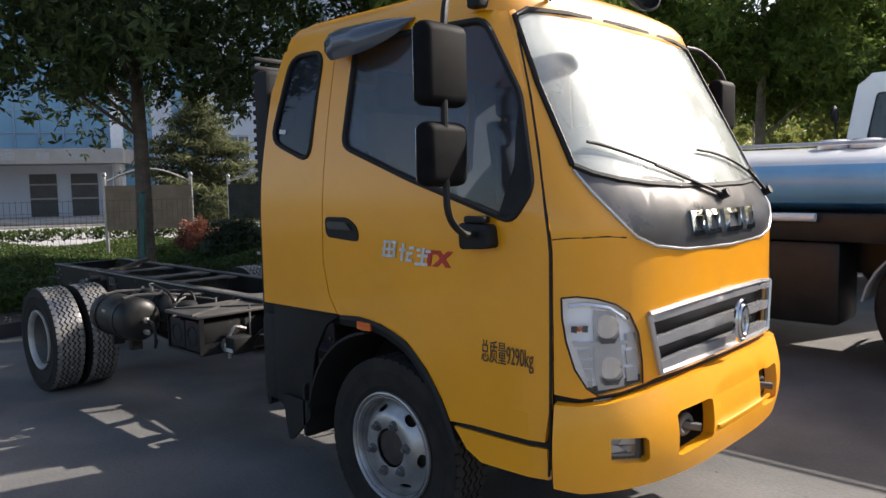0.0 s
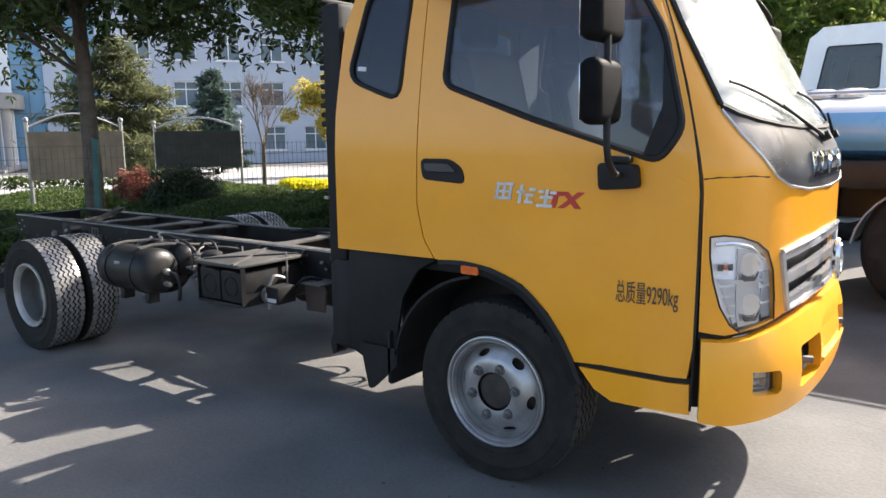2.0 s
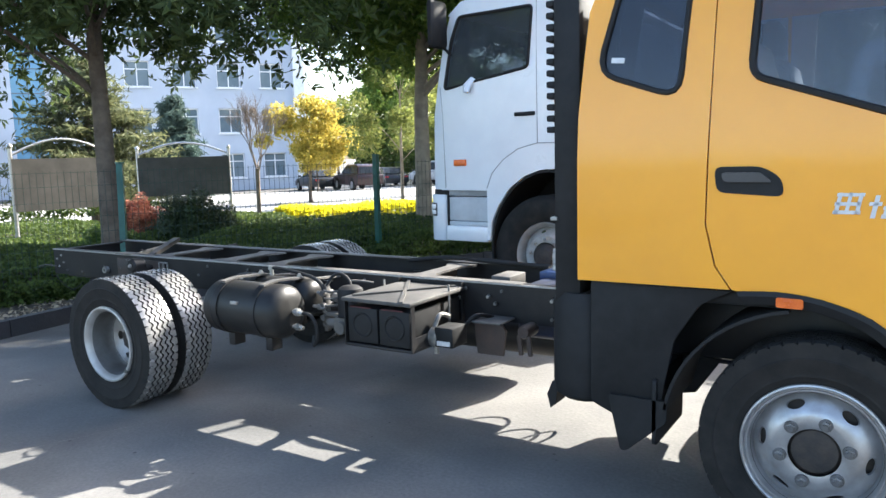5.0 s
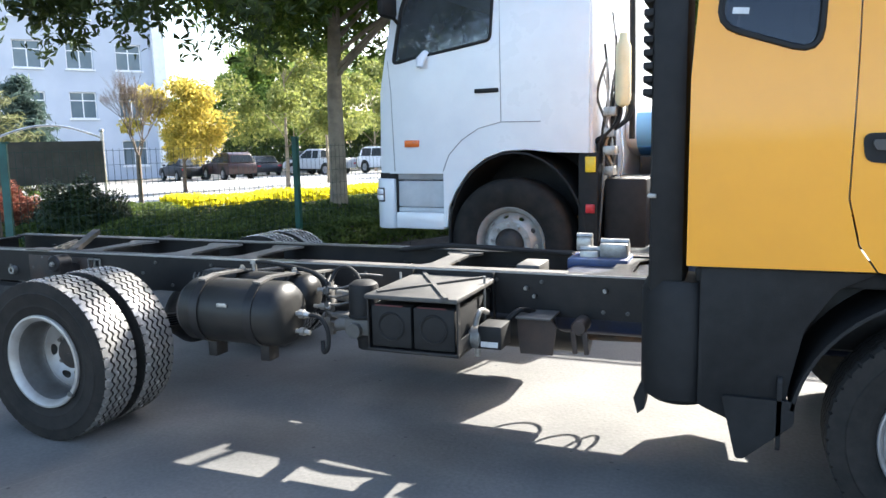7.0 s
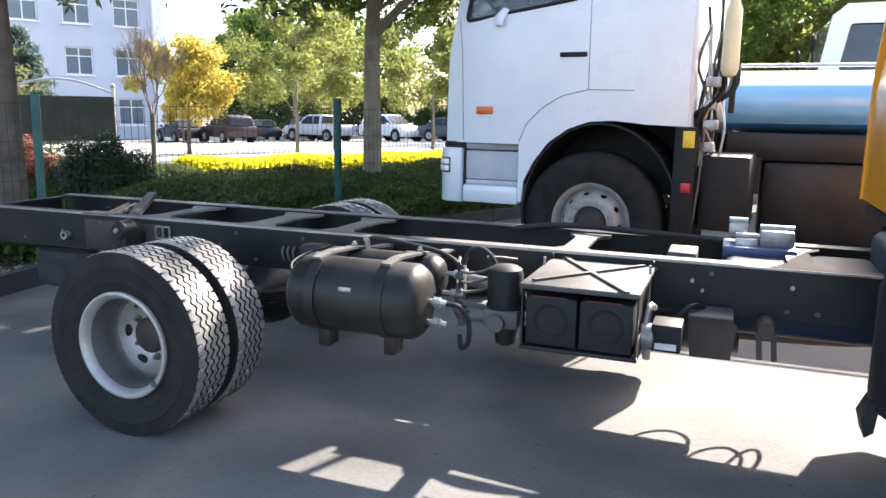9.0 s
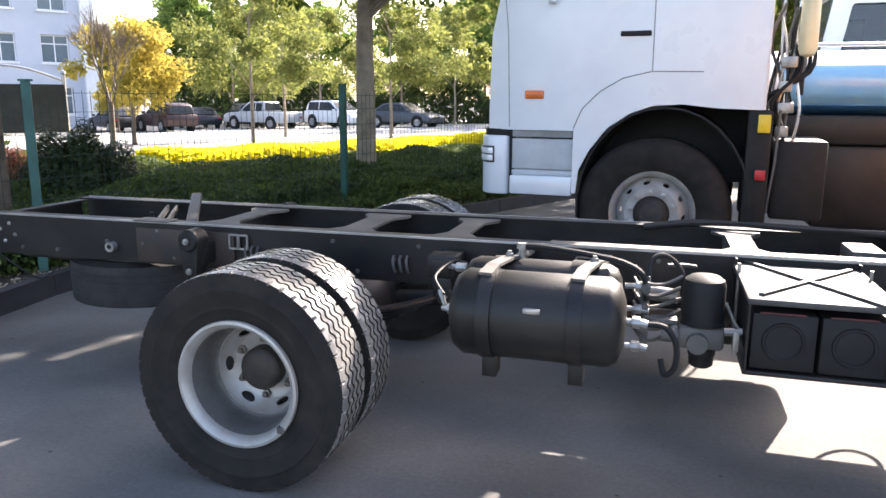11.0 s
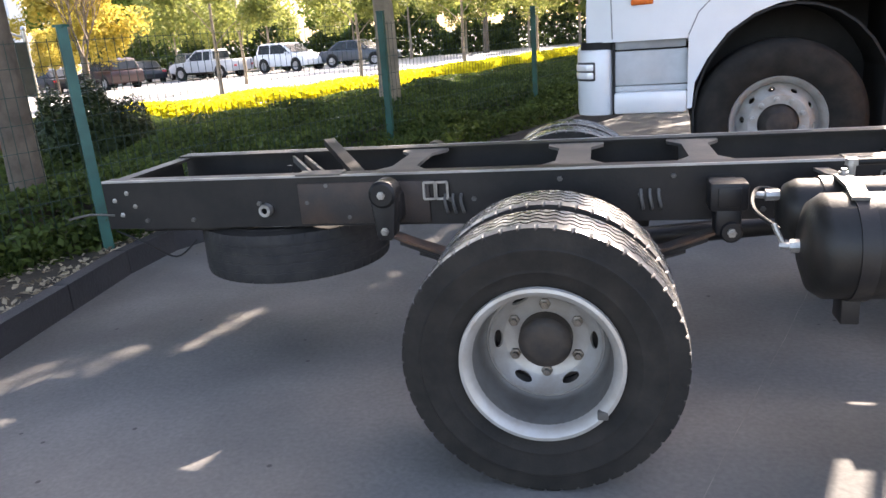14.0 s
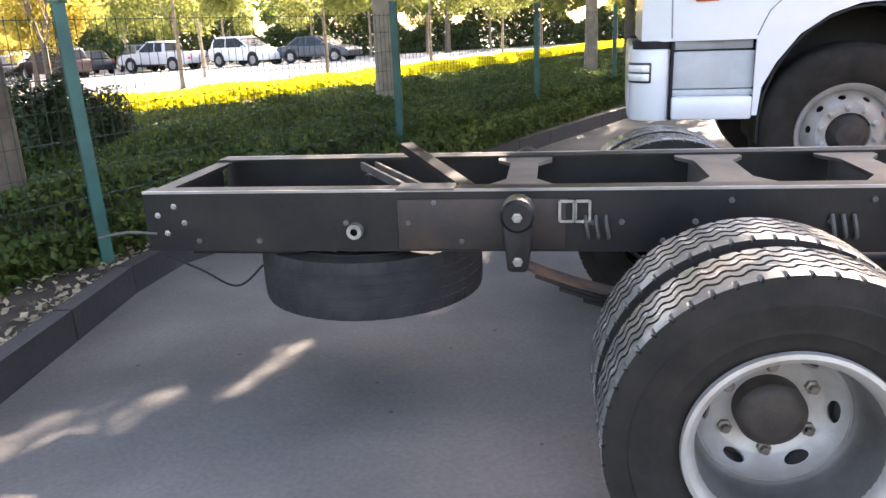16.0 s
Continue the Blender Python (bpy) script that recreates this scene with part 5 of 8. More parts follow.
# light clamp on the near rail ahead of the spring hanger
for k in (0, 1):
    bm = nb()
    xa, xb = -0.478 + 0.047 * k, -0.436 + 0.047 * k
    for p, q in (((xa, 0.768), (xb, 0.768)), ((xa, 0.706), (xb, 0.706)), ((xa, 0.706), (xa, 0.768)), ((xb, 0.706), (xb, 0.768))):
        bar(bm, (p[0], -0.346, p[1]), (q[0], -0.346, q[1]), 0.008, 0.008)
    part("rail_clip", bm, M["steel"], truck, "pale steel wire clip on the rail")

# pressed bracket and hanger below the near rail
part("bracket_plate", prism(nb(), [(2.215, 0.47), (2.36, 0.472), (2.375, 0.60), (2.35, 0.635), (2.20, 0.64), (2.205, 0.55)], -0.50, -0.485), M["rust_film"], truck, "dusty pressed bracket plate below the rail")
bm = nb()
box(bm, 2.20, 2.36, -0.53, -0.36, 0.632, 0.642, 0.003)
part("bracket_flange", bm, M["dusty"], truck, "dusty bracket flange")
bm = nb()
lathe(bm, [(0.001, -0.51), (0.028, -0.51), (0.034, -0.50), (0.034, -0.40), (0.001, -0.40)], 'y', 20, (2.475, 0, 0.605))
part("hanger_bush", bm, M["rust_film"], truck, "round dusty hanger bush")
for x in (2.45, 2.50):
    part("hanger_leg", bar(nb(), (x, -0.50, 0.59), (x + 0.01, -0.50, 0.49), 0.012, 0.02), M["rust_film"], truck)
for x, z, r in ((2.02, 0.715, 0.011), (2.20, 0.735, 0.010), (2.24, 0.70, 0.009), (2.56, 0.74, 0.010)):
    bm = nb()
    lathe(bm, [(0.001, -0.362), (r * 0.8, -0.362), (r, -0.355), (r * 1.1, -0.345)], 'y', 10, (x, 0, z))
    part("rail_bolt", bm, M["steel"], truck, "bright bolt in the rail web")

# far-side fuel tank and slack hoses under the far rail
bm = nb()
box(bm, 1.09, 2.13, 0.50, 0.94, 0.26, 0.68, 0.09, 5)
ft = part("fuel_tank", bm, M["chassis"], truck, "black rounded fuel tank on the far rail")
for x in (1.30, 1.93):
    bm = nb()
    box(bm, x - 0.025, x + 0.025, 0.492, 0.948, 0.252, 0.688, 0.09, 5)
    part("tank_strap", bm, M["dusty"], ft)
    part("tank_bearer", bar(nb(), (x, 0.30, 0.70), (x, 0.86, 0.70), 0.05, 0.04), M["chassis"], ft)
for x, w, z in ((2.36, 0.12, 0.40), (2.62, 0.10, 0.46), (2.72, 0.05, 0.44)):
    pts = [(x - w, 0.36, 0.66), (x - w * 0.9, 0.40, z + 0.06), (x, 0.42, z), (x + w * 0.9, 0.40, z + 0.06), (x + w, 0.36, 0.66)]
    part("hose", tube(nb(), curve_pts(pts, 5), 0.009, 8), M["black_plastic"], truck, "slack black hose under the far rail")

# pale strips stand in for sunlight along the rails' top edges
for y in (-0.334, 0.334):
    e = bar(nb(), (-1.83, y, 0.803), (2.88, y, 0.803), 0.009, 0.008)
    part("rail_edge", e, M["edge_glint"], truck, "pale strip painted for the sunlit edge of the frame rail")
# cab lining
skin("door_lining", [(3.46, 2.16), (3.45, 1.7), (3.44, 1.0), (4.30, 1.0), (4.60, 1.05), (4.60, 1.45), (4.535, 1.66), (4.46, 1.85), (4.33, 2.16)], [inset(DWIN, 0.01)], 'x', M["lining"], truck, -0.035, 0.008, "pale grey door lining", far=True)
skin("quarter_lining", [(2.97, 1.0), (3.43, 1.0), (3.44, 2.16), (3.06, 2.16), (2.99, 2.0)], [inset(QWIN, 0.01)], 'x', M["lining"], truck, -0.035, 0.008, "pale grey quarter lining", far=True)
bm = fill(nb(), [(-0.86, 1.0), (0.86, 1.0), (0.86, 1.5), (0.76, 2.17), (-0.76, 2.17), (-0.86, 1.5)], [rounded([(-0.57, 1.60), (0.57, 1.60), (0.54, 2.10), (-0.54, 2.10)], 0.06)])
for v in bm.verts:
    v.co = Vector((2.995 + max(0, v.co.y - 1.6) * 0.15, v.co.x, v.co.y))
thicken(bm, 0.006)
part("rear_lining", bm, M["lining"], truck, "pale grey rear cab lining")

# dark panels added between the mudguards and the frame to hide lit ground
for y in (-0.52, 0.52):
    bm = nb()
    prism(bm, [(2.98, 0.96), (3.50, 0.96), (3.42, 0.62), (3.30, 0.44), (3.12, 0.40), (2.98, 0.50)], y - 0.008, y + 0.008, 'xz')
    part("arch_fill_panel", bm, M["black_plastic"], truck, "added black panel closing the view past the mudguard")

# ---- ground ----
def ground_mat():
    m = mat("worn_concrete", (0.165, 0.159, 0.149), (0.116, 0.114, 0.110), 0.85, scale=0.9, bump=0.25, bscale=40, spec=0.3)
    nt = m.node_tree
    N, L = nt.nodes.new, nt.links.new
    b = nt.nodes["Principled BSDF"]
    src = b.inputs["Base Color"].links[0].from_socket
    tc = N("ShaderNodeTexCoord")
    n = N("ShaderNodeTexNoise")
    n.inputs["Scale"].default_value = 55
    n.inputs["Detail"].default_value = 5
    L(tc.outputs["Object"], n.inputs["Vector"])
    r = N("ShaderNodeMapRange")
    r.inputs[1].default_value, r.inputs[2].default_value, r.inputs[3].default_value, r.inputs[4].default_value = 0.3, 0.7, 0.86, 1.08
    L(n.outputs[0], r.inputs[0])
    k = N("ShaderNodeMix")
    k.data_type, k.blend_type = 'RGBA', 'MULTIPLY'
    k.inputs[0].default_value = 1.0
    L(src, k.inputs[6]), L(r.outputs[0], k.inputs[7])
    # broad stains, pale scuffs and dark specks
    st = N("ShaderNodeTexNoise")
    st.inputs["Scale"].default_value, st.inputs["Detail"].default_value, st.inputs["Distortion"].default_value = 0.55, 7, 1.2
    L(tc.outputs["Object"], st.inputs["Vector"])
    sr = N("ShaderNodeMapRange")
    sr.inputs[1].default_value, sr.inputs[2].default_value, sr.inputs[3].default_value, sr.inputs[4].default_value = 0.35, 0.68, 0.80, 1.14
    L(st.outputs[0], sr.inputs[0])
    k2 = N("ShaderNodeMix")
    k2.data_type, k2.blend_type = 'RGBA', 'MULTIPLY'
    k2.inputs[0].default_value = 1.0
    L(k.outputs[2], k2.inputs[6]), L(sr.outputs[0], k2.inputs[7])
    vo = N("ShaderNodeTexVoronoi")
    vo.inputs["Scale"].default_value = 5.0
    L(tc.outputs["Object"], vo.inputs["Vector"])
    vr = N("ShaderNodeMapRange")
    vr.inputs[1].default_value, vr.inputs[2].default_value, vr.inputs[3].default_value, vr.inputs[4].default_value = 0.035, 0.055, 0.45, 1.0
    L(vo.outputs["Distance"], vr.inputs[0])
    k3 = N("ShaderNodeMix")
    k3.data_type, k3.blend_type = 'RGBA', 'MULTIPLY'
    k3.inputs[0].default_value = 1.0
    L(k2.outputs[2], k3.inputs[6]), L(vr.outputs[0], k3.inputs[7])
    L(k3.outputs[2], b.inputs["Base Color"])
    return m


M["concrete"] = ground_mat()
JU, JV = Vector((0.375, 0.927, 0)), Vector((-0.927, 0.375, 0))
J0 = Vector((-8.6, 4.52, 0))


def ground_z(x, y):
    """The yard is level; beyond the hedges the land falls gently to the road."""
    d = (Vector((x, y, 0)) - J0).dot(JV)
    return -0.025 * min(max(d - 10.5, 0), 28)


bm = nb()
rows = []
for d in (-1500, 10.5, 38.5, 1500):
    rows.append([bm.verts.new((p.x, p.y, ground_z(p.x, p.y))) for p in (J0 + JU * s + JV * d for s in (-1500, 1500))])
for p, q in zip(rows, rows[1:]):
    bm.faces.new((p[0], p[1], q[1], q[0]))
bmesh.ops.recalc_face_normals(bm, faces=bm.faces)
if bm.faces[0].normal.z < 0:
    bmesh.ops.reverse_faces(bm, faces=bm.faces)
ground = tagged(link("ground", bm, M["concrete"], smooth=False), "pale worn concrete yard with slab joints and leaf shadows", "ground", kind="structure")

# slab joints: narrow dark grooves, slightly wandering
M["joint"] = mat("dirty_slab_joint", (0.13, 0.123, 0.112), (0.19, 0.18, 0.165), 0.95, scale=8, bump=0.4, bscale=60)


def joint(a, b, seed):
    rg = random.Random(seed)
    n = int((b - a).length / 0.12)
    d = (b - a).normalized()
    w = Vector((-d.y, d.x, 0))
    bm = nb()
    rows = []
    k0 = 0.0
    for k in range(n + 1):
        k0 = 0.8 * k0 + rg.uniform(-0.003, 0.003)
        h = 0.0007 + rg.uniform(0, 0.0014)
        p = a.lerp(b, k / n) + w * k0 + Vector((0, 0, 0.003))
        rows.append((bm.verts.new(p - w * h), bm.verts.new(p + w * h)))
    for (p, q), (r, s) in zip(rows, rows[1:]):
        bm.faces.new((p, r, s, q))
    bmesh.ops.recalc_face_normals(bm, faces=bm.faces)
    if bm.faces[0].normal.z < 0:
        bmesh.ops.reverse_faces(bm, faces=bm.faces)
    part("slab_joint", bm, M["joint"], ground, smooth=False)


for k in range(0, 2):
    s = 2.62 + 4.6 * k
    joint(J0 + JU * s + JV * (-6.4 + 3 * k), J0 + JU * s + JV * -16, 100 + k)
for k in range(1):
    d = -4.05 - 4.6 * k
    joint(J0 + JU * -10 + JV * d, J0 + JU * 2.6 + JV * d, 200 + k)

# ---- leaves and trees ----


def leaf_mat(name, col, col2, trans=0.45):
    m = bpy.data.materials.new(name)
    m.use_nodes = True
    nt = m.node_tree
    N, L = nt.nodes.new, nt.links.new
    nt.nodes.remove(nt.nodes["Principled BSDF"])
    g, mr, mx = N("ShaderNodeNewGeometry"), N("ShaderNodeMix"), N("ShaderNodeMixShader")
    mr.data_type = 'RGBA'
    mr.inputs[6].default_value, mr.inputs[7].default_value = (*col, 1), (*col2, 1)
    L(g.outputs["Random Per Island"], mr.inputs[0])
    d, t = N("ShaderNodeBsdfPrincipled"), N("ShaderNodeBsdfTranslucent")
    d.inputs["Roughness"].default_value = 0.6
    d.inputs["Specular IOR Level"].default_value = 0.25
    L(mr.outputs[2], d.inputs["Base Color"])
    hs = N("ShaderNodeHueSaturation")
    hs.inputs["Value"].default_value = 1.7
    hs.inputs["Hue"].default_value = 0.485
    L(mr.outputs[2], hs.inputs["Color"])
    L(hs.outputs[0], t.inputs[0])
    mx.inputs[0].default_value = trans
    L(d.outputs[0], mx.inputs[1]), L(t.outputs[0], mx.inputs[2])
    L(mx.outputs[0], nt.nodes["Material Output"].inputs[0])
    return m


M["leaf_dark"] = leaf_mat("dark_maple_leaf", (0.03, 0.05, 0.018), (0.07, 0.10, 0.032), 0.34)
M["leaf_green"] = leaf_mat("green_leaf", (0.05, 0.10, 0.02), (0.13, 0.19, 0.04), 0.45)
M["leaf_lime"] = leaf_mat("yellow_green_leaf", (0.095, 0.125, 0.032), (0.18, 0.20, 0.055), 0.42)
M["leaf_yellow"] = leaf_mat("golden_leaf", (0.22, 0.20, 0.035), (0.38, 0.32, 0.06), 0.45)
M["leaf_hedge"] = leaf_mat("hedge_leaf", (0.028, 0.053, 0.013), (0.078, 0.115, 0.026), 0.34)
M["leaf_gold_hedge"] = leaf_mat("golden_hedge_leaf", (0.44, 0.44, 0.015), (0.62, 0.60, 0.03), 0.45)
M["needle"] = leaf_mat("cedar_needles", (0.055, 0.072, 0.036), (0.15, 0.16, 0.078), 0.4)
M["needle_blue"] = leaf_mat("spruce_needles", (0.045, 0.075, 0.065), (0.085, 0.12, 0.10), 0.25)
M["leaf_bush"] = leaf_mat("dark_box_leaf", (0.016, 0.03, 0.012), (0.04, 0.06, 0.02), 0.15)
M["leaf_red"] = leaf_mat("red_barberry_leaf", (0.16, 0.055, 0.035), (0.33, 0.15, 0.09), 0.3)
M["bark"] = mat("grey_brown_bark", (0.16, 0.125, 0.095), (0.09, 0.07, 0.055), 0.9, scale=7, bump=0.8, bscale=26)
M["bark_pale"] = mat("pale_plane_bark", (0.34, 0.28, 0.21), (0.20, 0.165, 0.13), 0.9, scale=6, bump=0.5, bscale=22)
M["soil"] = mat("dark_soil", (0.028, 0.023, 0.018), (0.06, 0.05, 0.038), 0.95, scale=4, bump=0.8, bscale=30)
M["twig"] = mat("bare_twigs", (0.2, 0.16, 0.13), (0.13, 0.1, 0.08), 0.9, scale=10)


def leaf_cloud(name, pts, size, material, seed, up=0.3, lobes=1, parent=None, label="", flat=0.0, broad=0.30):
    """Many small leaves at the given points, each a folded blade of its own turn."""
    rg = np.random.default_rng(seed)
    P = np.asarray(pts, float)
    n = len(P)
    nrm = rg.normal(size=(n, 3))
    nrm[:, 2] = nrm[:, 2] * (1 - flat) + up
    nrm /= np.linalg.norm(nrm, axis=1)[:, None]
    a = np.cross(nrm, rg.normal(size=(n, 3)))
    a /= np.linalg.norm(a, axis=1)[:, None]
    b = np.cross(nrm, a)
    sz = size * rg.uniform(0.65, 1.35, n)[:, None]
    V, F = [], []
    for k in range(lobes):
        ang = (k - (lobes - 1) / 2) * 0.95
        d = a * math.cos(ang) + b * math.sin(ang)
        e = -a * math.sin(ang) + b * math.cos(ang)
        ln = 0.55 if lobes == 1 or k == lobes // 2 else 0.42
        w = broad if lobes == 1 else 0.17
        base = P - a * sz * (0.45 if lobes == 1 else 0.1)
        V.append(np.stack([base, base + d * sz * ln + e * sz * w + nrm * sz * 0.10, base + d * sz * ln * 1.9, base + d * sz * ln - e * sz * w + nrm * sz * 0.10], 1).reshape(-1, 3))
    V = np.concatenate(V)
    q = np.arange(len(V) // 4)[:, None] * 4
    F = np.concatenate([q + np.array([0, 1, 2]), q + np.array([0, 2, 3])])
    me = bpy.data.meshes.new(name)
    me.from_pydata(V.tolist(), [], F.tolist())
    me.materials.append(material)
    ob = new(name, me)
    if parent:
        ob.parent = parent
    if label:
        ob["label"] = label
    return ob


def tree(at, h, r, z0, leaves, size, material, seed, trunk_r=0.15, bark="bark", lobes=1, label="", name="tree", category="tree", group="", squash=0.8, clumps=40, droop=0.0, lean=(0, 0), off=(0, 0), inner=0, fringe=0, gaps=(), shade_clumps=()):
    """gaps: spots on the yard (x, y, r) that the sun reaches through leaves cleared from the crown; last argument:
    further clumps (x, y, z, r) added to block the sun.
    """
    rg = random.Random(seed)
    t = thing(name, label, category, at, 0, group)
    fork = z0 * 0.85
    bm = nb()
    pts = [(lean[0] * k / 6 + rg.uniform(-0.02, 0.02), lean[1] * k / 6 + rg.uniform(-0.02, 0.02), -0.05 + (h * 0.72) * k / 6) for k in range(7)]
    tube(bm, curve_pts(pts, 3), [trunk_r * (1.25 if i == 0 else 1.0) * (1 - 0.75 * (i / 18)) for i in range(19)], 12)
    part("trunk", bm, M[bark], t, "rough bark trunk")
    cen, sprays = [], []
    bm = nb()
    for k in range(clumps):
        q = rg.uniform(0, 2 * math.pi)
        u = rg.random()
        zc = z0 + (h - z0) * (0.06 + 0.94 * u)
        env = math.sin(math.pi * (0.16 + 0.80 * u)) ** 0.7
        rr = r * env * math.sqrt(rg.uniform(0.12, 1.0))
        c = Vector((rr * math.cos(q) + off[0], rr * math.sin(q) + off[1], zc - droop * (rr / r) ** 2 + rg.uniform(-0.28, 0.25)))
        cen.append((c, r * rg.uniform(0.20, 0.34)))
        if k % 5 == 0:
            s = Vector((lean[0] * 0.5, lean[1] * 0.5, max(fork * 0.9, zc - 0.55 * rr - 0.3)))
            s.z = min(s.z, h * 0.68)
            m = s.lerp(c, 0.5) + Vector((0, 0, 0.12 * rr))
            tube(bm, curve_pts([s, m, c], 4), [max(0.007, trunk_r * 0.26 * (1 - i / 9.5)) for i in range(9)], 6)
    part("branchwork", bm, M[bark], t)
    for k in range(inner):
        q = rg.uniform(0, 2 * math.pi)
        rr = r * rg.uniform(0.05, 0.5)
        cen.append((Vector((rr * math.cos(q) + 0.4 * off[0], rr * math.sin(q) + 0.4 * off[1], z0 + rg.uniform(0.15, 1.2))), r * rg.uniform(0.17, 0.26)))
    for k in range(fringe):
        q = rg.uniform(0, 2 * math.pi)
        rr = r * rg.uniform(0.25, 0.85)
        top_ = Vector((rr * math.cos(q), rr * math.sin(q), z0 + 0.35))
        low = top_ + Vector((rg.uniform(-0.15, 0.15), rg.uniform(-0.15, 0.15), -rg.uniform(0.35, 0.75)))
        sprays += [top_.lerp(low, u) + Vector((rg.gauss(0, 0.13), rg.gauss(0, 0.13), rg.gauss(0, 0.06))) for u in [rg.random() for j in range(34)]]
    g = np.random.default_rng(seed)
    per = leaves // len(cen)
    P = []
    for c, cr in cen:
        x = g.normal(size=(per, 3))
        x /= np.linalg.norm(x, axis=1)[:, None]
        x *= (g.uniform(0, 1, per) ** 0.45)[:, None] * cr
        x[:, 2] *= squash
        P.append(x + np.array(c))
    if sprays:
        P.append(np.array([tuple(p) for p in sprays]))
    g2 = np.random.default_rng(seed + 100)
    for x, y, z, cr in shade_clumps:
        p = g2.normal(size=(260, 3)) * cr * 0.5
        P.append(p + np.array((x, y, z)))
    P = np.concatenate(P)
    sv = np.array(SUN)
    for x, y, gr in gaps:
        v = P + np.array(at) - np.array((x, y, 0.0))
        P = P[np.linalg.norm(v - np.outer(v @ sv, sv), axis=1) > gr]
    leaf_cloud("crown", P, size, material, seed, 0.35, lobes, t)
    return t


def conifer(at, h, r, seed, material, label, leaves=4200, size=0.16, z0=0.3):
    t = thing("conifer_tree", label, "tree", at)
    bm = nb()
    tube(bm, [(0, 0, -0.05), (0, 0, h * 0.5), (0, 0, h)], [0.11, 0.07, 0.015], 8)
    part("trunk", bm, M["bark"], t)
    rg = random.Random(seed)
    g = np.random.default_rng(seed)
    P = []
    bm = nb()
    z = z0
    while z < h * 0.97:
        L_ = r * (1 - z / h) ** 0.8 + 0.12
        nb_ = 7
        for k in range(nb_):
            q = rg.uniform(0, 6.28)
            l2 = L_ * rg.uniform(0.7, 1.15)
            tip = Vector((l2 * math.cos(q), l2 * math.sin(q), z + 0.12 * l2 - 0.03))
            tube(bm, [(0, 0, z), tip], [0.018, 0.005], 5)
            m = max(6, int(leaves * l2 / (r * h * 16)))
            s = g.uniform(0.2, 1.05, m)
            pp = np.outer(s, np.array(tip) - np.array((0, 0, z))) + np.array((0, 0, z))
            pp += g.normal(size=(m, 3)) * np.array((0.11, 0.11, 0.035)) * (1.3 - s[:, None] * 0.5) * r * 0.7
            P.append(pp)
        z += h * 0.052
    part("branchwork", bm, M["bark"], t)
    leaf_cloud("crown", np.concatenate(P), size, material, seed, 0.9, 1, t, flat=0.5, broad=0.075)
    return t


# broad shade trees beside the fence
GAPS = ((-7.92, 2.72, 0.095), (-7.84, 2.98, 0.085), (-7.58, 2.98, 0.09), (-7.50, 3.22, 0.07), (-7.20, 3.36, 0.095), (-7.14, 3.58, 0.10))
tree((-9.42, 4.9, 0.1), 8.2, 3.7, 2.8, 12500, 0.15, M["leaf_dark"], 11, 0.128, "bark", 3, "dark green broad-leaved shade tree behind the wire fence", "shade_tree", squash=0.75, clumps=84, droop=0.65, inner=12, fringe=24)
tree((-10.95, 0.5, 0.1), 8.2, 3.4, 3.35, 9000, 0.17, M["leaf_dark"], 14, 0.15, "bark", 3, "dark green broad-leaved shade tree in the verge row", "shade_tree", squash=0.75, clumps=70, droop=0.5, inner=8)
tree((-7.95, 9.3, 0.1), 8.4, 3.5, 2.9, 34000, 0.15, M["leaf_green"], 12, 0.145, "bark_pale", 3, "broad-leaved tree with pale trunk behind the white truck", "shade_tree", squash=0.75, clumps=92, droop=0.5, lean=(0.15, -0.1), off=(1.05, 0.0), inner=10, gaps=GAPS, shade_clumps=((3.15, -0.70, 3.65, 0.42), (3.05, -0.9, 3.45, 0.4)))
# Unseen tree, added behind the white truck so that its crown shades the hedge.
tree((-5.3, 16.1, 0.1), 8.2, 3.6, 2.9, 20000, 0.2, M["leaf_green"], 13, 0.145, "bark_pale", 3, "added unseen broad-leaved tree that shades the hedge", "shade_tree", squash=0.75, clumps=80, droop=0.4, gaps=GAPS)

# ---- verge: kerb, soil, fence, hedges ----
DF, DN = Vector((0.375, 0.927, 0)), Vector((-0.927, 0.375, 0))
P1 = Vector((-8.6, 4.52, 0))


def verge(s, d, z=0.0):
    return P1 + DF * s + DN * d + Vector((0, 0, z))


kline = [Vector(p) for p in ((-5.3, -10.0, 0), (-7.9, 1.0, 0), (-8.15, 3.0, 0), (-8.29, 4.25, 0), (-8.27, 4.75, 0), (-8.02, 5.3, 0), (-6.75, 7.75, 0), (-3.9, 13.7, 0), (2.1, 28.3, 0), (10.6, 48.8, 0))]
bm = nb()
lo = [bm.verts.new(p + Vector((-0.04, 0.0, 0.12))) for p in kline]
hi = [bm.verts.new(verge(s, d, 0.10)) for s, d in ((-22, 10.3), (-8, 10.3), (-5, 10.3), (-3, 10.3), (-1, 10.3), (0.5, 10.3), (4.2, 8.0), (10, 7.5), (26, 7.5), (48, 7.5))]
for i in range(len(lo) - 1):
    bm.faces.new((lo[i], lo[i + 1], hi[i + 1], hi[i]))
bmesh.ops.recalc_face_normals(bm, faces=bm.faces)
if bm.faces[0].normal.z < 0:
    bmesh.ops.reverse_faces(bm, faces=bm.faces)
soil = tagged(link("soil_bed", bm, M["soil"], smooth=False), "dark soil bed behind the kerb", "ground", kind="structure")
M["kerb"] = mat("dark_kerb_stone", (0.016, 0.017, 0.021), (0.032, 0.032, 0.036), 0.7, scale=5, bump=0.4, bscale=50)
kerb = thing("kerb", "dark stone kerb along the yard edge", "kerb", kind="structure")
kd = []
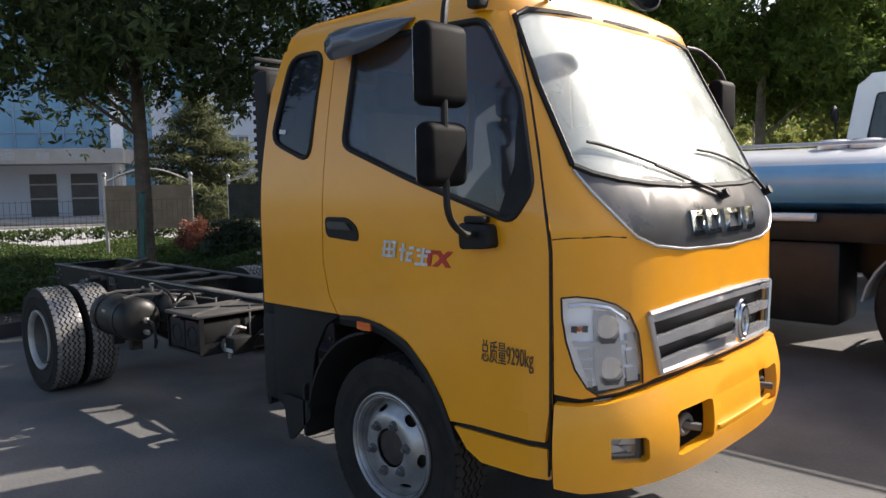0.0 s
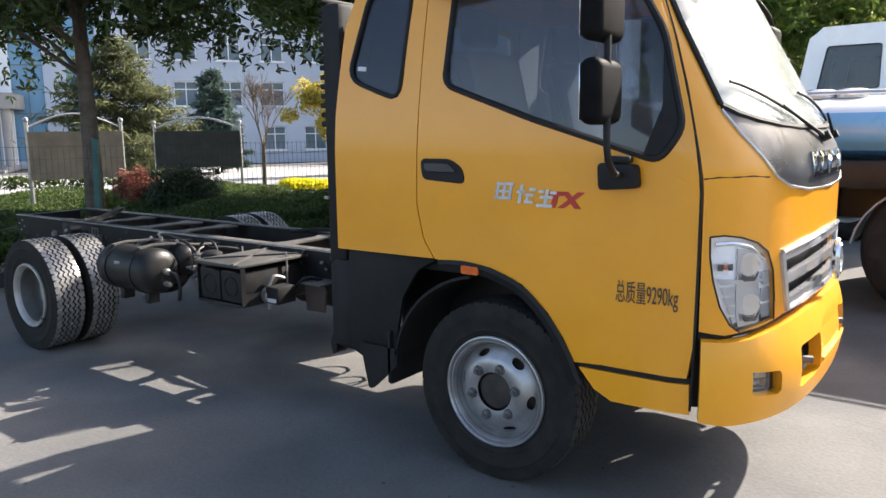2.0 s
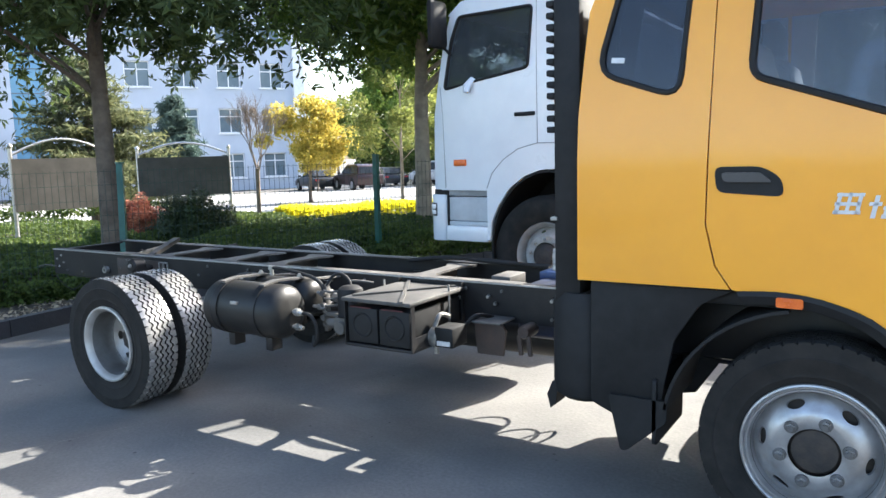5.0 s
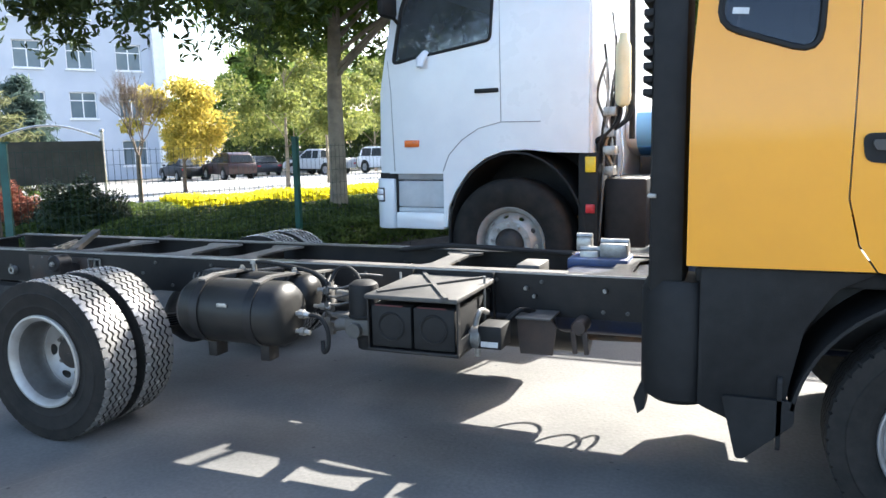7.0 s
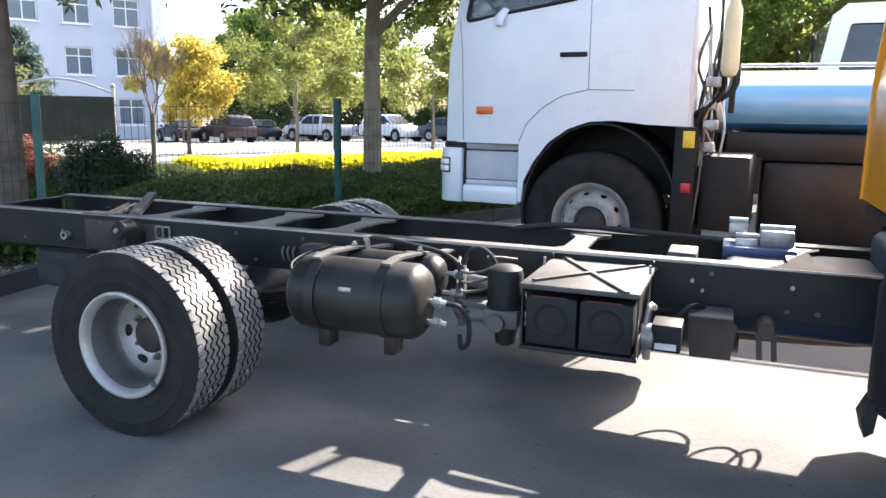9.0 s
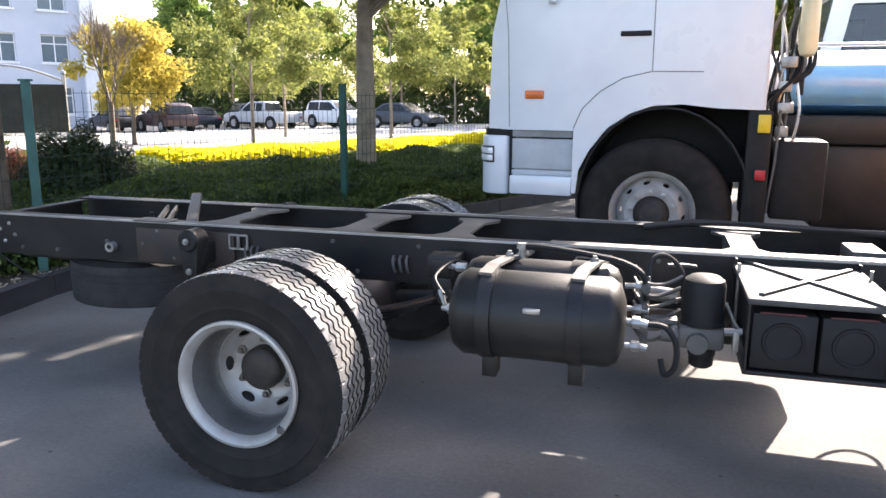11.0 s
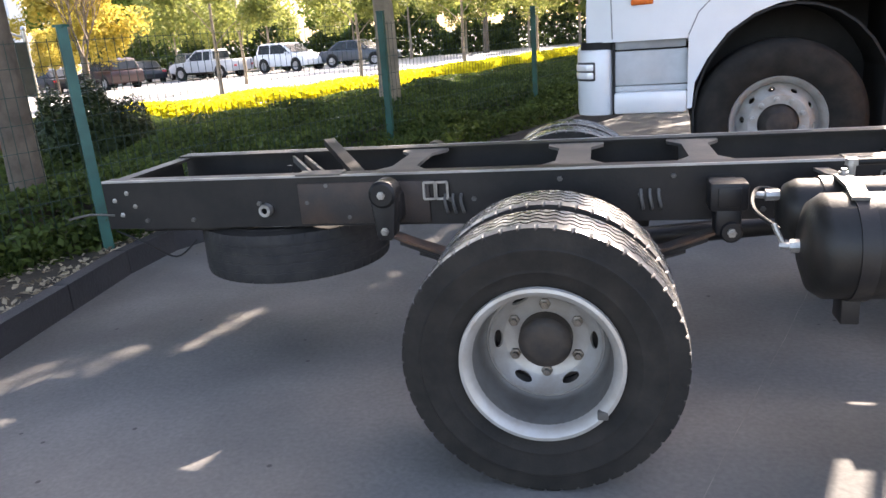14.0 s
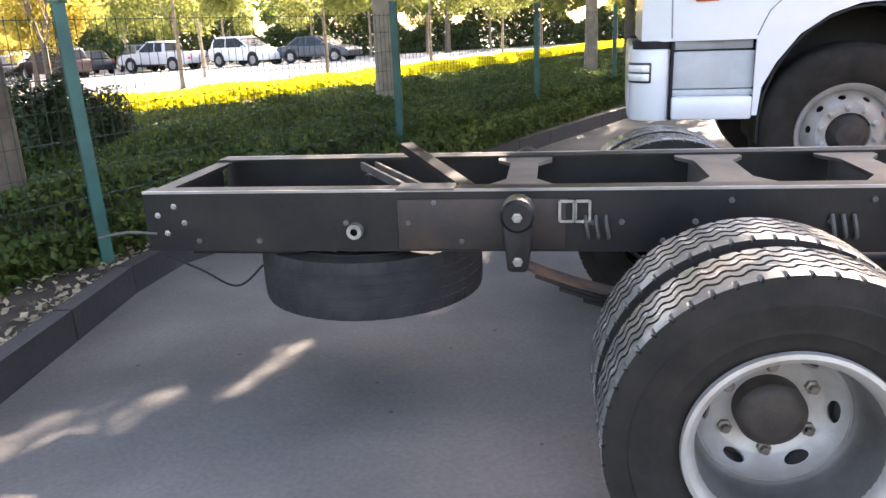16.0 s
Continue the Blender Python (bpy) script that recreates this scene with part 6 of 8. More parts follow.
for a, b in zip(kline, kline[1:]):
    n = max(1, round((b - a).length / 0.75))
    kd += [(a.lerp(b, k / n), a.lerp(b, (k + 1) / n)) for k in range(n)]
for a, b in kd[:78]:
    d = (b - a).normalized()
    part("kerb_stone", bar(nb(), a + d * 0.006 + Vector((0, 0, 0.07)), b - d * 0.006 + Vector((0, 0, 0.07)), 0.09, 0.16), M["kerb"], kerb, smooth=False)

# fallen leaves and scraps on the soil beside the kerb
gl = np.random.default_rng(91)
lt = []
for (a, b), m in zip(zip(kline, kline[1:]), (0, 260, 260, 90, 90, 160, 0, 0, 0)):
    for k in range(m):
        d = (b - a).normalized()
        w = Vector((-d.y, d.x, 0))
        p = a.lerp(b, gl.uniform()) + w * (0.05 + 0.55 * gl.uniform() ** 1.6)
        lt.append((p.x, p.y, 0.128 + 0.012 * gl.uniform()))
M["litter"] = leaf_mat("dry_fallen_leaf", (0.10, 0.08, 0.05), (0.42, 0.36, 0.26), 0.1)
tagged(leaf_cloud("leaf_litter", lt, 0.045, M["litter"], 92, 2.0, flat=0.6), "dry fallen leaves and scraps behind the kerb", "litter", kind="stuff")

# wire fence
M["post_green"] = mat("green_fence_post", (0.006, 0.085, 0.068), (0.005, 0.055, 0.045), 0.45, scale=6, bump=0.05)
M["wire_green"] = mat("green_coated_wire", (0.006, 0.035, 0.027), (0.005, 0.025, 0.02), 0.5, scale=20)
fence = thing("wire_fence", "green wire mesh fence with square steel posts", "fence")
posts = [P1 - DF * 6.3 + Vector((-0.3, 0, 0)), P1 - DF * 3.15 + Vector((-0.1, 0, 0)), P1] + [verge(3.13 * k, 0) for k in range(1, 9)]
for i, p in enumerate(posts):
    foot = p + Vector((0.13, -0.13, -0.05)) if i == 2 else p + Vector((0, 0, -0.05))
    head = p + (Vector((0.02, -0.01, 1.48)) if i == 2 else Vector((0, 0, 1.50)))
    bm = bar(nb(), foot, head, 0.062, 0.062)
    bar(bm, head, head + Vector((0, 0, 0.015)), 0.068, 0.068)
    part("fence_post", bm, M["post_green"], fence, "teal green square fence post")
for p, q in list(zip(posts, posts[1:]))[:8]:
    bm = nb()
    L_ = (q - p).length
    n = int(L_ / 0.062)
    for k in range(n):
        a = p.lerp(q, (k + 0.5) / n)
        bar(bm, a + Vector((0, 0, 0.12)), a + Vector((0, 0, 1.42)), 0.0032, 0.0032)
    for z in (0.14, 0.30, 0.46, 0.62, 0.78, 0.94, 1.10, 1.26, 1.40):
        bar(bm, p + Vector((0, 0, z)), q + Vector((0, 0, z)), 0.0038, 0.0038)
    o = part("wire_panel", bm, M["wire_green"], fence, "fine green wire mesh")
    o["kind"] = "stuff"

# low hedge between fence and golden strip
g = np.random.default_rng(4)
P = []
for s0, s1, d0, d1, n, zt in ((-8, 9, 0.12, 2.6, 110000, 0.50), (-6, 4.4, 2.6, 8.6, 70000, 0.36), (4.6, 26, 2.6, 4.75, 56000, 0.30), (9, 30, 0.12, 2.6, 40000, 0.40), (1.6, 26, -0.55, 0.12, 40000, 0.38), (-9, 1.6, -0.16, 0.12, 16000, 0.34)):
    s, d = g.uniform(s0, s1, n), g.uniform(d0, d1, n)
    z = zt * (0.72 + 0.28 * np.sin(s * 2.1 + 1.3 * np.sin(d * 1.7)) * np.cos(d * 2.3)) * np.clip((d - d0) / 0.25, 0.25, 1) + 0.10 - np.abs(g.normal(size=n)) * 0.07
    z = np.where((d < d0 + 0.35) & (g.random(n) < 0.6), g.uniform(0.10, zt, n), z)
    P.append(np.array(P1)[None, :] + np.outer(s, np.array(DF)) + np.outer(d, np.array(DN)) + np.outer(z, np.array((0, 0, 1))))
hedge = leaf_cloud("hedge", np.concatenate(P), 0.055, M["leaf_hedge"], 3, 0.8)
tagged(hedge, "low dark green clipped hedge behind the fence", "hedge", kind="stuff")
n = 52000
s, u = g.uniform(4.5, 28, n), g.uniform(-0.55, 0.55, n)
dd = 5.45 + 0.75 * np.clip((8.5 - s) / 4.0, 0, 1)
z = 0.42 * np.clip(1 - (u / 0.60) ** 6, 0.1, 1) * (0.94 + 0.06 * np.sin(s * 3)) * g.uniform(0.45, 1.0, n) ** 0.4 + 0.08
Pg = np.array(P1)[None, :] + np.outer(s, np.array(DF)) + np.outer(dd + u, np.array(DN)) + np.outer(z, np.array((0, 0, 1)))
tagged(leaf_cloud("golden_hedge", Pg, 0.10, M["leaf_gold_hedge"], 5, 0.7), "bright golden yellow clipped hedge strip", "hedge", kind="stuff")
n = 14000
s, u = g.uniform(-8, 34, n), g.uniform(-0.4, 0.4, n)
z = np.where(s < 3.0, 0.55, 0.26) * g.uniform(0.2, 1.0, n) ** 0.4 + 0.08
Pd = np.array(P1)[None, :] + np.outer(s, np.array(DF)) + np.outer(6.95 + 0.6 * u + 2.4 * np.clip((4.4 - s) / 3.0, 0, 1), np.array(DN)) + np.outer(z, np.array((0, 0, 1)))
tagged(leaf_cloud("back_hedge", Pd, 0.10, M["leaf_hedge"], 6, 0.5), "dark green hedge along the road", "hedge", kind="stuff")


def bush(at, rx, rz, n, size, material, seed, label, name="shrub"):
    gg = np.random.default_rng(seed)
    t = thing(name, label, "shrub", at)
    x = gg.normal(size=(n, 3))
    x /= np.linalg.norm(x, axis=1)[:, None]
    x[:, 2] = np.abs(x[:, 2])
    x *= (gg.uniform(0.35, 1, n) ** 0.35)[:, None] * (1 + 0.10 * np.sin(x[:, :1] * 9 + x[:, 1:2] * 7))
    x *= np.array((rx, rx, rz))
    leaf_cloud("foliage", x, size, material, seed, 0.3, 1, t)
    bm = nb()
    for k in range(7):
        q = k * 0.9
        tube(bm, [(0, 0, -0.02), (0.5 * rx * math.cos(q), 0.5 * rx * math.sin(q), rz * 0.7)], [0.02, 0.006], 5)
    part("stems", bm, M["bark"], t)
    return t


bush((-10.35, 6.85, 0.1), 0.72, 0.98, 11000, 0.055, M["leaf_bush"], 21, "dark round clipped shrub behind the hedge")
bush((-11.6, 6.8, 0.1), 0.52, 0.88, 6500, 0.06, M["leaf_red"], 22, "red-brown leafy shrub behind the hedge")
bush((-11.0, 5.9, 0.1), 0.5, 0.55, 3000, 0.07, M["leaf_green"], 23, "small green shrub beside the red one")
bush((-11.25, 7.35, 0.1), 0.36, 0.68, 2500, 0.07, M["leaf_lime"], 24, "pale leafy shrub beside the round one")

# road behind the hedges
M["road"] = mat("pale_concrete_road", (0.33, 0.322, 0.306), (0.26, 0.256, 0.245), 0.85, scale=0.6, bump=0.15, bscale=30)
bm = nb()


def on_road(x, y):
    return (x, y, ground_z(x, y) + 0.03)


rows = []
for ds in ((10.35, 10.35, 8.05, 7.55, 7.55), (10.5,) * 5, (38,) * 5):
    rows.append([bm.verts.new((p.x, p.y, ground_z(p.x, p.y) + 0.03)) for p in (verge(u, d) for u, d in zip((-30, 0.5, 4.2, 10, 70), ds))])
for p, q in zip(rows, rows[1:]):
    for i in range(4):
        bm.faces.new((p[i], p[i + 1], q[i + 1], q[i]))
bmesh.ops.recalc_face_normals(bm, faces=bm.faces)
if bm.faces[0].normal.z < 0:
    bmesh.ops.reverse_faces(bm, faces=bm.faces)
tagged(link("road", bm, M["road"], smooth=False), "sunlit pale concrete road with parked cars", "road", kind="structure")

# ---- parked cars ----
M["car_glass"] = mat("dark_car_glass", (0.02, 0.025, 0.03), (0.03, 0.035, 0.04), 0.25, scale=4, spec=0.2)
CARPAINT = {"white": (0.75, 0.76, 0.77), "silver": (0.5, 0.51, 0.52), "black": (0.02, 0.02, 0.024), "maroon": (0.030, 0.010, 0.011), "grey": (0.05, 0.06, 0.075)}
for k, c in CARPAINT.items():
    M["car_" + k] = mat("car_paint_" + k, c, tuple(x * 0.9 for x in c), 0.35, scale=3, coat=0.15)
LOWER = {"sedan": [(-2.25, 0.30), (-2.30, 0.62), (-2.2, 0.88), (-1.5, 0.93), (0.9, 0.92), (1.9, 0.80), (2.25, 0.62), (2.28, 0.30)],
         "suv": [(-2.2, 0.34), (-2.25, 0.75), (-2.2, 1.02), (0.95, 1.03), (1.95, 0.92), (2.25, 0.72), (2.27, 0.34)],
         "pickup": [(-2.6, 0.42), (-2.62, 0.80), (-2.6, 1.08), (-0.9, 1.08), (1.2, 1.05), (2.2, 0.98), (2.55, 0.78), (2.57, 0.42)]}
UPPER = {"sedan": [(-1.75, 0.91), (-1.0, 1.40), (0.1, 1.44), (1.05, 0.91)],
         "suv": [(-2.15, 1.0), (-1.95, 1.55), (-1.5, 1.66), (0.1, 1.64), (1.1, 1.02)],
         "pickup": [(-0.95, 1.06), (-0.85, 1.68), (0.4, 1.70), (1.3, 1.04)]}


def car(kind, paint, at, rz, label):
    c = thing("parked_car" if kind != "pickup" else "pickup_truck", label, "car", at, rz, "cars parked along the road")
    wz = 0.33 if kind == "sedan" else 0.37
    lw = LOWER[kind]
    L_ = lw[-1][0]
    wx = (-L_ * 0.60, L_ * 0.62)
    bm = nb()
    poly = rounded(lw, 0.10, 3)
    prism(bm, poly, -0.90, 0.90, 'xz', 0.05)
    body = part("body", bm, M["car_" + paint], c, "glossy %s car body" % paint)
    bm = nb()
    up = rounded(UPPER[kind], 0.12, 3)
    prism(bm, up, -0.80, 0.80, 'xz', 0.03)
    z0 = up[0][1]
    for v in bm.verts:
        k = (v.co.z - 0.9) / 0.75
        v.co.y *= 1 - 0.17 * max(0, k)
    part("cabin", bm, M["car_" + paint], c)
    cx = sum(p[0] for p in UPPER[kind]) / len(UPPER[kind])
    for s in (-1, 1):
        zt = max(p[1] for p in UPPER[kind])
        zb = min(p[1] for p in UPPER[kind]) + 0.06
        U = UPPER[kind]
        x0b, x0t = U[0][0] + 0.22, U[1][0] + 0.12
        x1b, x1t = U[-1][0] - 0.22, U[-2][0] - 0.02
        mid = (x0t + x1t) / 2
        for a, b, cc, d in ((x0b, mid - 0.04, mid - 0.04, x0t), (mid + 0.04, x1b, x1t, mid + 0.04)):
            bm = nb()
            q = [(a, zb), (b, zb), (cc, zt - 0.10), (d, zt - 0.10)]
            lo_ = []
            for x, z in q:
                y = s * 0.80 * (1 - 0.17 * max(0, (z - 0.9) / 0.75)) + s * 0.008
                lo_.append(bm.verts.new((x, y, z)))
            bm.faces.new(lo_)
            thicken(bm, 0.006)
            part("side_window", bm, M["car_glass"], c)
    for x0, x1, e in ((UPPER[kind][0], UPPER[kind][1], -1), (UPPER[kind][-1], UPPER[kind][-2], 1)):
        bm = nb()
        q = []
        for t, hw in ((0.12, 0.70), (0.85, 0.60)):
            x = x0[0] + (x1[0] - x0[0]) * t + e * 0.035
            z = x0[1] + (x1[1] - x0[1]) * t + 0.02
            q.append((x, z, hw))
        vs = [bm.verts.new((q[0][0], -q[0][2], q[0][1])), bm.verts.new((q[0][0], q[0][2], q[0][1])), bm.verts.new((q[1][0], q[1][2], q[1][1])), bm.verts.new((q[1][0], -q[1][2], q[1][1]))]
        bm.faces.new(vs)
        thicken(bm, 0.006)
        part("windscreen" if e > 0 else "rear_window", bm, M["car_glass"], c)
    for x in wx:
        for s in (-1, 1):
            w = new("wheel")
            w.parent = c
            w.matrix_local = pose(x, s * 0.825, wz, 0, 0, 0 if s < 0 else 180)
            bm = nb()
            lathe(bm, [(wz * 0.62, -0.10), (wz * 0.9, -0.115), (wz, -0.085), (wz, 0.085), (wz * 0.9, 0.1)], 'y', 24)
            part("tyre", bm, M["rubber"], w)
            bm = nb()
            lathe(bm, [(0.001, -0.10), (wz * 0.2, -0.105), (wz * 0.25, -0.085), (wz * 0.55, -0.085), (wz * 0.63, -0.11), (wz * 0.64, -0.05)], 'y', 20)
            part("rim", bm, M["rim"], w)
    for x in wx:
        for s in (-1, 1):
            bm = nb()
            lathe(bm, [(0.001, -0.006), (wz * 1.2, -0.006), (wz * 1.2, 0.0), (0.001, 0.0)], 'y', 24, (x, s * 0.903, wz + 0.02))
            part("wheel_arch", bm, M["black_plastic"], c)
    for s in (-1, 1):
        bm = nb()
        box(bm, lw[0][0] - 0.02, lw[0][0] + 0.10, s * 0.72 - 0.13, s * 0.72 + 0.13, 0.66, 0.80, 0.03)
        part("tail_lamp", bm, M["red"], c)
        bm = nb()
        box(bm, L_ - 0.22, L_ - 0.02, s * 0.66 - 0.17, s * 0.66 + 0.17, 0.58, 0.70, 0.03)
        part("headlight", bm, M["lamp_white"], c)
        bm = nb()
        box(bm, 0.70, 0.86, s * 0.98 - 0.09, s * 0.98 + 0.09, lw[3][1] + 0.0, lw[3][1] + 0.13, 0.03)
        part("door_mirror", bm, M["car_" + paint], c)
    if kind == "pickup":
        bm = nb()
        box(bm, -2.45, -1.0, -0.72, 0.72, 1.075, 1.09)
        part("bed_floor", bm, M["black_plastic"], c)
    return c


car("pickup", "silver", on_road(-28.5, 42.5), 165, "silver pickup truck parked beyond the hedge")
car("suv", "white", on_road(-23.4, 42.7), -25, "white estate car parked beside the road")
car("sedan", "grey", on_road(-19.0, 42.5), -12, "dark grey saloon parked beside the road")
car("suv", "maroon", on_road(-32.0, 37.6), 150, "dark maroon hatchback parked on the pale road")
car("sedan", "black", on_road(-36.4, 38.6), 150, "black saloon parked near the notice board")
car("sedan", "black", on_road(-34.5, 44.5), 140, "black saloon in the parking row")
car("suv", "black", on_road(-31.3, 45.0), 135, "black estate car in the parking row")
car("suv", "white", on_road(-31.0, 22.0), 140, "white car behind the notice board")

M["reflector_yellow"] = mat("yellow_reflector", (0.75, 0.55, 0.03), (0.65, 0.45, 0.02), 0.35, scale=30)
# ---- white heavy truck (x forward from its front axle, near side at +y) ----
wt = thing("heavy_truck", "white heavy truck cab with black wheel arch parked behind", "truck", (-4.155, 6.87, 0), 175)
WY = 1.22


def wt_prism(name, poly, y0, y1, material, parent, label="", bev=0.0):
    return part(name, prism(nb(), poly, y0, y1, 'xz', bev), material, parent, label)


poly = [(1.17, 1.14), (1.17, 1.30), (1.15, 1.85), (1.08, 2.12), (0.92, 2.78), (0.82, 2.86), (-0.58, 2.87), (-0.69, 2.81), (-0.69, 1.30), (-0.40, 1.31), (-0.17, 1.335), (0.02, 1.325), (0.18, 1.27), (0.34, 1.16), (0.46, 1.0), (0.535, 0.85), (0.55, 0.68), (0.575, 0.68), (0.575, 1.14)]
WWIN = rounded([(0.975, 2.09), (0.13, 2.22), (0.10, 2.74), (0.83, 2.74), (0.90, 2.53)], 0.04)
for s in (1, -1):
    bm = fill(nb(), poly, [WWIN])
    slice_grid(bm, 0.2, 0.2)
    for v in bm.verts:
        x, z = v.co.x, v.co.y
        y = WY - 0.10 * max(0, (x - 0.78) / 0.40) ** 2 - 0.06 * max(0, (z - 2.1) / 0.9) ** 1.5
        v.co = Vector((x, s * y, z))
    bmesh.ops.recalc_face_normals(bm, faces=bm.faces)
    if bm.faces[0].normal.y * s < 0:
        bmesh.ops.reverse_faces(bm, faces=bm.faces)
    bmesh.ops.solidify(bm, geom=bm.faces[:], thickness=0.03)
    cabs = part("cab_side", bm, M["white_paint"], wt, "white cab side")
    bm = fill(nb(), inset(WWIN, -0.005))
    for v in bm.verts:
        x, z = v.co.x, v.co.y
        v.co = Vector((x, s * (WY - 0.01 - 0.10 * max(0, (x - 0.78) / 0.40) ** 2 - 0.06 * max(0, (z - 2.1) / 0.9) ** 1.5), z))
    thicken(bm, 0.005)
    part("door_window", bm, M["side_glass"], cabs, "tinted truck door window").visible_shadow = False
    seal = [Vector((x, s * (WY + 0.004 - 0.10 * max(0, (x - 0.78) / 0.40) ** 2 - 0.06 * max(0, (z - 2.1) / 0.9) ** 1.5), z)) for x, z in WWIN]
    part("window_seal", tube(nb(), seal + [seal[0]], 0.014, 6), M["black_plastic"], cabs)
    def wl(pts, r=0.004):
        return tube(nb(), [Vector((x, s * (WY + 0.001 - 0.10 * max(0, (x - 0.78) / 0.40) ** 2 - 0.06 * max(0, (z - 2.1) / 0.9) ** 1.5), z)) for x, z in pts], r, 5)
    part("door_seam", wl([(0.06, 2.80), (0.045, 2.2), (0.04, 1.56)]), M["grey_plastic"], cabs)
    part("door_seam", wl([(1.04, 2.12), (1.01, 1.85), (0.99, 1.16)]), M["grey_plastic"], cabs)
    part("fender_seam", wl([(-0.30, 1.555), (0.04, 1.56), (0.24, 1.515), (0.40, 1.42), (0.52, 1.30), (0.575, 1.16)]), M["grey_plastic"], cabs)
    bm = nb()
    box(bm, 0.06, 0.27, s * WY - 0.012, s * WY + 0.016, 1.80, 1.835, 0.008)
    part("door_handle", bm, M["black_plastic"], cabs, "black door handle")
    bm = nb()
    box(bm, 0.765, 0.885, s * (WY + 0.004) - 0.012, s * (WY + 0.004) + 0.012, 1.37, 1.43, 0.008)
    part("side_repeater", bm, M["amber"], cabs, "orange side repeater lamp")
    # steps
    bm = nb()
    box(bm, 0.575, 0.98, s * (WY - 0.06) - 0.06, s * (WY - 0.06) + 0.06, 0.655, 0.80, 0.015)
    part("step_panel", bm, M["white_paint"], wt, "white lower step panel")
    bm = nb()
    box(bm, 0.57, 0.98, min(s * (WY - 0.22), s * (WY - 0.05)), max(s * (WY - 0.22), s * (WY - 0.05)), 0.80, 0.84, 0.01)
    box(bm, 0.57, 0.98, min(s * (WY - 0.12), s * (WY - 0.055)), max(s * (WY - 0.12), s * (WY - 0.055)), 0.845, 1.075, 0.008)
    part("step_recess", bm, M["step_pale"], wt, "pale grey step riser")
    bm = nb()
    box(bm, 0.585, 0.975, min(s * (WY - 0.16), s * (WY - 0.045)), max(s * (WY - 0.16), s * (WY - 0.045)), 1.085, 1.142, 0.008)
    part("step_trim", bm, M["grey_plastic"], wt, "grey step trim above the recess")
    # wheel arch shell
    bm = nb()
    rows = []
    for k in range(17):
        q = radians(-8 + 196 * k / 16)
        x, z = -0.06 + 0.61 * math.cos(q), 0.60 + 0.72 * math.sin(q)
        rows.append([bm.verts.new((x, s * (WY - 0.015), z)), bm.verts.new((x, s * (WY - 0.62), z))])
    for a, b in zip(rows, rows[1:]):
        bm.faces.new((a[0], a[1], b[1], b[0]))
    thicken(bm, 0.015)
    part("wheel_arch", bm, M["black_plastic"], wt, "black wheel arch")
    # Black sheet added to block the lit view through the arch.
    bm = nb()
    prism(bm, [(-0.66, 0.75), (0.52, 0.75), (0.50, 0.95), (0.35, 1.16), (0.12, 1.30), (-0.12, 1.32), (-0.66, 1.30)], s * (WY - 0.62) - 0.01, s * (WY - 0.62) + 0.01, 'xz')
    part("arch_dark_panel", bm, M["black_plastic"], wt, "added black panel that keeps the wheel arch dark")
    bm = nb()
    box(bm, -0.76, -0.60, s * (WY - 0.35) - 0.33, s * (WY - 0.35) + 0.33, 0.36, 1.30, 0.02)
    part("mudguard", bm, M["black_plastic"], wt, "black rear mudguard of the cab")
    bm = nb()
    box(bm, -0.745, -0.665, s * WY - 0.02, s * WY + 0.01, 1.15, 1.27, 0.006)
    part("reflector", bm, M["reflector_yellow"], wt, "yellow reflector plate")
    bm = nb()
    box(bm, -0.74, -0.67, s * WY - 0.01, s * WY + 0.012, 0.83, 0.90, 0.006)
    part("side_marker", bm, M["red"], wt, "red side marker lamp")
# cab front, roof, rear
wt_prism("cab_front", [(1.135, 1.14), (1.17, 1.14), (1.17, 1.30), (1.15, 1.85), (1.12, 1.85), (1.135, 1.30)], -1.08, 1.08, M["white_paint"], wt, "white cab front")
wt_prism("windscreen", [(1.125, 1.86), (1.14, 1.86), (0.945, 2.77), (0.93, 2.77)], -1.06, 1.06, M["windscreen"], wt, "large truck windscreen").visible_shadow = False
wt_prism("roof", rounded([(0.96, 2.76), (0.82, 2.885), (-0.58, 2.895), (-0.71, 2.83), (-0.71, 2.76), (-0.58, 2.82), (0.80, 2.81)], 0.03), -1.16, 1.16, M["white_paint"], wt, "white cab roof")
bm = nb()
box(bm, -0.71, -0.67, -1.18, 1.18, 1.05, 2.83, 0.015)
part("cab_rear", bm, M["white_paint"], wt, "white cab rear wall")
bm = nb()
box(bm, -0.67, 1.10, -1.15, 1.15, 1.34, 1.38)
part("cab_floor", bm, M["black_plastic"], wt)
bm = nb()
prism(bm, rounded([(-1.0, 0.64), (-1.0, 1.12), (1.0, 1.12), (1.0, 0.64)], 0.05), 1.02, 1.25, 'yz', 0.03)
bmp = part("bumper", bm, M["white_paint"], wt, "white front bumper with square lamp")
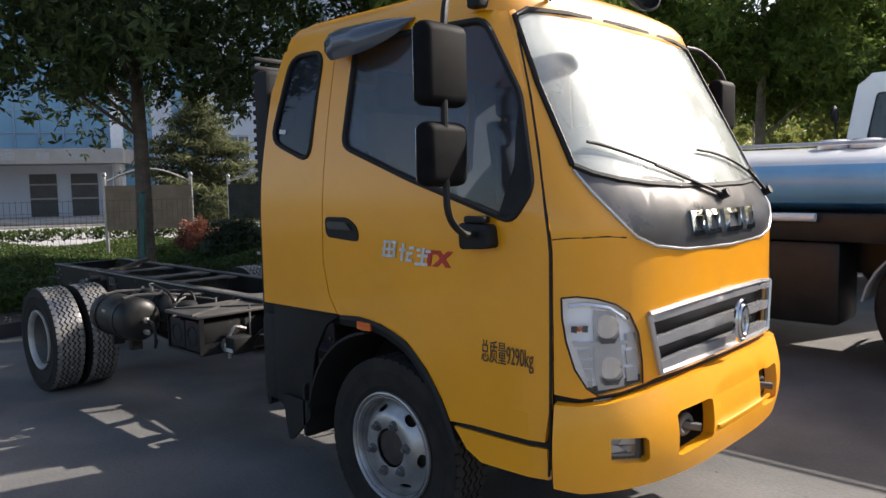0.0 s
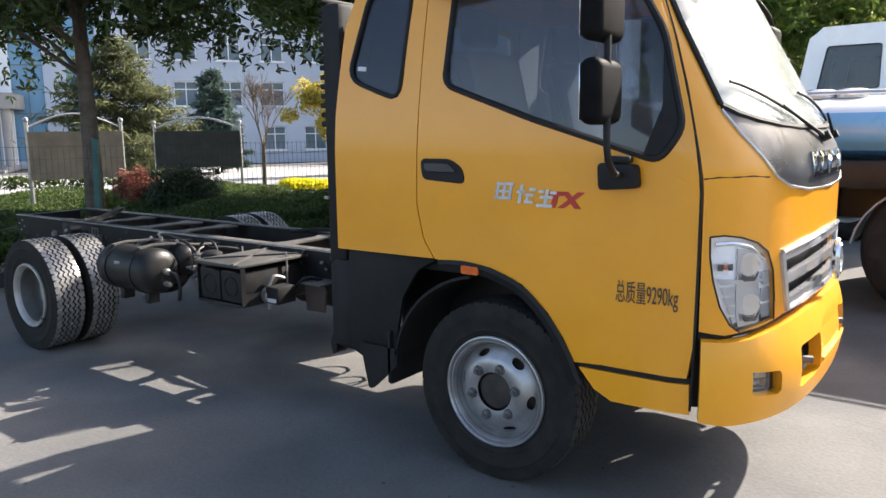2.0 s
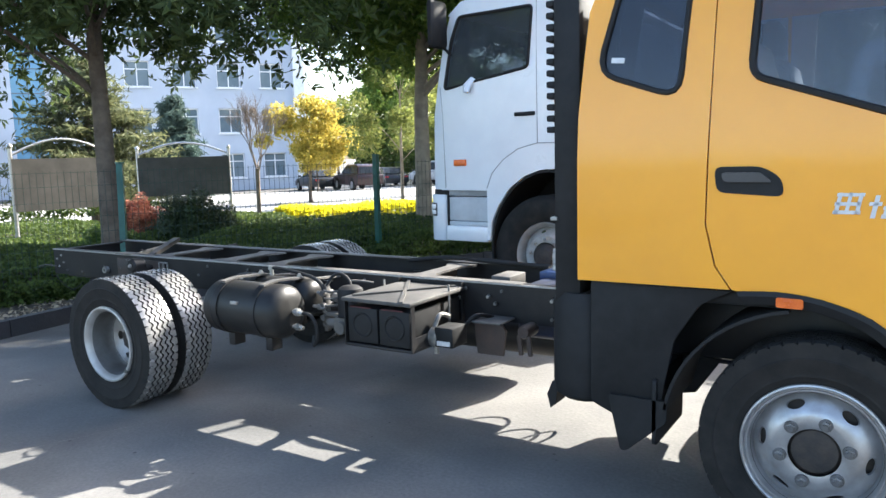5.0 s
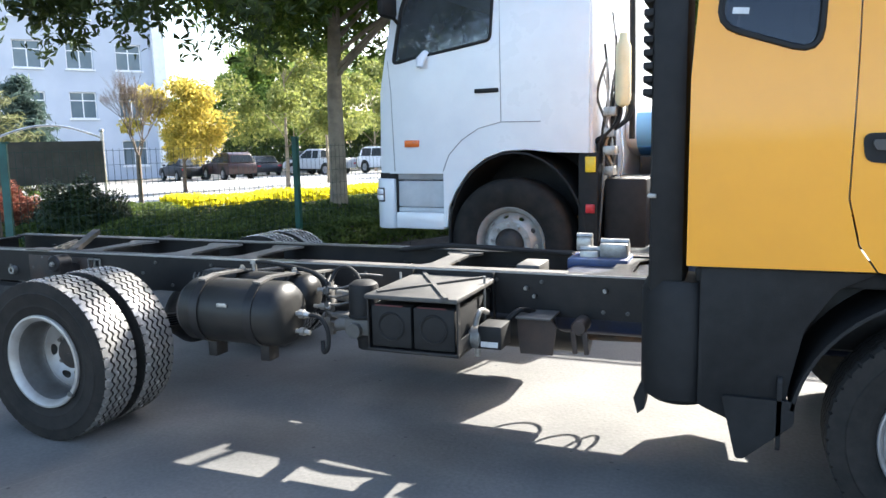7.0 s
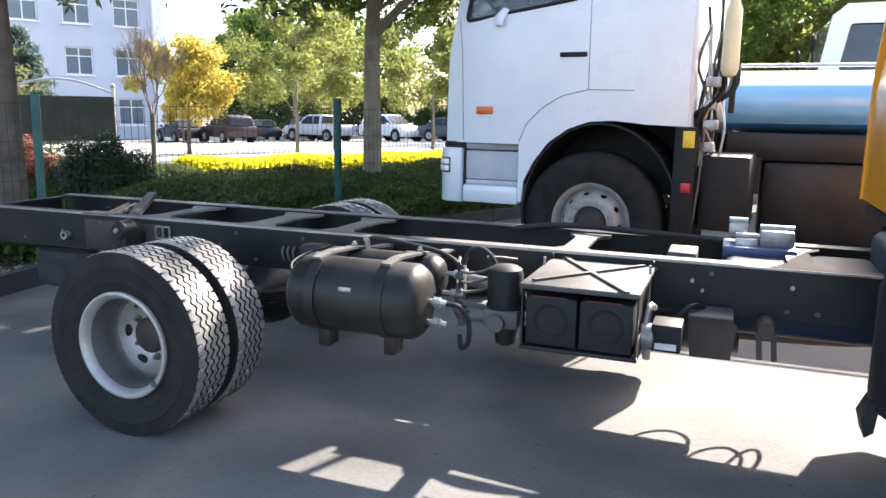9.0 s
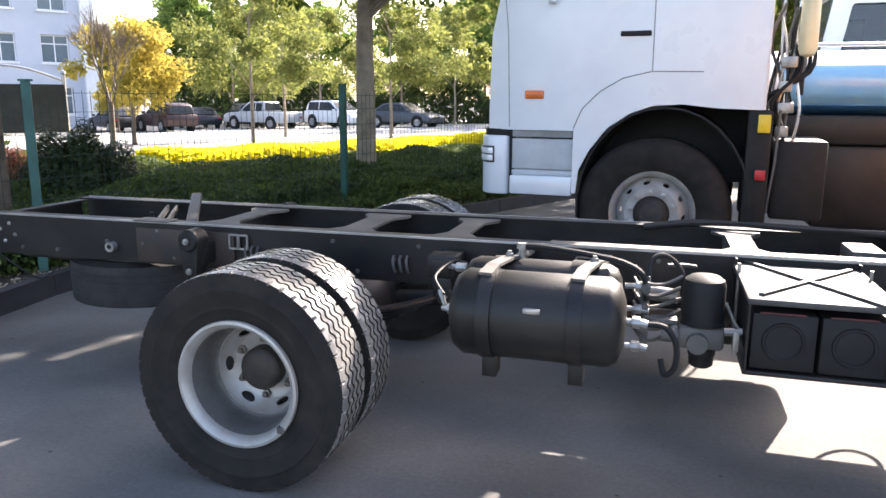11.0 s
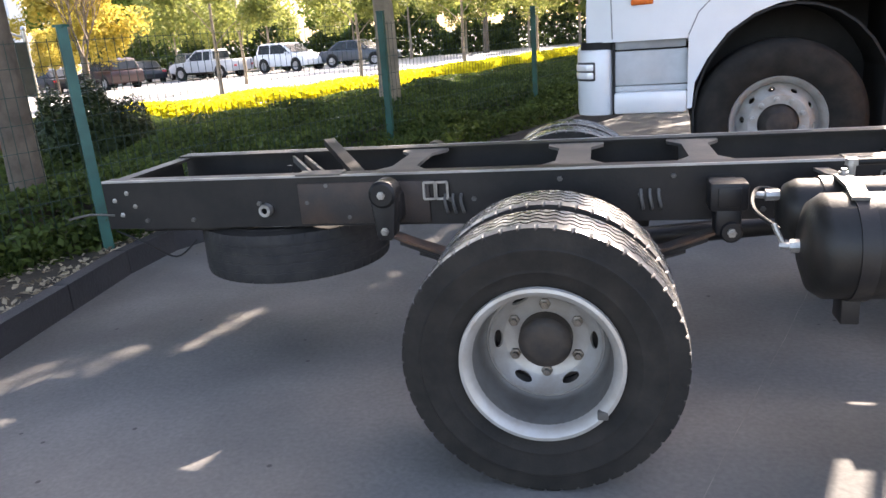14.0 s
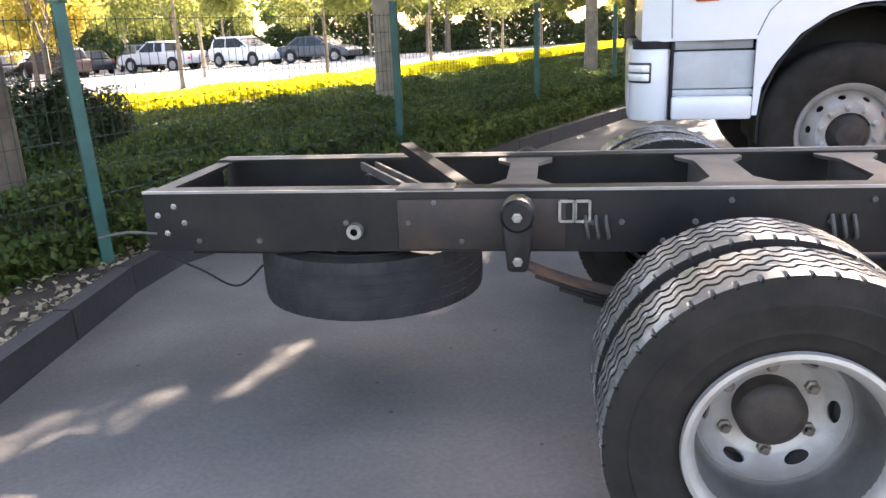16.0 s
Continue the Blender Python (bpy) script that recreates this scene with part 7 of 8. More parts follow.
for s in (1, -1):
    bm = nb()
    prism(bm, rounded([(0.99, s * (WY - 0.03)), (1.15, s * (WY - 0.035)), (1.235, s * (WY - 0.12)), (1.245, s * 0.80), (0.99, s * 0.80)], 0.07, 6), 0.645, 1.095, 'xy', 0.012)
    part("bumper_corner", bm, M["white_paint"], bmp, "white rounded bumper corner")
    bm = nb()
    prism(bm, rounded([(0.97, s * (WY - 0.05)), (1.14, s * (WY - 0.055)), (1.22, s * (WY - 0.14)), (1.225, s * 0.80), (0.97, s * 0.80)], 0.06, 5), 1.09, 1.145, 'xy')
    part("bumper_gap", bm, M["black_plastic"], bmp, "black gap above the bumper")
    bm = nb()
    prism(bm, rounded([(1.10, s * (WY - 0.027)), (1.155, s * (WY - 0.030)), (1.243, s * (WY - 0.118)), (1.252, s * 0.86), (1.10, s * 0.86)], 0.07, 6), 0.885, 1.015, 'xy', 0.008)
    hl_ = part("headlight", bm, M["gloss_black"], bmp, "square headlight in a black surround")
    for k, (z0_, z1_) in enumerate(((0.955, 1.0), (0.9, 0.945))):
        bm = nb()
        prism(bm, rounded([(1.115, s * (WY - 0.022)), (1.157, s * (WY - 0.025)), (1.248, s * (WY - 0.116)), (1.257, s * 0.90), (1.115, s * 0.90)], 0.07, 6), z0_, z1_, 'xy', 0.006)
        part("lamp_lens", bm, M["lamp_white"], hl_, "clear lamp lens")
    bm = nb()
    box(bm, 0.976, 0.990, min(s * (WY - 0.16), s * (WY - 0.04)), max(s * (WY - 0.16), s * (WY - 0.04)), 0.65, 1.13)
    part("bumper_seam", bm, M["black_plastic"], bmp, "black seam behind the bumper corner")
    bm = nb()
    box(bm, 0.90, 0.96, s * 1.36 - 0.13, s * 1.36 + 0.13, 2.45, 2.88, 0.04)
    mm = part("mirror", bm, M["black_plastic"], wt, "black truck mirror")
    part("mirror_arm", tube(nb(), [(0.92, s * 1.16, 2.40), (0.93, s * 1.34, 2.50)], 0.014, 6), M["black_plastic"], mm)
part("mirror_stub", tube(nb(), [(0.70, 1.20, 2.16), (0.72, 1.26, 2.10), (0.72, 1.28, 2.04)], [0.03, 0.035, 0.025], 8), M["white_paint"], wt, "white mirror bracket stub")
# wheels
def big_wheel(parent, at, s):
    w = new("wheel")
    w.parent = parent
    w.matrix_local = pose(*at, 0, 12, 0 if s < 0 else 180)
    R = 0.55
    bm = nb()
    lathe(bm, [(0.29, -0.10), (0.34, -0.135), (0.42, -0.15), (0.51, -0.145), (0.54, -0.12), (R, -0.09), (R, 0.09), (0.54, 0.12), (0.42, 0.15), (0.29, 0.10)], 'y', 48)
    part("tyre", bm, M["rubber"], w, "large truck tyre")
    bm = nb()
    lathe(bm, [(0.26, 0.08), (0.262, -0.06), (0.285, -0.11), (0.305, -0.125), (0.312, -0.11), (0.30, -0.09)], 'y', 48)
    part("rim", bm, M["rim_dirty"], w)
    prof = [(0.13, -0.13), (0.19, -0.135), (0.205, -0.12), (0.25, -0.05), (0.262, -0.04)]
    part("disc", disc_bands(prof, 2, 10, 0.226, 0.013, 0.024, 0.1), M["rim_dirty"], w, "grey wheel disc with round hand holes")
    bm = nb()
    lathe(bm, [(0.001, -0.19), (0.08, -0.185), (0.115, -0.15), (0.13, -0.10), (0.13, 0.05)], 'y', 28)
    part("hub", bm, M["hub"], w)
    for k in range(10):
        q = 2 * math.pi * k / 10
        bm = nb()
        nut(bm, 0.16 * math.cos(q), -0.132, 0.16 * math.sin(q), 0.02, 0.035)
        part("wheel_nut", bm, M["rim_dirty"], w)
    return w


for s in (1, -1):
    big_wheel(wt, (0.0, s * 1.03, 0.55), s)
    bm = nb()
    box(bm, -1.15, 1.0, s * 0.42 - 0.04, s * 0.42 + 0.04, 0.78, 1.06)
    part("frame_rail", bm, M["chassis"], wt, "black truck frame rail")

# lengthen the cab's nose ahead of the wheel arch
for ob in wt.children_recursive:
    if ob.type == 'MESH' and not ob.parent.name.startswith("wheel"):
        for v in ob.data.vertices:
            v.co.x += 0.085 * min(1.0, max(0.0, (v.co.x - 0.55) / 0.45))

# ---- blue and white tank lorry behind (near side at -y) ----
tl = thing("tank_lorry", "white tank lorry with broad blue band and large wheels", "truck", (-0.42, 7.78, 0), 0)
TC, TH, TW = 1.50, 0.29, 1.13


def tank_y(z):
    return TW * max(0.0, 1 - (abs(z - TC) / TH) ** 2.6) ** 0.36


prof = [TC - TH + 2 * TH * (0.5 - 0.5 * math.cos(math.pi * k / 16)) for k in range(17)]
loop = [(-tank_y(z), z) for z in prof] + [(tank_y(z), z) for z in reversed(prof[1:-1])]
bm = nb()
for k, (x, sc) in enumerate(((-2.98, 0.80), (-3.03 + 0.0, 0.95), (-2.94, 1.0), (4.6, 1.0), (4.7, 0.94), (4.75, 0.75))):
    ring = [bm.verts.new((x, y * sc, TC + (z - TC) * sc)) for y, z in loop]
    if k == 0:
        bm.faces.new(ring)
    else:
        for i in range(len(ring)):
            bm.faces.new((prev[i], prev[(i + 1) % len(ring)], ring[(i + 1) % len(ring)], ring[i]))
    prev = ring
bm.faces.new(prev)
bmesh.ops.recalc_face_normals(bm, faces=bm.faces)
tankob = part("tank", bm, M["white_paint"], tl, "white tank with broad blue band")
for s in (1, -1):
    bm = nb()
    rows = [[bm.verts.new((-2.93, s * (tank_y(z) + 0.006), z)), bm.verts.new((4.59, s * (tank_y(z) + 0.006), z))] for z in (1.255, 1.28, 1.305, 1.33)]
    for a, b in zip(rows, rows[1:]):
        bm.faces.new((a[0], a[1], b[1], b[0]))
    thicken(bm, 0.004)
    part("blue_band", bm, M["blue_paint"], tankob, "bright blue band")
    bm = nb()
    rows = [[bm.verts.new((-2.93, s * (tank_y(z) + 0.006), z)), bm.verts.new((4.59, s * (tank_y(z) + 0.006), z))] for z in (1.33, 1.38, 1.43, 1.50, 1.56, 1.60, 1.63)]
    for a, b in zip(rows, rows[1:]):
        bm.faces.new((a[0], a[1], b[1], b[0]))
    thicken(bm, 0.004)
    part("pale_blue_band", bm, M["pale_blue"], tankob, "pale blue upper band")
    part("tank_rail", tube(nb(), [(-2.9, s * 0.9, 1.80), (4.5, s * 0.9, 1.80)], 0.016, 8), M["chrome_soft"], tankob, "pale handrail along the tank top")
    part("side_pipe", tube(nb(), [(-1.45, s * 1.12, 1.215), (-0.92, s * 1.12, 1.215)], 0.035, 10), M["white_paint"], tl, "white side pipe below the tank")
    bm = nb()
    box(bm, -2.9, 4.5, s * 1.02 - 0.06, s * 1.02 + 0.06, 1.02, 1.25, 0.02)
    part("tank_skirt", bm, M["chassis"], tl, "dark skirt below the tank")
    bm = nb()
    box(bm, -2.8, 4.4, s * 0.42 - 0.05, s * 0.42 + 0.05, 0.72, 1.22)
    part("frame_rail", bm, M["chassis"], tl, "black lorry frame rail")
    for x in (0.05, 1.42):
        big_wheel(tl, (x, s * 0.98, 0.55), s)
        bm = nb()
        rows = []
        for k in range(15):
            q = radians(8 + 164 * k / 14)
            rows.append([bm.verts.new((x + 0.63 * math.cos(q), s * 1.16, 0.50 + 0.60 * math.sin(q))), bm.verts.new((x + 0.63 * math.cos(q), s * 0.62, 0.50 + 0.60 * math.sin(q)))])
        for a, b in zip(rows, rows[1:]):
            bm.faces.new((a[0], a[1], b[1], b[0]))
        thicken(bm, 0.015)
        part("fender", bm, M["grey_plastic"], tl, "grey rear fender")
for x in (-0.95, -0.70):
    bm = nb()
    lathe(bm, [(0.001, 1.845), (0.10, 1.84), (0.13, 1.82), (0.13, 1.76)], 'z', 20, (x, -0.6, 0))
    part("tank_fitting", bm, M["chrome_soft"], tankob, "metal hatch fitting")
# Dark block added in place of the shade below the tank.
bm = nb()
box(bm, -2.6, -0.75, -1.05, -0.52, 0.34, 1.02, 0.05)
part("shade_block", bm, M["chassis"], tl, "added dark block for the shade below the tank")
# intake stack and hoses behind the cab
bm = nb()
tube(bm, curve_pts([(-0.93, 0.80, 1.40), (-0.93, 0.80, 1.9), (-0.92, 0.82, 2.80)], 5), 0.024, 12)
part("upright_pipe", bm, M["black_plastic"], wt, "black upright pipe behind the cab")
bm = nb()
lathe(bm, [(0.001, 2.20), (0.03, 2.195), (0.038, 2.14), (0.056, 2.10), (0.060, 1.70), (0.045, 1.66), (0.001, 1.64)], 'z', 20, (-0.93, 1.12, 0))
M["cream"] = mat("cream_plastic", (0.72, 0.66, 0.42), (0.62, 0.56, 0.34), 0.45, scale=6)
part("coolant_bottle", bm, M["cream"], wt, "cream yellow reservoir bottle")
for k in range(7):
    y = 0.95 + 0.03 * (k % 4)
    bm = tube(nb(), curve_pts([(-0.80 - 0.03 * k, y, 1.75), (-0.84 - 0.02 * k, y + 0.06, 1.55), (-0.80 + 0.02 * k, y + 0.08, 1.35), (-0.85, y, 1.12)], 4), 0.014, 6)
    part("hose", bm, M["steel"] if k % 3 == 1 else M["black_plastic"], wt, "slack hose behind the cab")
part("bracket_rod", tube(nb(), [(-0.80, 1.17, 1.30), (-0.79, 1.18, 0.95), (-0.76, 1.16, 0.60)], 0.009, 6), M["dusty"], wt)
bm = nb()
box(bm, -1.12, -0.78, 0.45, 1.10, 0.55, 1.10, 0.03)
part("battery_locker", bm, M["black_plastic"], wt, "black locker behind the cab")

# air lines, brackets and fittings crowded behind the cab
rgh = random.Random(61)
for k in range(9):
    x, y = -0.76 - 0.04 * (k % 4), 0.98 + 0.025 * (k % 5)
    z0, z1 = rgh.uniform(0.95, 1.3), rgh.uniform(1.7, 2.5)
    pts = [(x, y, z0), (x + rgh.uniform(-0.05, 0.05), y + rgh.uniform(-0.03, 0.05), z0 + 0.3 * (z1 - z0)), (x + rgh.uniform(-0.06, 0.06), y, z0 + 0.65 * (z1 - z0)), (x + rgh.uniform(-0.03, 0.03), y, z1)]
    part("air_line", tube(nb(), curve_pts(pts, 5), rgh.uniform(0.007, 0.013), 6), M[("black_plastic", "chrome_soft", "dusty")[k % 3]], wt, "air line behind the cab")
for k, z in enumerate((1.12, 1.28, 1.42, 1.58)):
    bm = nb()
    box(bm, -0.86 - 0.02 * (k % 2), -0.78, 1.02, 1.12 + 0.02 * (k % 2), z, z + 0.07, 0.008)
    part("line_fitting", bm, M["steel"], wt, "grey cast pipe fitting")

# ---- second white cab farther back ----
t3 = thing("cab_truck", "white lorry cab with round mirror parked beyond the tank", "truck", (-1.62, 12.1, 0), 180)
poly3 = [(0.72, 0.9), (0.72, 1.80), (0.58, 2.68), (0.42, 2.80), (-1.1, 2.82), (-1.2, 2.74), (-1.2, 0.9)]
W3 = rounded([(0.46, 1.98), (-0.28, 2.0), (-0.28, 2.57), (0.36, 2.57)], 0.05)
for s in (1, -1):
    bm = fill(nb(), poly3, [W3])
    for v in bm.verts:
        v.co = Vector((v.co.x, s * (1.1 - 0.05 * max(0, v.co.y - 1.8)), v.co.y))
    thicken(bm, 0.03)
    cs = part("cab_side", bm, M["white_paint"], t3)
    bm = fill(nb(), W3)
    for v in bm.verts:
        v.co = Vector((v.co.x, s * (1.095 - 0.05 * max(0, v.co.y - 1.8)), v.co.y))
    thicken(bm, 0.005)
    part("side_window", bm, M["side_glass"], cs).visible_shadow = False
    part("window_seal", tube(nb(), [Vector((x, s * (1.11 - 0.05 * max(0, z - 1.8)), z)) for x, z in W3 + W3[:1]], 0.014, 6), M["black_plastic"], cs)
    bm = nb()
    lathe(bm, [(0.001, -0.03), (0.08, -0.035), (0.11, -0.01), (0.10, 0.02), (0.001, 0.03)], 'x', 20, (0.80, s * 1.25, 2.32))
    mr = part("round_mirror", bm, M["black_plastic"], t3, "round mirror on a thin arm")
    part("mirror_arm", tube(nb(), [(0.68, s * 1.08, 1.90), (0.76, s * 1.22, 2.0), (0.80, s * 1.25, 2.26)], 0.012, 6), M["black_plastic"], mr)
wt_prism("front", [(0.68, 0.9), (0.72, 0.9), (0.72, 1.80), (0.68, 1.80)], -1.08, 1.08, M["white_paint"], t3)
wt_prism("windscreen", [(0.70, 1.81), (0.715, 1.81), (0.575, 2.66), (0.56, 2.66)], -1.02, 1.02, M["windscreen"], t3).visible_shadow = False
wt_prism("roof", [(0.58, 2.66), (0.42, 2.82), (-1.1, 2.84), (-1.22, 2.74), (-1.1, 2.78), (0.42, 2.76)], -1.08, 1.08, M["white_paint"], t3)
bm = nb()
box(bm, -1.2, -1.16, -1.08, 1.08, 0.9, 2.78)
part("rear_wall", bm, M["white_paint"], t3)
bm = nb()
box(bm, -5.5, 0.6, -0.95, 0.95, 0.45, 0.92, 0.05)
part("chassis", bm, M["chassis"], t3)
for x in (0.0, -3.6):
    for s in (1, -1):
        big_wheel(t3, (x, s * 0.95, 0.55), s)

# ---- building, notice boards, far trees ----
M["render_white"] = mat("white_wall_render", (0.47, 0.51, 0.58), (0.41, 0.45, 0.52), 0.85, scale=0.35, bump=0.1, bscale=20)
M["frame_white"] = mat("white_window_frame", (0.78, 0.79, 0.8), (0.7, 0.71, 0.72), 0.4, scale=5)
M["far_glass"] = mat("dark_window_glass", (0.10, 0.14, 0.17), (0.16, 0.2, 0.23), 0.06, scale=0.4)
M["curtain_glass"] = mat("blue_curtain_glass", (0.10, 0.24, 0.38), (0.16, 0.32, 0.46), 0.06, scale=0.2)
M["mullion"] = mat("blue_grey_mullion", (0.20, 0.30, 0.40), (0.16, 0.25, 0.35), 0.4, scale=3)
M["stone"] = mat("pale_portico_stone", (0.32, 0.31, 0.30), (0.25, 0.245, 0.235), 0.8, scale=0.7, bump=0.1, bscale=12)
M["dark_gap"] = mat("dark_doorway", (0.03, 0.03, 0.035), (0.05, 0.05, 0.05), 0.5, scale=2)
bl = new("office_building")
bl.matrix_world = Matrix.Translation((-41, 42, -0.66)) @ Matrix.Rotation(math.atan2(-0.83, -0.55), 4, 'Z')
tagged(bl, "white office building with glass section and columned entrance", "building")
# x runs along the front, the face looks to +y
FH, CW = 3.25, 3.7
BL, BH = 66.0, 17.0
wins = []
for fl in range(5):
    for c in range(5):
        wins.append((1.15 + 3.07 * c, 0.95 + FH * fl, 1.65, 1.75))
for fl in range(5):
    for c in range(5):
        wins.append((46.0 + CW * c, 0.95 + FH * fl, 2.35, 1.75))
outer = [(0, 0), (BL, 0), (BL, BH), (0, BH)]
holes = [[(x, z), (x + w, z), (x + w, z + h), (x, z + h)] for x, z, w, h in wins] + [[(23, 4.6), (43.5, 4.6), (43.5, 16.2), (23, 16.2)]] + [[(x, 0.5), (x + 1.95, 0.5), (x + 1.95, 16.2), (x, 16.2)] for x in (16.9, 20.25)]
bm = fill(nb(), outer, holes)
for v in bm.verts:
    v.co = Vector((v.co.x, 0, v.co.y))
thicken(bm, 0.3)
part("wall", bm, M["render_white"], bl, "white rendered front wall", smooth=False)
bm = nb()
box(bm, 0, BL, -14, -0.6, 0, BH)
part("building_body", bm, M["render_white"], bl, smooth=False)
bm = nb()
box(bm, -0.3, BL + 0.3, -0.3, 0.5, BH, BH + 0.5)
part("roof_edge", bm, M["render_white"], bl, smooth=False)
for x in (0.0, 22.6):
    bm = nb()
    box(bm, x - 0.4, x + 0.4, 0.28, 0.7, 0, BH)
    part("pilaster", bm, M["frame_white"], bl, smooth=False)
for x, z, w, h in wins:
    t = 0.07
    zm = z + h * 0.68
    q = [[(x0, z0), (x1, z0), (x1, z1), (x0, z1)] for x0, x1 in ((x + t, x + w / 2 - t / 2), (x + w / 2 + t / 2, x + w - t)) for z0, z1 in ((z + t, zm - t / 2), (zm + t / 2, z + h - t))]
    bm = fill(nb(), [(x, z), (x + w, z), (x + w, z + h), (x, z + h)], q)
    for v in bm.verts:
        v.co = Vector((v.co.x, 0.12, v.co.y))
    thicken(bm, 0.06)
    fr = part("window", bm, M["frame_white"], bl, smooth=False)
    bm = nb()
    box(bm, x, x + w, 0.08, 0.10, z, z + h)
    part("pane", bm, M["far_glass"], fr, smooth=False)
    bm = nb()
    box(bm, x - 0.1, x + w + 0.1, 0.28, 0.42, z - 0.1, z)
    part("sill", bm, M["frame_white"], fr, smooth=False)
cur = nb()
box(cur, 23, 43.5, 0.15, 0.2, 4.6, 16.2)
cg = part("curtain_wall", cur, M["curtain_glass"], bl, "blue glass curtain wall", smooth=False)
for k in range(14):
    bm = nb()
    x = 23 + 20.5 * k / 13
    box(bm, x - 0.04, x + 0.04, 0.2, 0.30, 4.6, 16.2)
    part("mullion", bm, M["mullion"], cg, smooth=False)
for z in (6.2, 7.8, 9.4, 11.0, 12.6, 14.2, 15.8):
    bm = nb()
    box(bm, 23, 43.5, 0.2, 0.28, z - 0.04, z + 0.04)
    part("transom", bm, M["mullion"], cg, smooth=False)
for x in (16.9, 20.25):
    bm = nb()
    box(bm, x, x + 1.95, 0.15, 0.2, 0.5, 16.2)
    gs = part("glass_strip", bm, M["curtain_glass"], bl, "tall blue glass strip", smooth=False)
    for z in [2.1 + 1.6 * k for k in range(9)]:
        bm = nb()
        box(bm, x, x + 1.95, 0.2, 0.25, z - 0.035, z + 0.035)
        part("transom", bm, M["far_glass"], gs, smooth=False)
    bm = nb()
    box(bm, x + 0.95, x + 1.0, 0.2, 0.24, 0.5, 16.2)
    part("mullion", bm, M["far_glass"], gs, smooth=False)
# entrance porch
bm = nb()
box(bm, 21.55, 45, 0, 4.2, 3.9, 4.9, 0.05)
po = part("porch_roof", bm, M["stone"], bl, "pale stone porch with unreadable lettering", smooth=False)
for k in range(8):
    bm = nb()
    x = 24.0 + 2.1 * k
    box(bm, x, x + 0.8, 4.2, 4.24, 4.15, 4.65)
    part("sign_bar", bm, M["grey_plastic"], po, smooth=False)
for x in (22.1, 30.6, 36.4, 43.2):
    bm = nb()
    tube(bm, [(x, 3.6, 0.3), (x, 3.6, 3.9)], 0.28, 16)
    part("column", bm, M["stone"], bl, "pale stone column")
bm = nb()
box(bm, 22, 46, 0, 5.5, 0, 0.3)
box(bm, 22, 46, 5.5, 6.2, 0, 0.15)
part("porch_steps", bm, M["stone"], bl, smooth=False)
for x in (24.1, 26.8, 31.7, 34.7, 39.8):
    bm = nb()
    box(bm, x, x + 1.75, 0.29, 0.36, 0.3, 3.3)
    d = part("entrance_door", bm, M["dark_gap"], bl, "dark glazed entrance door", smooth=False)
    for z in (1.5, 2.5):
        bm = nb()
        box(bm, x, x + 1.75, 0.36, 0.42, z, z + 0.12)
        part("door_bar", bm, M["stone"], d, smooth=False)

# notice boards with arched tubes
M["board"] = mat("weathered_board", (0.075, 0.07, 0.062), (0.05, 0.047, 0.042), 0.8, scale=3, bump=0.1)
for a, b in (((-13.85, 6.15), (-13.55, 7.75)), ((-16.05, 10.05), (-14.75, 11.5))):
    A, B = Vector((*a, 0)), Vector((*b, 0))
    nb_t = thing("notice_board", "weathered grey notice board with arched steel frame", "notice board", (0, 0, 0), group="notice boards behind the hedge")
    for p in (A, B):
        part("board_post", tube(nb(), [p, p + Vector((0, 0, 1.78))], 0.035, 10), M["chrome_soft"], nb_t)
        bm = nb()
        lathe(bm, [(0.001, 1.86), (0.04, 1.84), (0.05, 1.80), (0.035, 1.77)], 'z', 12, tuple(p))
        part("post_cap", bm, M["chrome_soft"], nb_t)
    part("board_panel", bar(nb(), A + Vector((0, 0, 1.17)), B + Vector((0, 0, 1.17)), 0.07, 0.86), M["board"], nb_t, smooth=False)
    arc = [A.lerp(B, k / 12) + Vector((0, 0, 1.66 + 0.26 * math.sin(math.pi * k / 12))) for k in range(13)]
    part("arch_tube", tube(nb(), arc, 0.022, 8), M["chrome_soft"], nb_t)

conifer((-19.2, 10.95, ground_z(-19.2, 10.95)), 4.25, 2.4, 31, M["needle"], "grey-green spreading cedar behind the notice board", 15000, 0.25, 0.5)
conifer((-32.6, 24.05, ground_z(-32.6, 24.05)), 5.4, 1.75, 32, M["needle_blue"], "dark spruce before the building", 13000, 0.50)

# bare tree
bt = thing("bare_tree", "leafless grey young tree", "tree", (-13.4, 11.05, 0.1))
rg = random.Random(8)
bm = nb()
tube(bm, [(0, 0, 0), (0.02, 0, 1.2)], [0.05, 0.045], 8)
part("trunk", bm, M["twig"], bt)
bm = nb()


def twigs(p, d, l, r, depth):
    q = p + d * l
    tube(bm, [p, p.lerp(q, 0.5) + Vector((rg.uniform(-1, 1), rg.uniform(-1, 1), 0)) * l * 0.05, q], [r, r * 0.8, r * 0.6], 4, False)
    if depth:
        for k in range(3 if depth > 2 else 4):
            e = (d + Vector((rg.uniform(-1, 1), rg.uniform(-1, 1), rg.uniform(-0.1, 0.6))) * 0.48).normalized()
            twigs(p + d * l * rg.uniform(0.6, 1), e, l * rg.uniform(0.6, 0.85), r * 0.6, depth - 1)


for k in range(4):
    q = k * 1.6
    twigs(Vector((0, 0, 1.0 + 0.08 * k)), Vector((0.33 * math.cos(q), 0.33 * math.sin(q), 0.9)).normalized(), 0.54, 0.018, 5)
part("twig_crown", bm, M["twig"], bt)

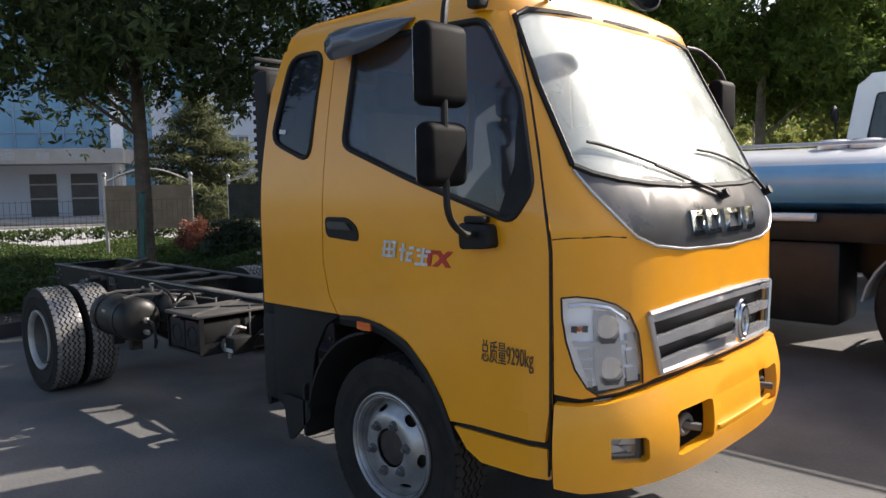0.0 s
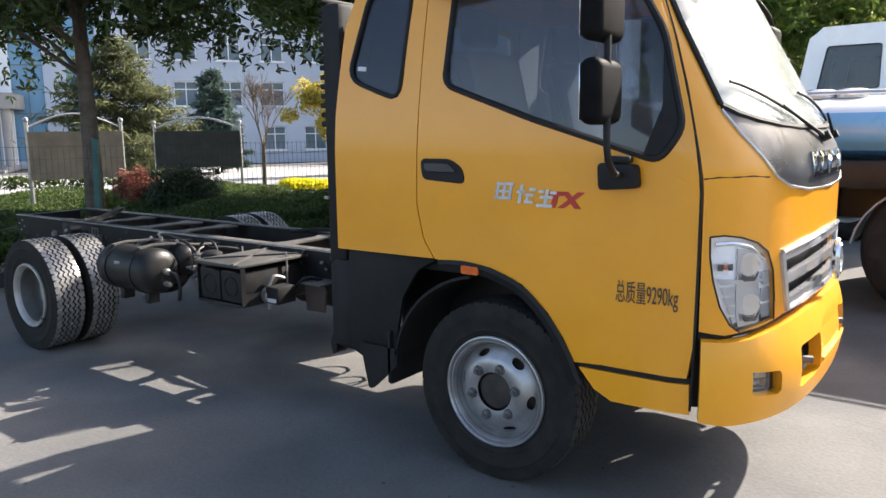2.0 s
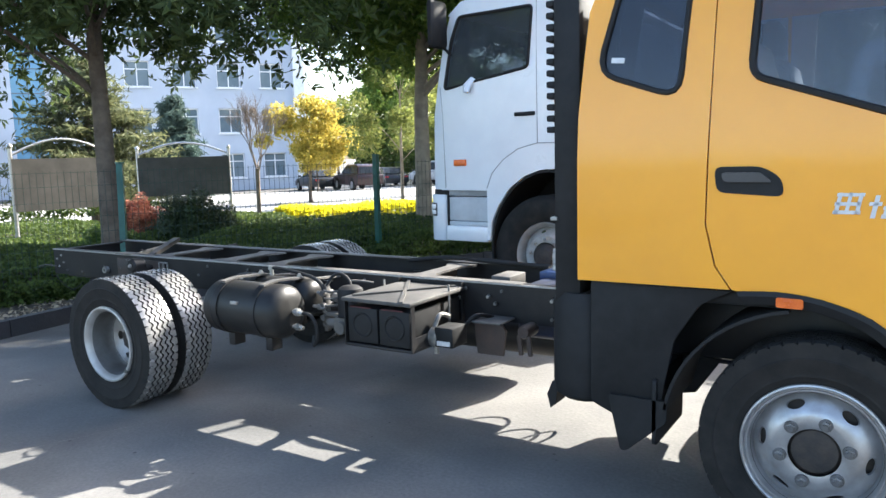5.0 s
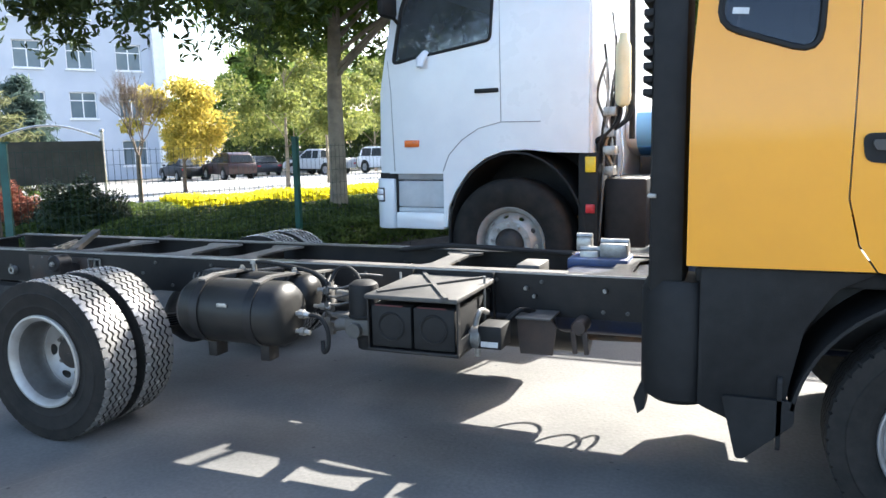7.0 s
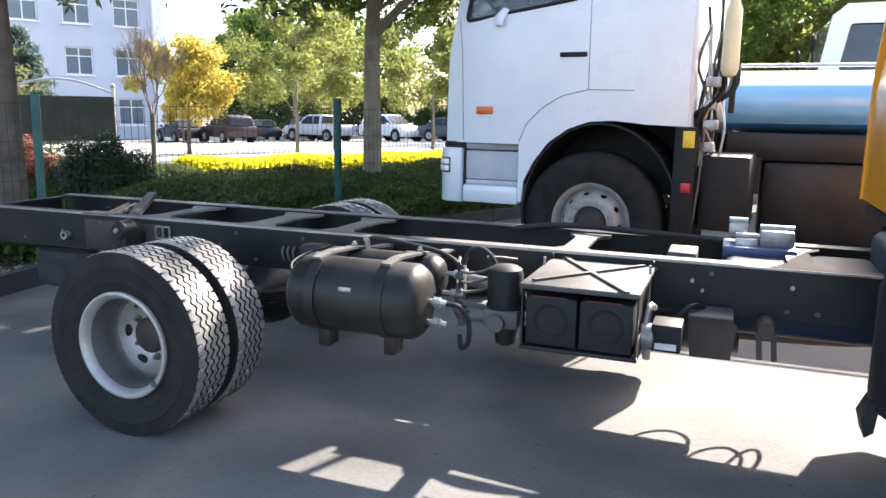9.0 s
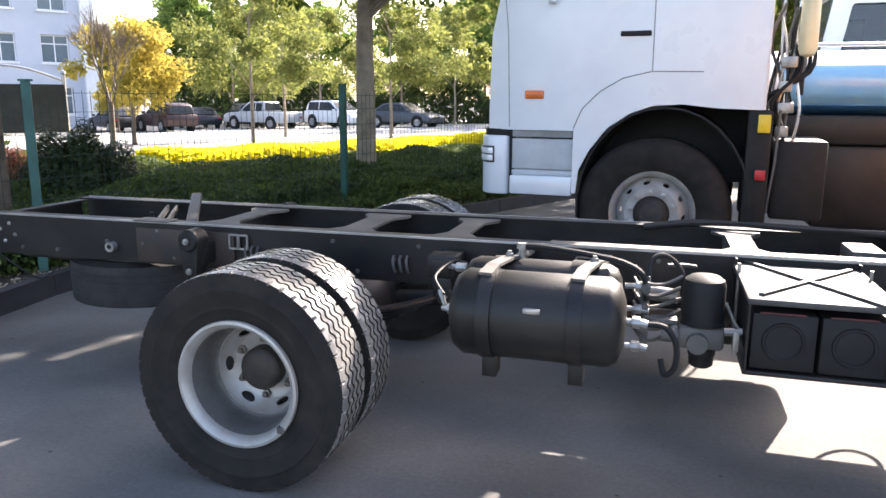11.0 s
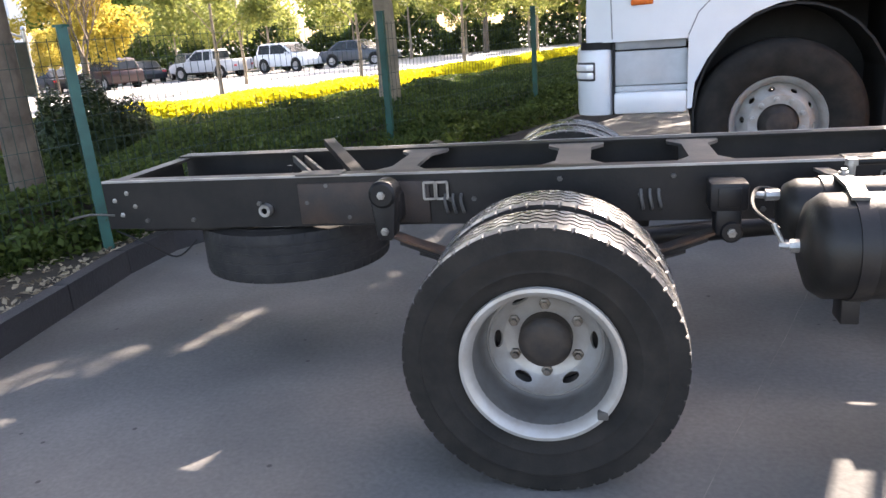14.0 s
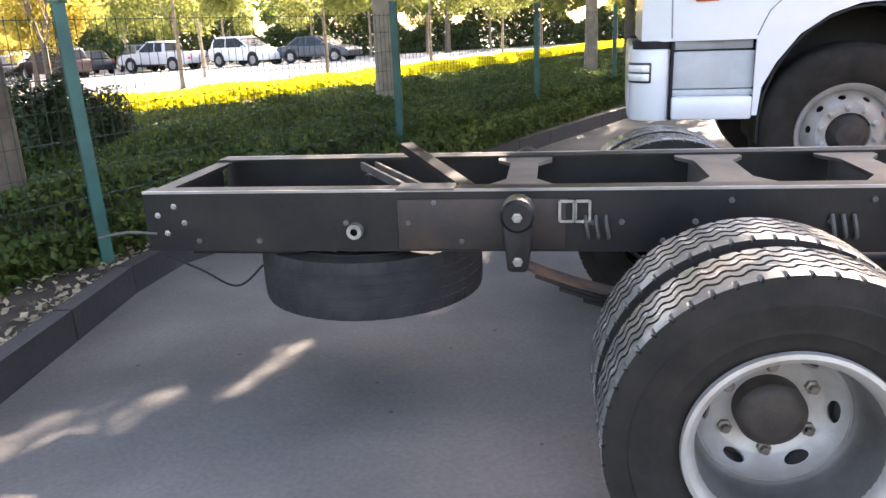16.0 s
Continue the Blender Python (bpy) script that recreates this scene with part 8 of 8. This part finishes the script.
# trees along and beyond the road: a few kinds, copied
kinds = {}
kinds["lime"] = tree((-15.8, 19.8, ground_z(-15.8, 19.8) + 0.02), 5.2, 1.9, 1.7, 7500, 0.13, M["leaf_lime"], 41, 0.07, "bark_pale", 1, "young yellow-green roadside tree", "roadside_tree", group="roadside trees", clumps=26)
kinds["yellow"] = tree((-20.65, 20.65, ground_z(-20.65, 20.65) + 0.03), 3.75, 1.75, 1.35, 9500, 0.125, M["leaf_yellow"], 42, 0.08, "bark", 1, "golden yellow autumn tree", "autumn_tree", group="roadside trees", clumps=34)
kinds["green"] = tree((-12.0, 45.0, ground_z(-12.0, 45.0)), 10.5, 4.0, 2.4, 5200, 0.42, M["leaf_green"], 43, 0.18, "bark", 1, "tall green tree beyond the parked cars", "tall_tree", group="tall trees around the yard", clumps=36)
kinds["green2"] = tree((-4.0, 22.0, 0.0), 9.0, 3.6, 1.6, 7500, 0.26, M["leaf_lime"], 44, 0.16, "bark", 1, "tall leafy yellow-green tree behind the trucks", "tall_tree", group="tall trees around the yard", clumps=44)
rg = random.Random(17)


def again(kind, x, y, s=1.0):
    o = kinds[kind]
    sc = s * rg.uniform(0.88, 1.12)
    c = copy_thing(o, pose(x, y, ground_z(x, y), 0, 0, rg.uniform(0, 360)))
    c.scale = (sc, sc, sc)
    return c


for x, y in ((-13.2, 24.5), (-10.6, 29.5), (-18.6, 27.0), (-8.2, 35.0)):
    again("lime", x, y)
for x, y, k in ((-50, 57, 0.8), (-46, 60, 0.95), (-54, 54, 0.75), (-41, 61, 0.85), (-48.5, 63, 1.05)):
    again("green", x, y, k)
for x, y in ((-34, 36),):
    again("yellow", x, y)
for k in range(15):
    x = -44 + 5.4 * k
    again("green", x + rg.uniform(-1.5, 1.5), 55 + rg.uniform(-3, 6) - 0.12 * x, 1.0)
for k in range(10):
    again("lime", -34 + 4.0 * k + rg.uniform(-1, 1), 48.0 + rg.uniform(-1.0, 1.0), 1.3)
for x, y in ((0.5, 20.5), (4.5, 23.5), (9.0, 21.0), (2.5, 28.0), (-2.0, 27.5), (13.5, 24.0), (18.0, 21.0)):
    again("green2", x, y)
n = 42000
g = np.random.default_rng(77)
xs = g.uniform(-46, 30, n)
Pb = np.stack([xs, 50.0 - 0.12 * xs + g.uniform(-1.0, 1.0, n), (2.6 + 0.9 * np.sin(xs * 0.55) + 0.6 * np.sin(xs * 1.7)) * g.uniform(0.01, 1.15, n) - 0.5], 1)
tagged(leaf_cloud("far_hedge", Pb, 0.34, M["leaf_hedge"], 78, 0.3), "dark uneven hedge beyond the parked cars", "hedge", kind="stuff")
n = 9000
xs = g.uniform(-4, 24, n)
Pb = np.stack([xs, 18.0 + g.uniform(-0.8, 0.8, n), g.uniform(0.02, 1.7, n)], 1)
tagged(leaf_cloud("yard_hedge", Pb, 0.22, M["leaf_green"], 79, 0.3), "tall green hedge behind the trucks", "hedge", kind="stuff")
